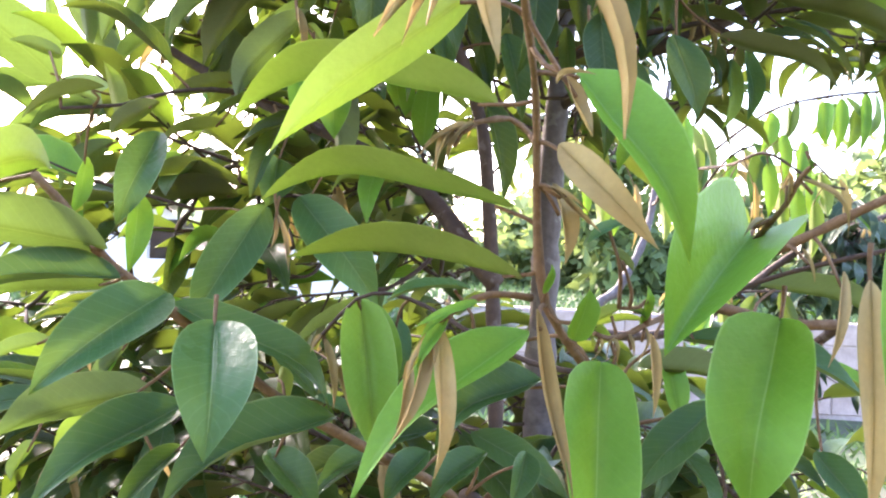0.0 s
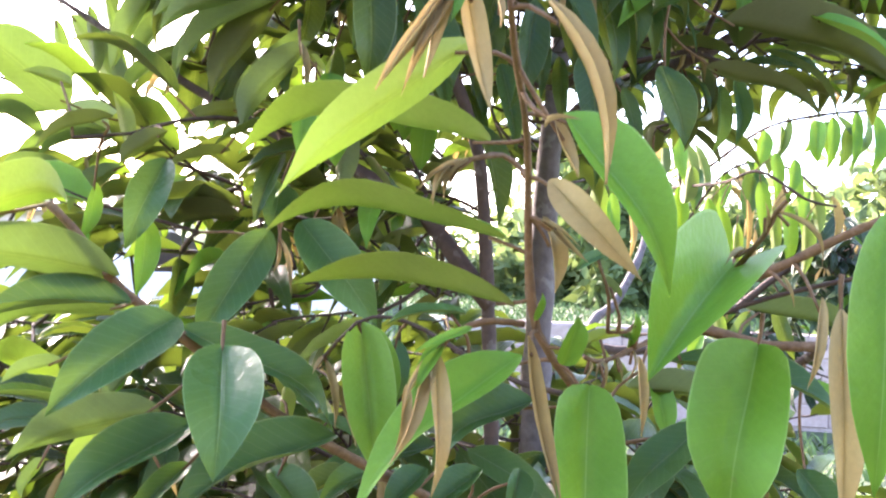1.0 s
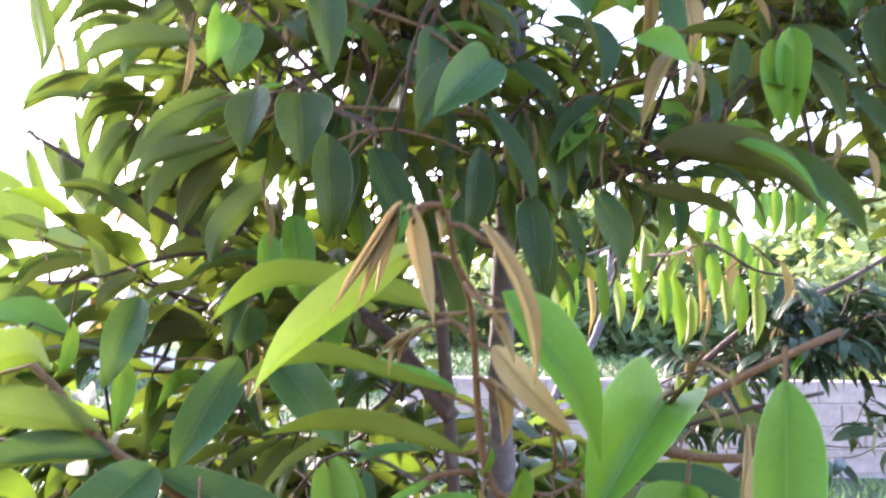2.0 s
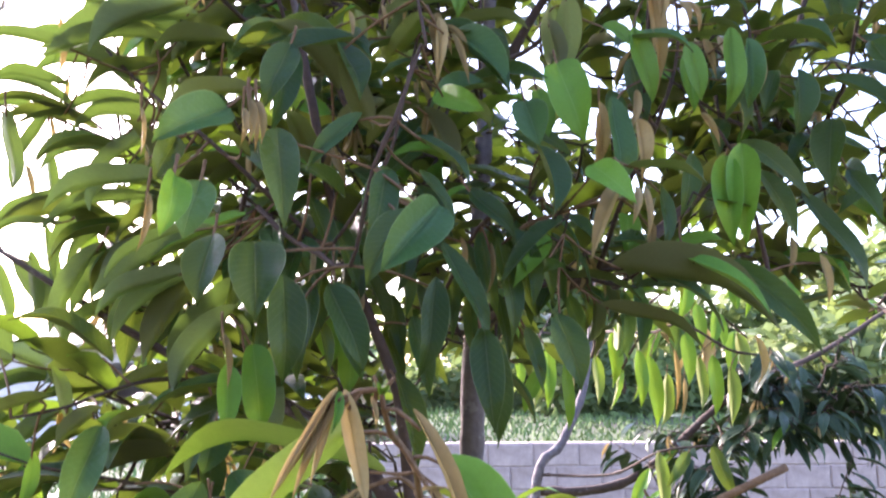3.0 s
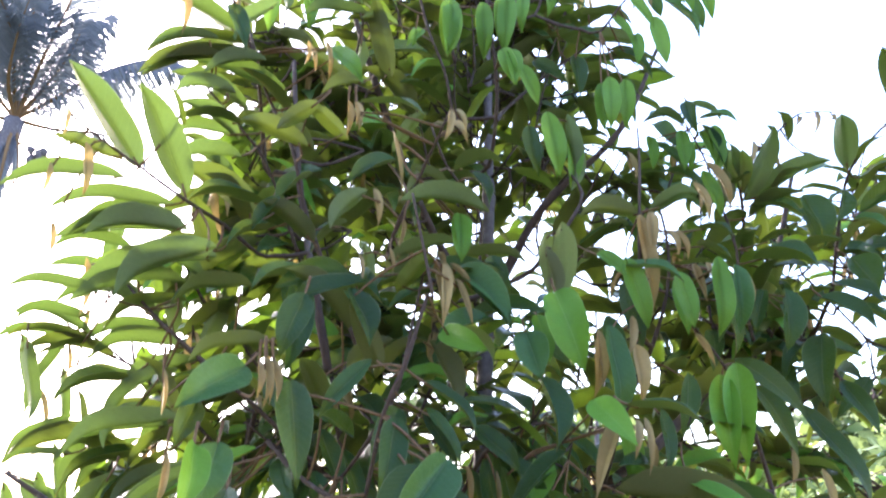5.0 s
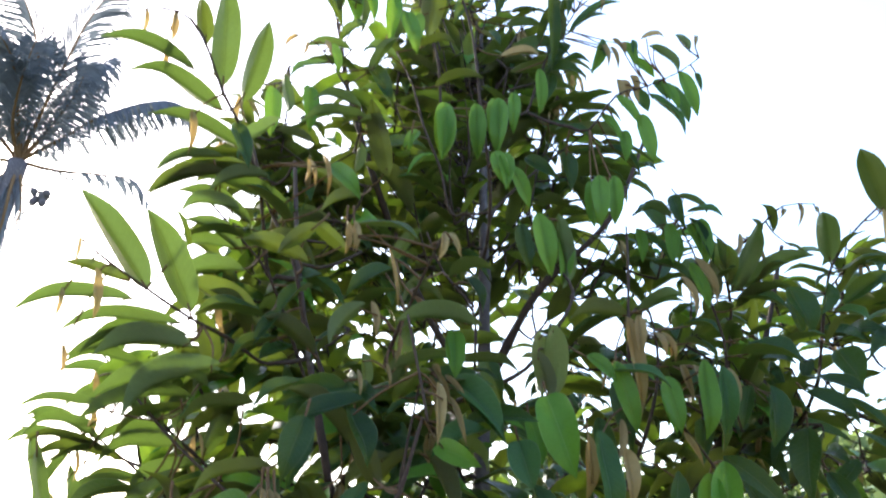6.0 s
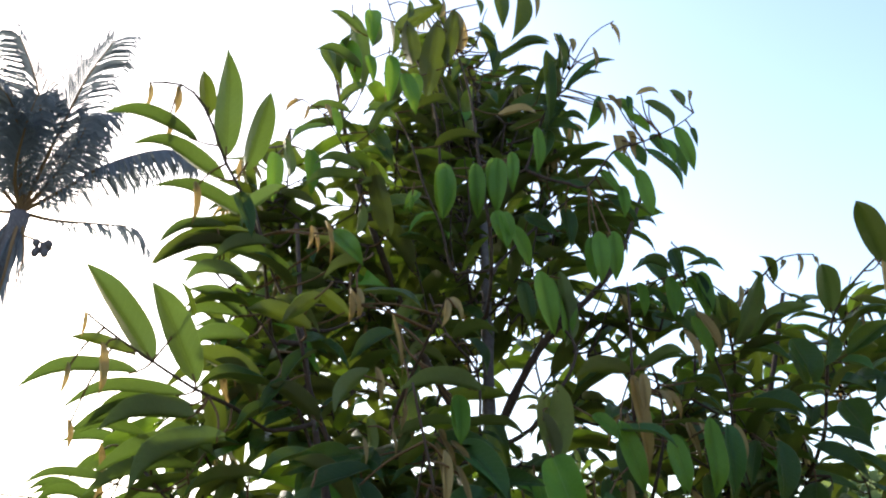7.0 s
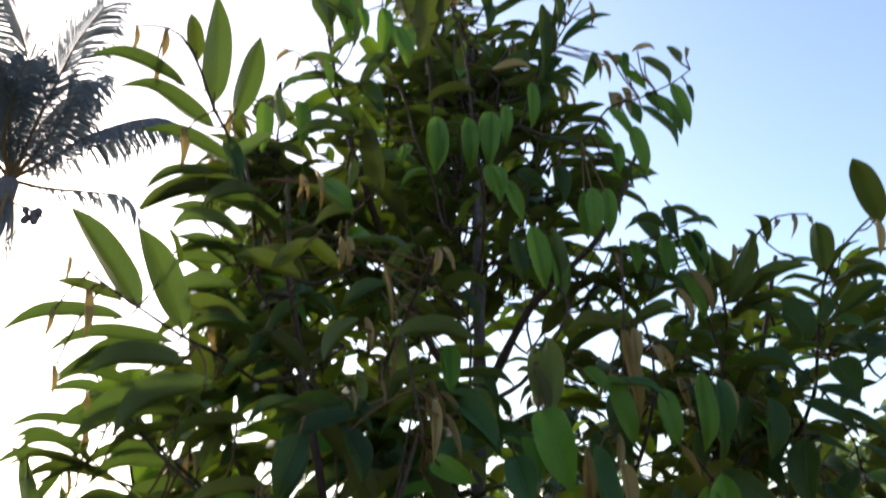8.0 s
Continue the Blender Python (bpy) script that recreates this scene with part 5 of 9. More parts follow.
leaf(right_limb_twig, (0.177, 1.210, 1.506), (0.181, 1.224, 1.410), (0.206, -0.970, -0.129), 0.019, 0.05, 0.21, young)

right_sprig = twig(tree, [(0.217, 1.142, 1.633), (0.246, 1.077, 1.734), (0.291, 1.064, 1.829), (0.319, 1.070, 1.925), (0.304, 1.045, 2.008), (0.268, 1.031, 1.979)], .0034, .0016)
leaf(right_sprig, (0.142, 0.978, 1.865), (0.165, 0.933, 1.758), (-0.184, -0.920, 0.346), 0.049, 0.05, 0.35, young)
leaf(right_sprig, (0.121, 1.012, 1.843), (0.132, 0.991, 1.779), (0.102, -0.940, 0.326), 0.026, 0.05, 0.27, young)
leaf(right_sprig, (0.111, 0.925, 1.747), (0.120, 0.886, 1.661), (0.045, -0.908, 0.417), 0.042, 0.05, 0.5, mature)
leaf(right_sprig, (0.159, 0.859, 1.709), (0.186, 0.786, 1.655), (-0.419, -0.710, 0.566), 0.033, 0.06, 0.24, young)
leaf(right_sprig, (0.188, 0.820, 1.698), (0.252, 0.783, 1.673), (0.010, -0.544, 0.839), 0.026, 0.08, 0.36, mature)
leaf(right_sprig, (0.192, 0.861, 1.693), (0.151, 0.833, 1.604), (-0.309, -0.857, 0.413), 0.026, 0.05, 0.3, fl)
leaf(right_sprig, (0.210, 0.881, 1.691), (0.202, 0.868, 1.646), (0.175, -0.950, 0.258), 0.012, 0.05, 0.5, fl)
leaf(right_sprig, (0.224, 0.901, 1.695), (0.222, 0.890, 1.631), (0.105, -0.981, 0.166), 0.012, 0.05, 0.5, fl)
leaf(right_sprig, (0.321, 1.034, 1.899), (0.319, 1.015, 1.817), (-0.145, -0.964, 0.224), 0.030, 0.05, 0.43, young)
leaf(right_sprig, (0.250, 1.054, 1.899), (0.259, 1.028, 1.796), (-0.051, -0.970, 0.239), 0.033, 0.05, 0.32, mature)
leaf(right_sprig, (0.273, 1.041, 1.991), (0.271, 1.008, 1.866), (0.062, -0.965, 0.253), 0.023, 0.05, 0.3, fl)
leaf(right_sprig, (0.190, 0.965, 1.813), (0.190, 0.976, 1.739), (0.161, -0.977, -0.138), 0.016, 0.05, 0.5, fl)
leaf(right_sprig, (0.239, 0.983, 1.833), (0.225, 0.971, 1.773), (0.210, -0.968, 0.141), 0.013, 0.05, 0.5, fl)
leaf(right_sprig, (0.212, 1.002, 1.839), (0.224, 0.995, 1.744), (0.084, -0.993, 0.082), 0.028, 0.05, 0.5, mature)
leaf(right_sprig, (0.325, 1.052, 1.772), (0.302, 1.033, 1.687), (0.154, -0.974, 0.167), 0.029, 0.05, 0.34, mature)
leaf(right_sprig, (0.277, 1.028, 1.723), (0.272, 1.009, 1.641), (0.091, -0.971, 0.219), 0.024, 0.05, 0.27, mature)
leaf(right_sprig, (0.245, 1.083, 1.697), (0.234, 1.042, 1.625), (0.175, -0.871, 0.459), 0.032, 0.05, 0.32, young)

pod_sprig = twig(tree, [(0.431, 1.093, 1.622), (0.409, 1.080, 1.711), (0.373, 1.050, 1.779), (0.337, 1.043, 1.830), (0.313, 1.056, 1.888)], .0034, .0016)
leaf(pod_sprig, (0.367, 1.052, 1.768), (0.365, 1.029, 1.648), (-0.345, -0.920, 0.183), 0.039, 0.08, 0.5, young)
leaf(pod_sprig, (0.389, 1.050, 1.783), (0.381, 1.028, 1.649), (-0.342, -0.924, 0.169), 0.042, 0.08, 0.5, young)
leaf(pod_sprig, (0.395, 1.069, 1.792), (0.466, 1.040, 1.711), (0.158, -0.875, 0.457), 0.032, 0.1, 0.21, mature)
leaf(pod_sprig, (0.539, 1.113, 1.835), (0.515, 1.077, 1.728), (-0.207, -0.914, 0.350), 0.044, 0.05, 0.33, mature)
leaf(pod_sprig, (0.436, 1.123, 1.766), (0.468, 1.086, 1.666), (-0.033, -0.943, 0.332), 0.032, 0.08, 0.27, mature)
leaf(pod_sprig, (0.387, 1.076, 1.887), (0.395, 1.068, 1.799), (-0.041, -0.996, 0.085), 0.027, 0.05, 0.47, mature)
leaf(pod_sprig, (0.504, 1.156, 1.890), (0.487, 1.116, 1.812), (-0.013, -0.891, 0.455), 0.030, 0.05, 0.45, mature)
leaf(pod_sprig, (0.463, 1.160, 1.858), (0.475, 1.110, 1.859), (-0.966, -0.228, -0.121), 0.020, 0.05, 0.35, mature)
leaf(pod_sprig, (0.519, 1.176, 1.745), (0.583, 1.146, 1.596), (-0.174, -0.977, 0.121), 0.040, 0.05, 0.21, mature)
leaf(pod_sprig, (0.584, 1.171, 1.777), (0.606, 1.132, 1.696), (-0.146, -0.906, 0.398), 0.032, 0.05, 0.28, mature)
leaf(pod_sprig, (0.521, 1.139, 1.650), (0.518, 1.119, 1.575), (-0.095, -0.962, 0.255), 0.019, 0.05, 0.5, fl)
leaf(pod_sprig, (0.503, 1.185, 1.681), (0.490, 1.173, 1.623), (0.003, -0.980, 0.200), 0.012, 0.05, 0.5, fl)
leaf(pod_sprig, (0.337, 1.044, 1.823), (0.355, 1.031, 1.774), (-0.153, -0.966, 0.207), 0.011, 0.05, 0.5, fl)

top_left_sprig = twig(tree, [(-0.243, 1.001, 2.053), (-0.240, 0.907, 2.145), (-0.257, 0.848, 2.207), (-0.275, 0.822, 2.241), (-0.298, 0.784, 2.306), (-0.327, 0.772, 2.334), (-0.369, 0.770, 2.338)], .0034, .0013)
leaf(top_left_sprig, (-0.275, 0.818, 2.251), (-0.270, 0.772, 2.384), (-0.078, 0.940, 0.331), 0.039, 0.02, 0.27, mid)
leaf(top_left_sprig, (-0.294, 0.797, 2.301), (-0.292, 0.749, 2.336), (-0.002, 0.593, 0.805), 0.023, 0.03, 0.4, mature)
leaf(top_left_sprig, (-0.309, 0.801, 2.265), (-0.409, 0.751, 2.281), (0.058, 0.204, 0.977), 0.035, 0.08, 0.36, mid)
leaf(top_left_sprig, (-0.280, 0.840, 2.225), (-0.377, 0.768, 2.242), (0.016, 0.202, 0.979), 0.034, 0.08, 0.37, mid)
leaf(top_left_sprig, (-0.253, 0.835, 2.237), (-0.211, 0.778, 2.317), (0.087, 0.835, 0.544), 0.033, 0.03, 0.46, mid)
leaf(top_left_sprig, (-0.256, 0.869, 2.183), (-0.360, 0.807, 2.203), (0.028, 0.256, 0.966), 0.032, 0.08, 0.34, mid)
leaf(top_left_sprig, (-0.244, 0.883, 2.177), (-0.356, 0.836, 2.136), (-0.349, 0.016, 0.937), 0.036, 0.08, 0.32, mature)
leaf(top_left_sprig, (-0.233, 0.892, 2.155), (-0.361, 0.846, 2.112), (-0.332, 0.045, 0.942), 0.040, 0.08, 0.58, mature)
leaf(top_left_sprig, (-0.264, 0.846, 2.211), (-0.239, 0.834, 2.138), (0.355, -0.894, 0.272), 0.024, 0.03, 0.4, mature)
leaf(top_left_sprig, (-0.367, 0.771, 2.337), (-0.378, 0.784, 2.305), (0.624, -0.613, -0.484), 0.010, 0.03, 0.5, fl)
leaf(top_left_sprig, (-0.332, 0.772, 2.333), (-0.339, 0.788, 2.297), (0.613, -0.676, -0.409), 0.012, 0.03, 0.5, fl)
leaf(top_left_sprig, (-0.344, 0.786, 2.301), (-0.352, 0.803, 2.261), (0.617, -0.671, -0.411), 0.012, 0.03, 0.5, fl)
leaf(top_left_sprig, (-0.315, 0.822, 2.217), (-0.316, 0.827, 2.154), (0.615, -0.784, -0.085), 0.015, 0.03, 0.5, fl)
leaf(top_left_sprig, (-0.209, 0.871, 2.230), (-0.254, 0.846, 2.160), (-0.853, 0.196, 0.485), 0.029, 0.03, 0.47, mid)

left_sprig = twig(tree, [(-0.235, 0.953, 1.913), (-0.266, 0.891, 1.931), (-0.296, 0.833, 1.940), (-0.339, 0.799, 1.967), (-0.377, 0.788, 1.993), (-0.409, 0.778, 2.018)], .0034, .0013)
leaf(left_sprig, (-0.339, 0.799, 1.967), (-0.409, 0.754, 2.072), (0.006, 0.918, 0.396), 0.039, 0.03, 0.5, mid)
leaf(left_sprig, (-0.294, 0.830, 1.947), (-0.334, 0.764, 2.049), (-0.018, 0.850, 0.527), 0.040, 0.03, 0.32, mid)
leaf(left_sprig, (-0.356, 0.804, 1.955), (-0.480, 0.780, 1.937), (-0.196, 0.291, 0.937), 0.028, 0.08, 0.57, mid)
leaf(left_sprig, (-0.358, 0.797, 1.974), (-0.418, 0.759, 1.987), (0.035, 0.272, 0.962), 0.018, 0.05, 0.5, mature)
leaf(left_sprig, (-0.307, 0.835, 1.934), (-0.431, 0.799, 1.917), (-0.213, 0.319, 0.923), 0.029, 0.08, 0.54, mid)
leaf(left_sprig, (-0.307, 0.866, 1.913), (-0.435, 0.831, 1.895), (-0.226, 0.340, 0.913), 0.032, 0.08, 0.52, mid)
leaf(left_sprig, (-0.267, 0.877, 1.886), (-0.410, 0.851, 1.848), (-0.305, 0.430, 0.849), 0.036, 0.08, 0.45, mid)
leaf(left_sprig, (-0.391, 0.854, 1.841), (-0.478, 0.824, 1.836), (-0.171, 0.332, 0.928), 0.019, 0.05, 0.33, mid)
leaf(left_sprig, (-0.429, 0.779, 1.965), (-0.436, 0.784, 1.927), (0.698, -0.681, -0.222), 0.008, 0.03, 0.5, fl)
leaf(left_sprig, (-0.389, 0.770, 1.984), (-0.393, 0.786, 1.922), (0.671, -0.708, -0.221), 0.014, 0.03, 0.5, fl)
leaf(left_sprig, (-0.407, 0.756, 2.018), (-0.409, 0.759, 1.985), (0.697, -0.710, -0.103), 0.007, 0.03, 0.5, fl)
leaf(left_sprig, (-0.432, 0.805, 1.905), (-0.430, 0.810, 1.868), (0.691, -0.719, -0.071), 0.010, 0.03, 0.5, fl)
leaf(left_sprig, (-0.299, 0.817, 2.027), (-0.308, 0.782, 2.058), (0.676, -0.581, -0.453), 0.010, 0.05, 0.26, mature)
leaf(left_sprig, (-0.229, 0.915, 1.949), (-0.320, 0.862, 1.998), (0.171, 0.492, 0.854), 0.034, 0.06, 0.56, mature)

front_top_sprig = twig(tree, [(-0.068, 0.904, 1.897), (-0.029, 0.842, 1.965), (0.009, 0.775, 2.020)], .0034, .0013)
leaf(front_top_sprig, (0.045, 0.837, 1.926), (-0.044, 0.796, 1.921), (-0.090, 0.076, 0.993), 0.029, 0.06, 0.57, mid)
leaf(front_top_sprig, (0.011, 0.839, 1.921), (0.018, 0.832, 1.862), (0.448, -0.878, 0.167), 0.023, 0.05, 0.48, fresh)
leaf(front_top_sprig, (0.009, 0.775, 2.020), (0.002, 0.778, 1.987), (0.373, -0.912, -0.171), 0.010, 0.05, 0.5, fl)
leaf(front_top_sprig, (0.015, 0.775, 2.020), (0.026, 0.776, 1.992), (0.208, -0.977, 0.040), 0.008, 0.1, 0.5, fl)
leaf(front_top_sprig, (-0.092, 0.788, 2.040), (-0.021, 0.760, 2.004), (0.079, -0.709, 0.701), 0.022, 0.06, 0.3, mature)
leaf(front_top_sprig, (-0.139, 0.789, 2.039), (-0.184, 0.783, 2.003), (-0.539, 0.618, 0.573), 0.022, 0.05, 0.4, mature)
leaf(front_top_sprig, (-0.104, 0.771, 2.031), (-0.106, 0.784, 1.999), (0.436, -0.812, -0.389), 0.009, 0.05, 0.5, fl)
leaf(front_top_sprig, (-0.097, 0.771, 2.030), (-0.097, 0.782, 2.003), (0.435, -0.827, -0.355), 0.008, 0.05, 0.5, fl)
leaf(front_top_sprig, (-0.165, 0.847, 2.157), (-0.170, 0.859, 2.130), (0.475, -0.773, -0.421), 0.009, 0.05, 0.5, fl)
leaf(front_top_sprig, (-0.143, 0.847, 2.156), (-0.140, 0.862, 2.122), (0.459, -0.826, -0.327), 0.008, 0.05, 0.5, fl)

crown_sprig = twig(tree, [(0.077, 1.182, 2.134), (0.088, 1.101, 2.222), (0.077, 1.085, 2.361), (0.068, 1.116, 2.540), (0.036, 1.189, 2.750), (0.029, 1.198, 2.856)], .0034, .0013)
leaf(crown_sprig, (0.016, 1.036, 2.347), (0.010, 1.025, 2.246), (0.114, -0.988, 0.100), 0.032, 0.05, 0.44, fresh)
leaf(crown_sprig, (0.103, 1.034, 2.352), (0.097, 1.041, 2.259), (0.034, -0.996, -0.081), 0.029, 0.05, 0.39, fresh)
leaf(crown_sprig, (0.126, 1.030, 2.360), (0.122, 1.027, 2.291), (0.106, -0.994, 0.040), 0.020, 0.05, 0.44, fresh)
leaf(crown_sprig, (0.107, 1.023, 2.250), (0.104, 1.000, 2.178), (0.100, -0.948, 0.302), 0.024, 0.05, 0.36, fresh)
leaf(crown_sprig, (0.067, 1.067, 2.351), (0.067, 1.071, 2.265), (0.123, -0.991, -0.050), 0.027, 0.05, 0.4, fresh)
leaf(crown_sprig, (-0.035, 1.011, 2.280), (-0.041, 1.021, 2.256), (0.210, -0.879, -0.428), 0.008, 0.05, 0.41, fresh)
leaf(crown_sprig, (-0.028, 1.145, 2.601), (-0.035, 1.129, 2.511), (0.272, -0.951, 0.146), 0.028, 0.05, 0.28, fresh)
leaf(crown_sprig, (-0.074, 1.132, 2.632), (-0.074, 1.123, 2.527), (0.437, 0.895, -0.082), 0.033, 0.05, 0.48, mid)
leaf(crown_sprig, (-0.110, 1.138, 2.743), (-0.104, 1.123, 2.652), (0.476, 0.872, -0.114), 0.029, 0.05, 0.49, mid)
leaf(crown_sprig, (-0.143, 1.140, 2.739), (-0.129, 1.156, 2.576), (0.458, 0.880, 0.126), 0.043, 0.05, 0.22, mid)
leaf(crown_sprig, (-0.199, 1.163, 2.687), (-0.165, 1.156, 2.578), (0.230, -0.963, 0.137), 0.030, 0.05, 0.49, mature)
leaf(crown_sprig, (-0.205, 1.068, 2.402), (-0.201, 1.054, 2.310), (0.319, -0.934, 0.162), 0.029, 0.05, 0.49, fresh)
leaf(crown_sprig, (-0.257, 1.026, 2.375), (-0.253, 1.012, 2.281), (0.373, -0.915, 0.151), 0.029, 0.05, 0.4, fresh)
leaf(crown_sprig, (-0.247, 1.060, 2.421), (-0.236, 1.041, 2.340), (0.394, 0.904, -0.166), 0.020, 0.05, 0.21, mid)
leaf(crown_sprig, (0.048, 1.181, 2.770), (0.050, 1.172, 2.662), (0.292, -0.953, 0.076), 0.032, 0.05, 0.3, fl)
leaf(crown_sprig, (-0.063, 1.156, 2.702), (0.026, 1.176, 2.781), (-0.650, 0.431, 0.626), 0.035, 0.05, 0.47, mature)
leaf(crown_sprig, (0.100, 1.149, 2.715), (0.114, 1.142, 2.605), (0.321, -0.941, 0.103), 0.032, 0.05, 0.24, mature)
leaf(crown_sprig, (0.189, 1.126, 2.516), (0.227, 1.098, 2.580), (-0.770, -0.606, 0.200), 0.023, 0.05, 0.49, mature)

top_right_sprig = twig(tree, [(0.158, 1.130, 2.381), (0.198, 1.138, 2.488), (0.249, 1.152, 2.580), (0.309, 1.163, 2.682), (0.354, 1.152, 2.707)], .0028, .0010)
leaf(top_right_sprig, (0.241, 1.118, 2.533), (0.324, 1.082, 2.566), (-0.492, -0.778, 0.391), 0.025, 0.08, 0.4, mid)
leaf(top_right_sprig, (0.244, 1.134, 2.546), (0.301, 1.090, 2.547), (-0.566, -0.723, 0.396), 0.021, 0.08, 0.22, mid)
leaf(top_right_sprig, (0.234, 1.148, 2.591), (0.235, 1.078, 2.626), (0.180, -0.447, -0.876), 0.023, 0.05, 0.25, mature)
leaf(top_right_sprig, (0.344, 1.137, 2.690), (0.356, 1.137, 2.640), (-0.065, -0.998, -0.012), 0.015, 0.05, 0.5, fl)
leaf(top_right_sprig, (0.297, 1.144, 2.598), (0.294, 1.091, 2.596), (0.105, 0.025, -0.994), 0.016, 0.05, 0.5, mature)
leaf(top_right_sprig, (0.207, 1.146, 2.469), (0.189, 1.135, 2.394), (0.350, -0.935, 0.057), 0.026, 0.05, 0.5, mature)

right_top_sprig = twig(tree, [(0.256, 1.098, 2.327), (0.305, 1.093, 2.388), (0.366, 1.113, 2.418), (0.421, 1.103, 2.439), (0.454, 1.094, 2.460)], .0028, .0010)
leaf(right_top_sprig, (0.367, 1.118, 2.405), (0.419, 1.118, 2.328), (0.427, -0.858, 0.287), 0.027, 0.05, 0.39, mid)
leaf(right_top_sprig, (0.421, 1.103, 2.439), (0.441, 1.106, 2.356), (-0.070, -0.996, -0.053), 0.025, 0.05, 0.37, fresh)
leaf(right_top_sprig, (0.396, 1.111, 2.422), (0.410, 1.102, 2.366), (-0.137, -0.983, 0.119), 0.017, 0.05, 0.42, fresh)
leaf(right_top_sprig, (0.382, 1.128, 2.509), (0.419, 1.112, 2.444), (0.872, 0.119, 0.475), 0.022, 0.05, 0.58, mid)
leaf(right_top_sprig, (0.367, 1.123, 2.520), (0.397, 1.088, 2.499), (0.491, -0.104, 0.865), 0.015, 0.05, 0.3, fl)
leaf(right_top_sprig, (0.428, 1.120, 2.525), (0.440, 1.099, 2.475), (0.977, 0.091, 0.194), 0.017, 0.05, 0.37, mid)
leaf(right_top_sprig, (0.461, 1.121, 2.524), (0.456, 1.114, 2.490), (0.078, -0.979, 0.188), 0.011, 0.05, 0.5, fl)
leaf(right_top_sprig, (0.347, 1.105, 2.359), (0.357, 1.100, 2.271), (-0.166, -0.985, 0.042), 0.028, 0.05, 0.2, fresh)
leaf(right_top_sprig, (0.317, 1.116, 2.334), (0.311, 1.101, 2.269), (-0.032, -0.973, 0.230), 0.021, 0.05, 0.48, fresh)
leaf(right_top_sprig, (0.450, 1.104, 2.437), (0.452, 1.100, 2.396), (-0.045, -0.995, 0.087), 0.011, 0.05, 0.5, mature)
leaf(right_top_sprig, (0.316, 1.123, 2.521), (0.336, 1.116, 2.485), (-0.239, -0.970, 0.052), 0.012, 0.05, 0.5, fl)
leaf(right_top_sprig, (0.319, 1.134, 2.445), (0.323, 1.136, 2.389), (0.081, -0.996, -0.036), 0.017, 0.05, 0.5, fl)
leaf(right_top_sprig, (0.262, 1.083, 2.237), (0.253, 1.068, 2.144), (0.006, -0.989, 0.151), 0.029, 0.05, 0.2, fresh)
leaf(right_top_sprig, (0.291, 1.110, 2.248), (0.282, 1.108, 2.177), (0.178, -0.984, 0.006), 0.022, 0.05, 0.46, fresh)
leaf(right_top_sprig, (0.331, 1.167, 2.293), (0.367, 1.126, 2.262), (0.369, -0.344, 0.864), 0.018, 0.05, 0.33, mature)
leaf(right_top_sprig, (0.305, 1.093, 2.388), (0.341, 1.095, 2.333), (0.058, -0.998, 0.007), 0.020, 0.06, 0.4, fresh)
leaf(right_top_sprig, (0.280, 1.105, 2.362), (0.307, 1.106, 2.308), (0.111, -0.993, 0.029), 0.018, 0.06, 0.4, fresh)
leaf(right_top_sprig, (0.296, 1.110, 2.501), (0.301, 1.109, 2.453), (0.059, -0.998, 0.032), 0.014, 0.05, 0.5, fl)
leaf(right_top_sprig, (0.336, 1.125, 2.515), (0.353, 1.116, 2.461), (-0.151, -0.981, 0.125), 0.018, 0.06, 0.4, fresh)
leaf(right_top_sprig, (0.339, 1.121, 2.424), (0.348, 1.117, 2.382), (-0.045, -0.996, 0.079), 0.013, 0.06, 0.4, fl)
leaf(right_top_sprig, (0.394, 1.118, 2.431), (0.401, 1.114, 2.389), (-0.074, -0.995, 0.073), 0.012, 0.06, 0.4, fresh)
leaf(right_top_sprig, (0.301, 1.123, 2.521), (0.273, 1.121, 2.451), (0.350, -0.930, -0.113), 0.022, 0.06, 0.4, fresh)

mid_right_sprig = twig(tree, [(0.124, 1.057, 1.919), (0.163, 1.038, 1.962), (0.202, 1.061, 2.034), (0.177, 1.088, 2.098), (0.161, 1.067, 2.147)], .0036, .0014)
leaf(mid_right_sprig, (0.171, 1.082, 2.164), (0.169, 1.079, 2.070), (0.048, -0.998, 0.030), 0.029, 0.05, 0.44, fresh)
leaf(mid_right_sprig, (0.199, 1.088, 2.149), (0.190, 1.085, 2.055), (0.228, -0.974, 0.010), 0.027, 0.05, 0.43, fresh)
leaf(mid_right_sprig, (0.143, 1.112, 2.146), (0.136, 1.094, 2.085), (0.117, -0.957, 0.264), 0.020, 0.05, 0.46, mature)
leaf(mid_right_sprig, (0.205, 1.000, 1.924), (0.232, 0.964, 1.881), (-0.143, -0.796, 0.588), 0.019, 0.05, 0.37, fresh)
leaf(mid_right_sprig, (0.226, 0.978, 1.899), (0.297, 0.947, 1.868), (0.047, -0.653, 0.756), 0.018, 0.08, 0.46, mid)
leaf(mid_right_sprig, (0.155, 1.038, 1.962), (0.142, 1.028, 1.885), (0.557, 0.808, -0.192), 0.024, 0.05, 0.26, mature)

right_tree_sprig = twig(tree, [(0.263, 1.045, 1.818), (0.262, 1.015, 1.889), (0.268, 1.013, 1.968), (0.284, 1.042, 2.078), (0.293, 1.069, 2.142)], .0036, .0014)
leaf(right_tree_sprig, (0.263, 0.989, 1.974), (0.266, 0.985, 1.832), (0.029, -0.999, 0.030), 0.028, 0.03, 0.4, fl)
leaf(right_tree_sprig, (0.299, 0.997, 1.954), (0.311, 0.993, 1.914), (0.172, -0.973, 0.155), 0.013, 0.08, 0.4, fl)
leaf(right_tree_sprig, (0.309, 0.997, 1.954), (0.323, 0.995, 1.910), (0.179, -0.977, 0.116), 0.013, 0.08, 0.4, fl)
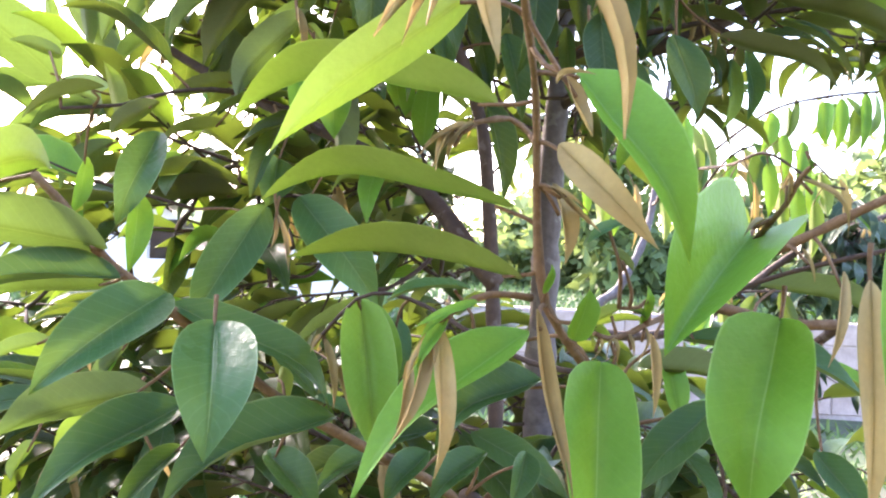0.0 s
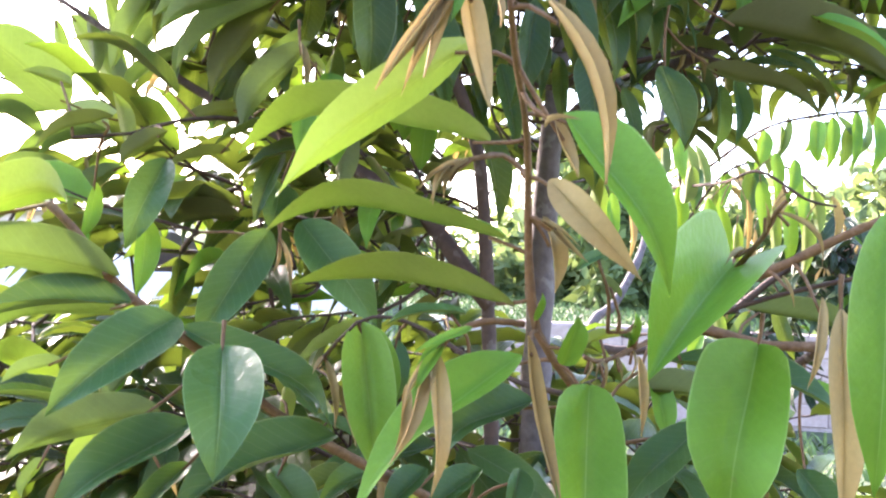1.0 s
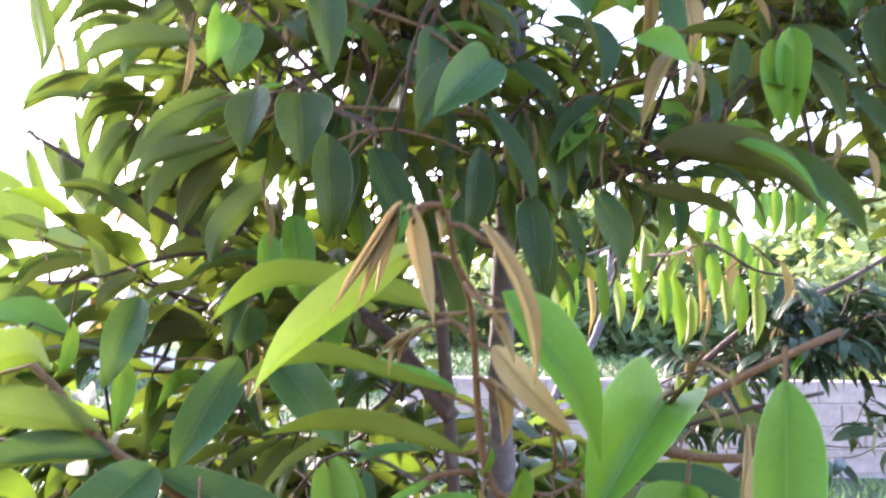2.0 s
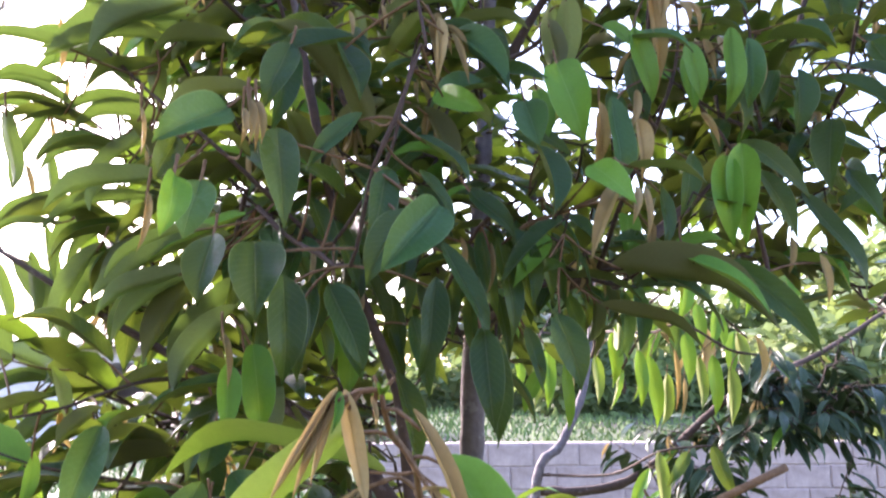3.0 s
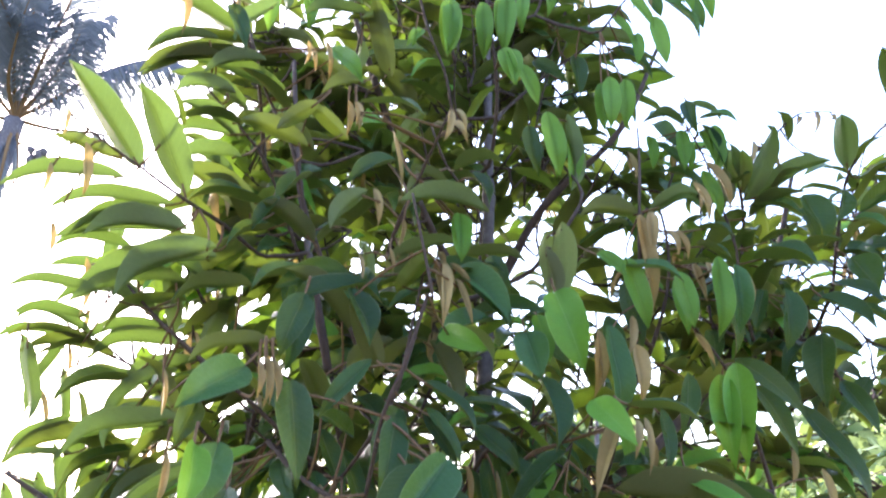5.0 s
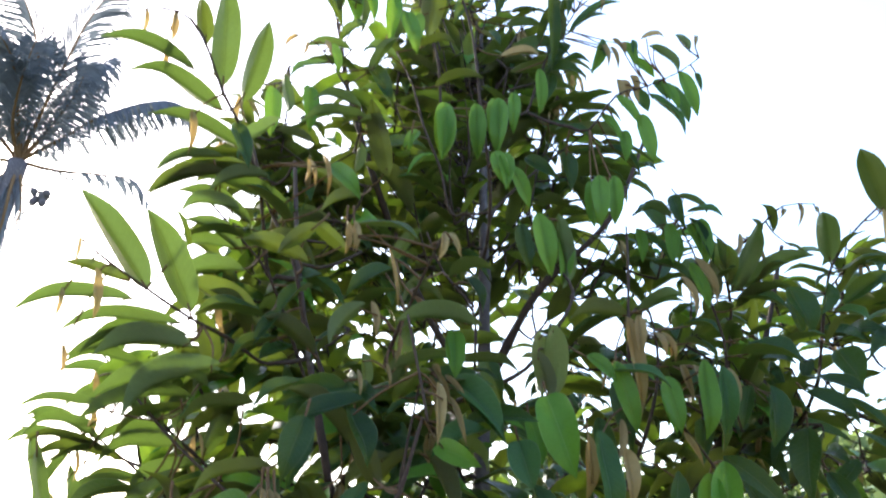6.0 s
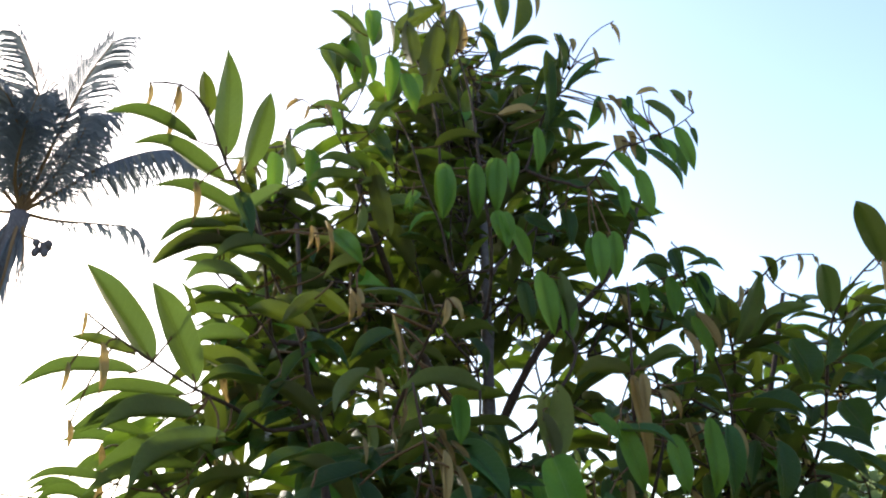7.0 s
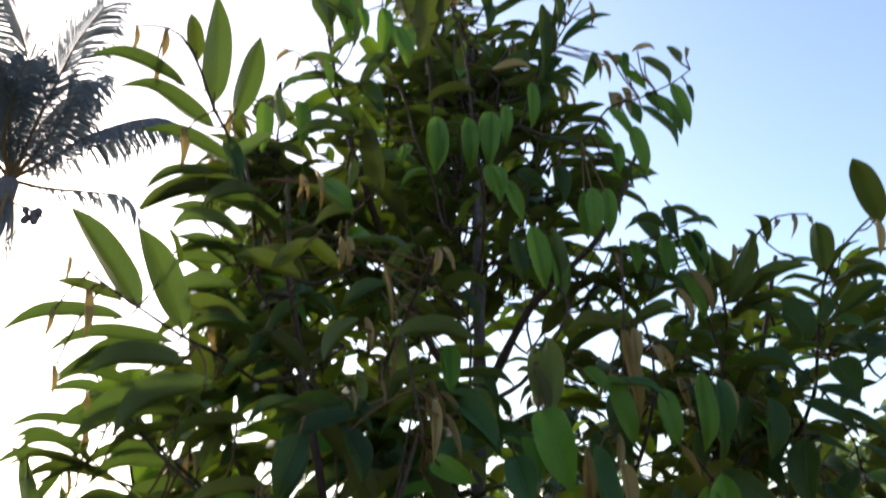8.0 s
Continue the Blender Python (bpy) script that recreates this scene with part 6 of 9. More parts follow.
leaf(right_tree_sprig, (0.236, 0.974, 1.909), (0.255, 0.970, 1.816), (-0.072, -0.997, 0.024), 0.029, 0.05, 0.4, fresh)
leaf(right_tree_sprig, (0.299, 0.962, 1.885), (0.307, 0.950, 1.811), (-0.128, -0.981, 0.143), 0.026, 0.05, 0.3, fresh)
leaf(right_tree_sprig, (0.355, 0.973, 1.908), (0.345, 0.974, 1.806), (0.062, -0.998, -0.011), 0.025, 0.05, 0.47, fresh)
leaf(right_tree_sprig, (0.384, 0.997, 1.904), (0.378, 0.992, 1.814), (0.039, -0.998, 0.050), 0.030, 0.05, 0.7, mid)
leaf(right_tree_sprig, (0.273, 1.027, 1.987), (0.184, 0.980, 1.971), (-0.290, 0.224, 0.930), 0.032, 0.08, 0.44, mature)
leaf(right_tree_sprig, (0.290, 1.024, 1.994), (0.337, 0.969, 1.993), (0.179, 0.139, 0.974), 0.022, 0.08, 0.46, mid)
leaf(right_tree_sprig, (0.308, 1.016, 1.911), (0.358, 0.978, 1.897), (0.209, -0.076, 0.975), 0.015, 0.05, 0.31, mature)

right_tree_top = twig(tree, [(0.468, 1.212, 1.935), (0.476, 1.178, 2.038), (0.476, 1.168, 2.112), (0.533, 1.165, 2.168), (0.585, 1.167, 2.213), (0.638, 1.166, 2.215)], .0036, .0012)
leaf(right_tree_top, (0.477, 1.167, 2.063), (0.503, 1.086, 2.149), (0.705, 0.611, 0.360), 0.035, 0.03, 0.4, mid)
leaf(right_tree_top, (0.486, 1.167, 2.063), (0.590, 1.107, 2.100), (-0.045, 0.471, 0.881), 0.035, 0.06, 0.31, mid)
leaf(right_tree_top, (0.473, 1.163, 2.072), (0.446, 1.115, 2.134), (0.641, 0.446, 0.625), 0.024, 0.06, 0.38, mid)
leaf(right_tree_top, (0.439, 1.156, 2.189), (0.433, 1.150, 2.103), (0.049, -0.996, 0.068), 0.025, 0.06, 0.35, fresh)
leaf(right_tree_top, (0.416, 1.167, 2.114), (0.433, 1.158, 2.034), (-0.043, -0.994, 0.104), 0.020, 0.06, 0.46, fresh)
leaf(right_tree_top, (0.397, 1.182, 2.181), (0.397, 1.167, 2.115), (0.023, -0.974, 0.224), 0.021, 0.06, 0.38, fresh)
leaf(right_tree_top, (0.542, 1.165, 2.168), (0.517, 1.139, 2.179), (0.512, -0.144, 0.847), 0.013, 0.06, 0.34, mature)
leaf(right_tree_top, (0.397, 1.195, 2.228), (0.326, 1.155, 2.194), (-0.499, 0.173, 0.849), 0.027, 0.06, 0.41, mature)
leaf(right_tree_top, (0.417, 1.187, 2.245), (0.449, 1.153, 2.198), (0.654, -0.330, 0.680), 0.021, 0.06, 0.53, mid)
leaf(right_tree_top, (0.504, 1.166, 2.165), (0.486, 1.168, 2.112), (0.100, -0.993, -0.061), 0.011, 0.06, 0.5, fl)
leaf(right_tree_top, (0.585, 1.169, 2.209), (0.570, 1.158, 2.184), (0.303, -0.925, 0.228), 0.009, 0.06, 0.5, fl)
leaf(right_tree_top, (0.638, 1.168, 2.211), (0.638, 1.157, 2.186), (-0.210, -0.896, 0.392), 0.008, 0.06, 0.5, fl)
leaf(right_tree_top, (0.614, 1.166, 2.216), (0.601, 1.164, 2.170), (0.027, -0.999, 0.029), 0.013, 0.06, 0.5, fl)
leaf(right_tree_top, (0.569, 1.184, 2.174), (0.539, 1.148, 2.207), (0.783, -0.082, 0.617), 0.019, 0.06, 0.46, mature)
leaf(right_tree_top, (0.588, 1.192, 2.156), (0.616, 1.181, 2.130), (0.559, -0.316, 0.767), 0.012, 0.06, 0.3, mature)

far_right_sprig = twig(tree, [(0.614, 1.213, 1.929), (0.623, 1.170, 2.029), (0.635, 1.141, 2.096), (0.674, 1.129, 2.148), (0.730, 1.108, 2.197), (0.798, 1.087, 2.245)], .0036, .0012)
leaf(far_right_sprig, (0.628, 1.130, 2.097), (0.597, 1.062, 2.154), (0.434, 0.454, 0.778), 0.037, 0.05, 0.45, mid)
leaf(far_right_sprig, (0.625, 1.142, 2.068), (0.591, 1.124, 2.009), (0.158, -0.967, 0.200), 0.027, 0.05, 0.45, mature)
leaf(far_right_sprig, (0.644, 1.147, 2.107), (0.672, 1.092, 2.134), (0.100, 0.474, 0.875), 0.023, 0.06, 0.23, mature)
leaf(far_right_sprig, (0.642, 1.173, 2.048), (0.704, 1.089, 2.089), (-0.817, -0.411, 0.406), 0.032, 0.1, 0.36, mature)
leaf(far_right_sprig, (0.653, 1.154, 2.090), (0.704, 1.094, 2.077), (-0.327, -0.454, 0.829), 0.023, 0.1, 0.31, mature)
leaf(far_right_sprig, (0.619, 1.146, 1.959), (0.640, 1.128, 1.898), (-0.226, -0.955, 0.194), 0.048, 0.05, 0.44, mature)
leaf(far_right_sprig, (0.636, 1.151, 2.023), (0.669, 1.127, 2.002), (-0.048, -0.712, 0.700), 0.037, 0.05, 0.29, mid)
leaf(far_right_sprig, (0.568, 1.172, 2.051), (0.576, 1.158, 1.982), (-0.124, -0.976, 0.181), 0.024, 0.05, 0.27, mature)
leaf(far_right_sprig, (0.695, 1.062, 2.151), (0.645, 1.005, 2.232), (0.390, 0.625, 0.676), 0.042, 0.05, 0.35, mature)
leaf(far_right_sprig, (0.690, 1.059, 2.158), (0.684, 1.065, 2.095), (-0.131, -0.989, -0.073), 0.021, 0.05, 0.3, fl)
leaf(far_right_sprig, (0.500, 1.122, 1.890), (0.481, 1.097, 1.823), (-0.020, -0.936, 0.351), 0.028, 0.05, 0.49, mature)
leaf(far_right_sprig, (0.495, 1.151, 1.948), (0.535, 1.105, 1.928), (-0.224, -0.548, 0.806), 0.020, 0.08, 0.23, mature)
leaf(far_right_sprig, (0.568, 1.112, 1.911), (0.617, 1.076, 1.869), (0.081, -0.698, 0.711), 0.031, 0.08, 0.23, mature)

upper_left_limb_twig = twig(tree, [(-0.102, 0.912, 1.781), (-0.137, 0.908, 1.863), (-0.169, 0.904, 1.949), (-0.189, 0.898, 2.038), (-0.231, 0.914, 2.128), (-0.257, 0.906, 2.224)], .0040, .0016)
leaf(upper_left_limb_twig, (-0.249, 0.904, 2.090), (-0.332, 0.854, 2.117), (0.161, 0.254, 0.954), 0.031, 0.08, 0.49, mid)
leaf(upper_left_limb_twig, (-0.255, 0.896, 2.046), (-0.317, 0.846, 2.073), (0.184, 0.288, 0.940), 0.026, 0.08, 0.57, mid)
leaf(upper_left_limb_twig, (-0.163, 0.862, 2.019), (-0.233, 0.817, 2.032), (0.038, 0.206, 0.978), 0.026, 0.08, 0.45, mature)
leaf(upper_left_limb_twig, (-0.201, 0.916, 2.120), (-0.358, 0.853, 2.123), (0.004, 0.028, 1.000), 0.044, 0.1, 0.43, mid)
leaf(upper_left_limb_twig, (-0.097, 0.885, 2.120), (-0.144, 0.844, 2.081), (-0.715, 0.159, 0.681), 0.025, 0.08, 0.46, mature)
leaf(upper_left_limb_twig, (-0.091, 0.877, 1.968), (-0.130, 0.852, 1.912), (-0.816, 0.439, 0.375), 0.025, 0.08, 0.43, mid)
leaf(upper_left_limb_twig, (-0.287, 0.920, 1.893), (-0.301, 0.879, 1.962), (-0.040, 0.862, 0.506), 0.028, 0.05, 0.22, mature)
leaf(upper_left_limb_twig, (-0.309, 0.868, 1.929), (-0.419, 0.834, 1.902), (-0.270, 0.114, 0.956), 0.033, 0.1, 0.56, mid)
leaf(upper_left_limb_twig, (-0.364, 0.878, 1.895), (-0.445, 0.848, 1.889), (-0.119, 0.121, 0.985), 0.025, 0.1, 0.36, mid)
leaf(upper_left_limb_twig, (-0.297, 0.869, 1.853), (-0.412, 0.836, 1.823), (-0.305, 0.229, 0.924), 0.035, 0.1, 0.39, mid)
leaf(upper_left_limb_twig, (-0.087, 0.832, 1.839), (-0.168, 0.802, 1.797), (0.001, -0.821, 0.571), 0.030, 0.06, 0.45, mature)
leaf(upper_left_limb_twig, (-0.066, 0.882, 1.881), (0.026, 0.851, 1.882), (0.039, 0.149, 0.988), 0.028, 0.08, 0.43, mid)
leaf(upper_left_limb_twig, (-0.173, 0.752, 1.756), (-0.240, 0.718, 1.730), (-0.437, 0.182, 0.881), 0.025, 0.08, 0.54, mature)
leaf(upper_left_limb_twig, (-0.145, 0.779, 1.812), (-0.164, 0.757, 1.742), (0.092, -0.920, 0.382), 0.033, 0.06, 0.25, mature)
leaf(upper_left_limb_twig, (-0.156, 0.895, 1.909), (-0.212, 0.862, 1.947), (0.113, 0.672, 0.731), 0.025, 0.06, 0.46, mature)
leaf(upper_left_limb_twig, (-0.119, 0.906, 2.049), (-0.154, 0.849, 2.065), (-0.060, 0.302, 0.951), 0.021, 0.06, 0.25, mature)
leaf(upper_left_limb_twig, (-0.060, 0.865, 2.012), (-0.019, 0.834, 2.047), (-0.284, 0.523, 0.804), 0.018, 0.06, 0.24, mid)
leaf(upper_left_limb_twig, (-0.033, 0.870, 1.992), (0.007, 0.860, 1.957), (0.654, -0.008, 0.756), 0.016, 0.06, 0.45, mature)
leaf(upper_left_limb_twig, (-0.059, 0.839, 2.028), (-0.049, 0.852, 1.947), (0.356, -0.928, -0.111), 0.008, 0.03, 0.5, fl)
leaf(upper_left_limb_twig, (-0.062, 0.850, 1.884), (-0.059, 0.849, 1.853), (0.358, -0.930, 0.079), 0.006, 0.03, 0.5, fl)
leaf(upper_left_limb_twig, (-0.097, 0.852, 1.878), (-0.094, 0.851, 1.844), (0.398, -0.916, 0.056), 0.007, 0.03, 0.5, fl)
leaf(upper_left_limb_twig, (-0.046, 0.841, 1.915), (-0.052, 0.841, 1.880), (0.446, -0.892, -0.073), 0.007, 0.03, 0.5, fl)
leaf(upper_left_limb_twig, (-0.196, 0.879, 1.962), (-0.226, 0.872, 1.916), (-0.023, -0.984, 0.174), 0.019, 0.06, 0.3, mature)
leaf(upper_left_limb_twig, (-0.218, 0.897, 2.077), (-0.158, 0.882, 2.022), (0.681, 0.065, 0.729), 0.024, 0.06, 0.46, mature)
leaf(upper_left_limb_twig, (-0.198, 0.847, 1.717), (-0.223, 0.820, 1.736), (0.017, 0.582, 0.813), 0.014, 0.06, 0.47, mature)
leaf(upper_left_limb_twig, (-0.058, 0.850, 1.778), (-0.106, 0.840, 1.739), (-0.618, 0.442, 0.650), 0.021, 0.06, 0.51, mature)
leaf(upper_left_limb_twig, (-0.022, 0.851, 1.703), (0.013, 0.848, 1.642), (0.707, -0.557, 0.436), 0.022, 0.06, 0.2, mature)
leaf(upper_left_limb_twig, (-0.140, 0.860, 1.743), (-0.168, 0.854, 1.693), (-0.731, 0.594, 0.336), 0.018, 0.06, 0.29, mature)

left_hanging_twig = twig(tree, [(-0.415, 1.084, 1.794), (-0.489, 1.107, 1.824), (-0.562, 1.119, 1.853), (-0.610, 1.117, 1.861), (-0.675, 1.114, 1.870)], .0024, .0014)
leaf(left_hanging_twig, (-0.604, 1.119, 1.853), (-0.594, 1.130, 1.744), (0.068, 0.992, 0.108), 0.022, 0.04, 0.36, mid)
leaf(left_hanging_twig, (-0.582, 1.174, 1.666), (-0.574, 1.181, 1.571), (0.084, 0.993, 0.081), 0.021, 0.04, 0.35, mid)
leaf(left_hanging_twig, (-0.569, 1.183, 1.707), (-0.556, 1.199, 1.580), (0.096, 0.986, 0.138), 0.021, 0.04, 0.41, mid)
leaf(left_hanging_twig, (-0.555, 1.152, 1.810), (-0.549, 1.163, 1.705), (0.104, 0.990, 0.100), 0.019, 0.04, 0.35, mid)
leaf(left_hanging_twig, (-0.531, 1.162, 1.778), (-0.524, 1.170, 1.681), (0.123, 0.989, 0.087), 0.021, 0.04, 0.22, mature)
leaf(left_hanging_twig, (-0.640, 1.198, 1.653), (-0.627, 1.206, 1.558), (0.056, 0.995, 0.082), 0.021, 0.04, 0.27, mid)
leaf(left_hanging_twig, (-0.487, 1.052, 1.727), (-0.556, 1.027, 1.671), (-0.658, 0.144, 0.739), 0.017, 0.08, 0.55, mid)
leaf(left_hanging_twig, (-0.267, 0.880, 1.602), (-0.350, 0.853, 1.553), (-0.557, 0.474, 0.682), 0.024, 0.08, 0.41, mid)
leaf(left_hanging_twig, (-0.313, 0.925, 1.628), (-0.347, 0.901, 1.603), (-0.710, 0.375, 0.596), 0.014, 0.08, 0.53, mid)
leaf(left_hanging_twig, (-0.515, 1.064, 1.862), (-0.567, 1.014, 1.857), (-0.247, 0.154, 0.957), 0.019, 0.1, 0.6, mid)
leaf(left_hanging_twig, (-0.531, 1.071, 1.840), (-0.590, 1.023, 1.825), (-0.351, 0.143, 0.926), 0.017, 0.1, 0.49, mid)
leaf(left_hanging_twig, (-0.470, 1.012, 1.863), (-0.477, 1.022, 1.827), (0.667, -0.673, -0.318), 0.009, 0.03, 0.5, fl)
leaf(left_hanging_twig, (-0.306, 0.845, 1.724), (-0.308, 0.851, 1.703), (0.616, -0.742, -0.263), 0.006, 0.03, 0.5, fl)

crown_right_twig = twig(tree, [(0.099, 1.149, 2.212), (0.153, 1.176, 2.274), (0.232, 1.199, 2.347), (0.274, 1.187, 2.373)], .0036, .0014)
leaf(crown_right_twig, (0.245, 1.171, 2.412), (0.319, 1.145, 2.369), (0.440, -0.192, 0.877), 0.026, 0.06, 0.5, mature)
leaf(crown_right_twig, (0.233, 1.187, 2.375), (0.330, 1.158, 2.339), (0.303, -0.160, 0.939), 0.030, 0.06, 0.48, mature)
leaf(crown_right_twig, (0.239, 1.185, 2.328), (0.340, 1.158, 2.287), (0.343, -0.134, 0.930), 0.032, 0.06, 0.39, mature)
leaf(crown_right_twig, (0.214, 1.182, 2.284), (0.323, 1.155, 2.244), (0.019, -0.809, 0.588), 0.033, 0.06, 0.47, mature)
leaf(crown_right_twig, (0.293, 1.195, 2.354), (0.375, 1.173, 2.303), (0.103, -0.837, 0.537), 0.028, 0.06, 0.34, mature)
leaf(crown_right_twig, (0.193, 1.186, 2.376), (0.271, 1.157, 2.341), (0.413, 0.002, 0.911), 0.025, 0.06, 0.57, mature)
leaf(crown_right_twig, (0.141, 1.188, 2.498), (0.228, 1.144, 2.473), (0.239, -0.081, 0.968), 0.028, 0.06, 0.39, mature)
leaf(crown_right_twig, (0.142, 1.172, 2.536), (0.239, 1.134, 2.496), (-0.120, -0.857, 0.502), 0.031, 0.06, 0.46, mature)
leaf(crown_right_twig, (0.129, 1.180, 2.644), (0.220, 1.127, 2.639), (-0.447, -0.809, 0.382), 0.030, 0.06, 0.44, mature)
leaf(crown_right_twig, (0.149, 1.193, 2.613), (0.208, 1.148, 2.592), (-0.426, -0.776, 0.466), 0.022, 0.06, 0.38, mature)
leaf(crown_right_twig, (0.117, 1.135, 2.496), (0.183, 1.100, 2.476), (0.380, 0.205, 0.902), 0.023, 0.06, 0.3, fl)

crown_left_tip = twig(tree, [(-0.118, 1.049, 2.319), (-0.146, 1.050, 2.394), (-0.193, 1.040, 2.467), (-0.238, 1.050, 2.496)], .0022, .0009)
leaf(crown_left_tip, (-0.222, 1.034, 2.481), (-0.245, 1.043, 2.462), (-0.076, -0.943, -0.323), 0.009, 0.05, 0.5, fl)
leaf(crown_left_tip, (-0.164, 1.041, 2.466), (-0.155, 1.043, 2.410), (0.367, -0.930, 0.025), 0.017, 0.05, 0.33, fresh)
leaf(crown_left_tip, (-0.178, 1.039, 2.471), (-0.165, 1.033, 2.433), (0.204, -0.957, 0.206), 0.012, 0.05, 0.3, fl)
leaf(crown_left_tip, (-0.177, 1.052, 2.439), (-0.230, 1.036, 2.401), (-0.087, -0.866, 0.492), 0.021, 0.08, 0.24, mid)
leaf(crown_left_tip, (-0.207, 1.038, 2.472), (-0.217, 1.049, 2.446), (0.488, -0.709, -0.509), 0.009, 0.05, 0.5, fl)
leaf(crown_left_tip, (-0.105, 1.060, 2.420), (-0.059, 1.021, 2.459), (-0.321, 0.457, 0.829), 0.021, 0.08, 0.43, mid)
leaf(crown_left_tip, (-0.109, 1.055, 2.332), (-0.201, 1.004, 2.299), (-0.316, -0.037, 0.948), 0.032, 0.08, 0.41, mid)
leaf(crown_left_tip, (-0.118, 1.047, 2.349), (-0.185, 1.008, 2.340), (-0.102, -0.039, 0.994), 0.023, 0.08, 0.5, mid)
leaf(crown_left_tip, (-0.076, 1.091, 2.246), (-0.098, 1.026, 2.347), (0.259, 0.786, 0.562), 0.034, 0.05, 0.24, mature)

hanging_twig = twig(sapling, [(0.542, 2.907, 1.614), (0.595, 2.405, 1.593), (0.649, 2.252, 1.610), (0.753, 2.210, 1.541), (0.828, 2.212, 1.526)], .006, .003)
leaf(hanging_twig, (0.656, 2.255, 1.587), (0.649, 2.222, 1.449), (0.069, -0.970, 0.232), 0.041, 0.05, 0.22, young)
leaf(hanging_twig, (0.712, 2.212, 1.526), (0.711, 2.211, 1.372), (0.038, -0.999, 0.008), 0.040, 0.05, 0.24, young)
leaf(hanging_twig, (0.756, 2.216, 1.496), (0.755, 2.214, 1.350), (0.753, 0.658, -0.015), 0.035, 0.05, 0.44, young)
leaf(hanging_twig, (0.570, 2.313, 1.527), (0.576, 2.286, 1.338), (0.100, -0.985, 0.144), 0.046, 0.05, 0.25, young)
leaf(hanging_twig, (0.619, 2.318, 1.481), (0.588, 2.285, 1.342), (0.656, 0.686, -0.315), 0.035, 0.05, 0.47, young)
leaf(hanging_twig, (0.688, 2.262, 1.527), (0.682, 2.229, 1.386), (0.728, 0.659, -0.188), 0.032, 0.05, 0.31, young)
leaf(hanging_twig, (0.539, 2.311, 1.543), (0.534, 2.279, 1.391), (0.120, -0.973, 0.200), 0.037, 0.05, 0.37, young)
leaf(hanging_twig, (0.702, 2.296, 1.666), (0.694, 2.261, 1.542), (0.055, -0.962, 0.268), 0.038, 0.05, 0.31, young)
leaf(hanging_twig, (0.753, 2.298, 1.651), (0.725, 2.261, 1.542), (0.107, -0.950, 0.294), 0.034, 0.05, 0.39, young)
leaf(hanging_twig, (0.640, 2.311, 1.543), (0.629, 2.281, 1.376), (0.086, -0.982, 0.170), 0.024, 0.05, 0.3, fl)
leaf(hanging_twig, (0.666, 2.320, 1.466), (0.641, 2.284, 1.353), (0.121, -0.952, 0.282), 0.017, 0.05, 0.3, fl)

far_hanging_twig = twig(sapling, [(0.566, 3.202, 1.670), (0.380, 2.606, 1.602), (0.270, 2.405, 1.593), (0.181, 2.308, 1.566)], .006, .003)
leaf(far_hanging_twig, (0.257, 2.405, 1.593), (0.258, 2.380, 1.394), (0.591, 0.800, -0.102), 0.062, 0.05, 0.23, young)
leaf(far_hanging_twig, (0.302, 2.410, 1.553), (0.296, 2.380, 1.386), (0.227, -0.960, 0.163), 0.041, 0.05, 0.32, young)
leaf(far_hanging_twig, (0.371, 2.513, 1.539), (0.356, 2.435, 1.349), (0.218, -0.910, 0.353), 0.029, 0.05, 0.3, fl)
leaf(far_hanging_twig, (0.550, 2.706, 1.606), (0.540, 2.677, 1.435), (0.156, -0.975, 0.158), 0.050, 0.05, 0.48, young)
leaf(far_hanging_twig, (0.495, 2.715, 1.533), (0.495, 2.683, 1.382), (0.650, 0.743, -0.157), 0.040, 0.05, 0.25, young)
leaf(far_hanging_twig, (0.221, 2.413, 1.529), (0.213, 2.376, 1.426), (0.274, -0.910, 0.311), 0.032, 0.05, 0.4, young)

low_hanging_twig = twig(sapling, [(0.358, 3.069, 1.115), (0.561, 2.864, 1.140), (0.679, 2.651, 1.235), (0.837, 2.649, 1.253)], .006, .003)
leaf(low_hanging_twig, (0.670, 2.651, 1.235), (0.669, 2.624, 1.043), (0.696, 0.710, -0.103), 0.046, 0.05, 0.3, young)
leaf(low_hanging_twig, (0.644, 2.657, 1.183), (0.580, 2.623, 1.052), (-0.439, -0.793, 0.423), 0.043, 0.05, 0.29, young)
leaf(low_hanging_twig, (0.837, 2.649, 1.253), (0.890, 2.617, 1.103), (0.021, -0.976, 0.217), 0.047, 0.05, 0.21, mature)
leaf(low_hanging_twig, (0.767, 2.651, 1.235), (0.683, 2.612, 1.137), (-0.308, -0.765, 0.565), 0.039, 0.05, 0.21, mature)

shaded_twig = twig(tree, [(-0.008, 1.052, 1.563), (0.020, 1.013, 1.622), (0.047, 0.986, 1.666), (0.081, 0.983, 1.693), (0.124, 1.001, 1.703)], .0034, .0018)
leaf(shaded_twig, (0.030, 0.989, 1.646), (0.046, 0.981, 1.558), (0.270, -0.954, 0.132), 0.022, 0.05, 0.4, mature)
leaf(shaded_twig, (0.047, 0.987, 1.660), (0.066, 0.981, 1.558), (-0.416, -0.909, -0.022), 0.023, 0.05, 0.4, mature)
leaf(shaded_twig, (0.062, 1.006, 1.670), (0.091, 1.001, 1.559), (0.226, -0.969, 0.100), 0.025, 0.05, 0.4, mature)
leaf(shaded_twig, (0.076, 1.005, 1.676), (0.098, 0.996, 1.599), (0.347, -0.914, 0.209), 0.019, 0.05, 0.4, mature)
leaf(shaded_twig, (0.088, 1.024, 1.687), (0.114, 1.001, 1.559), (0.183, -0.961, 0.207), 0.026, 0.05, 0.4, mature)
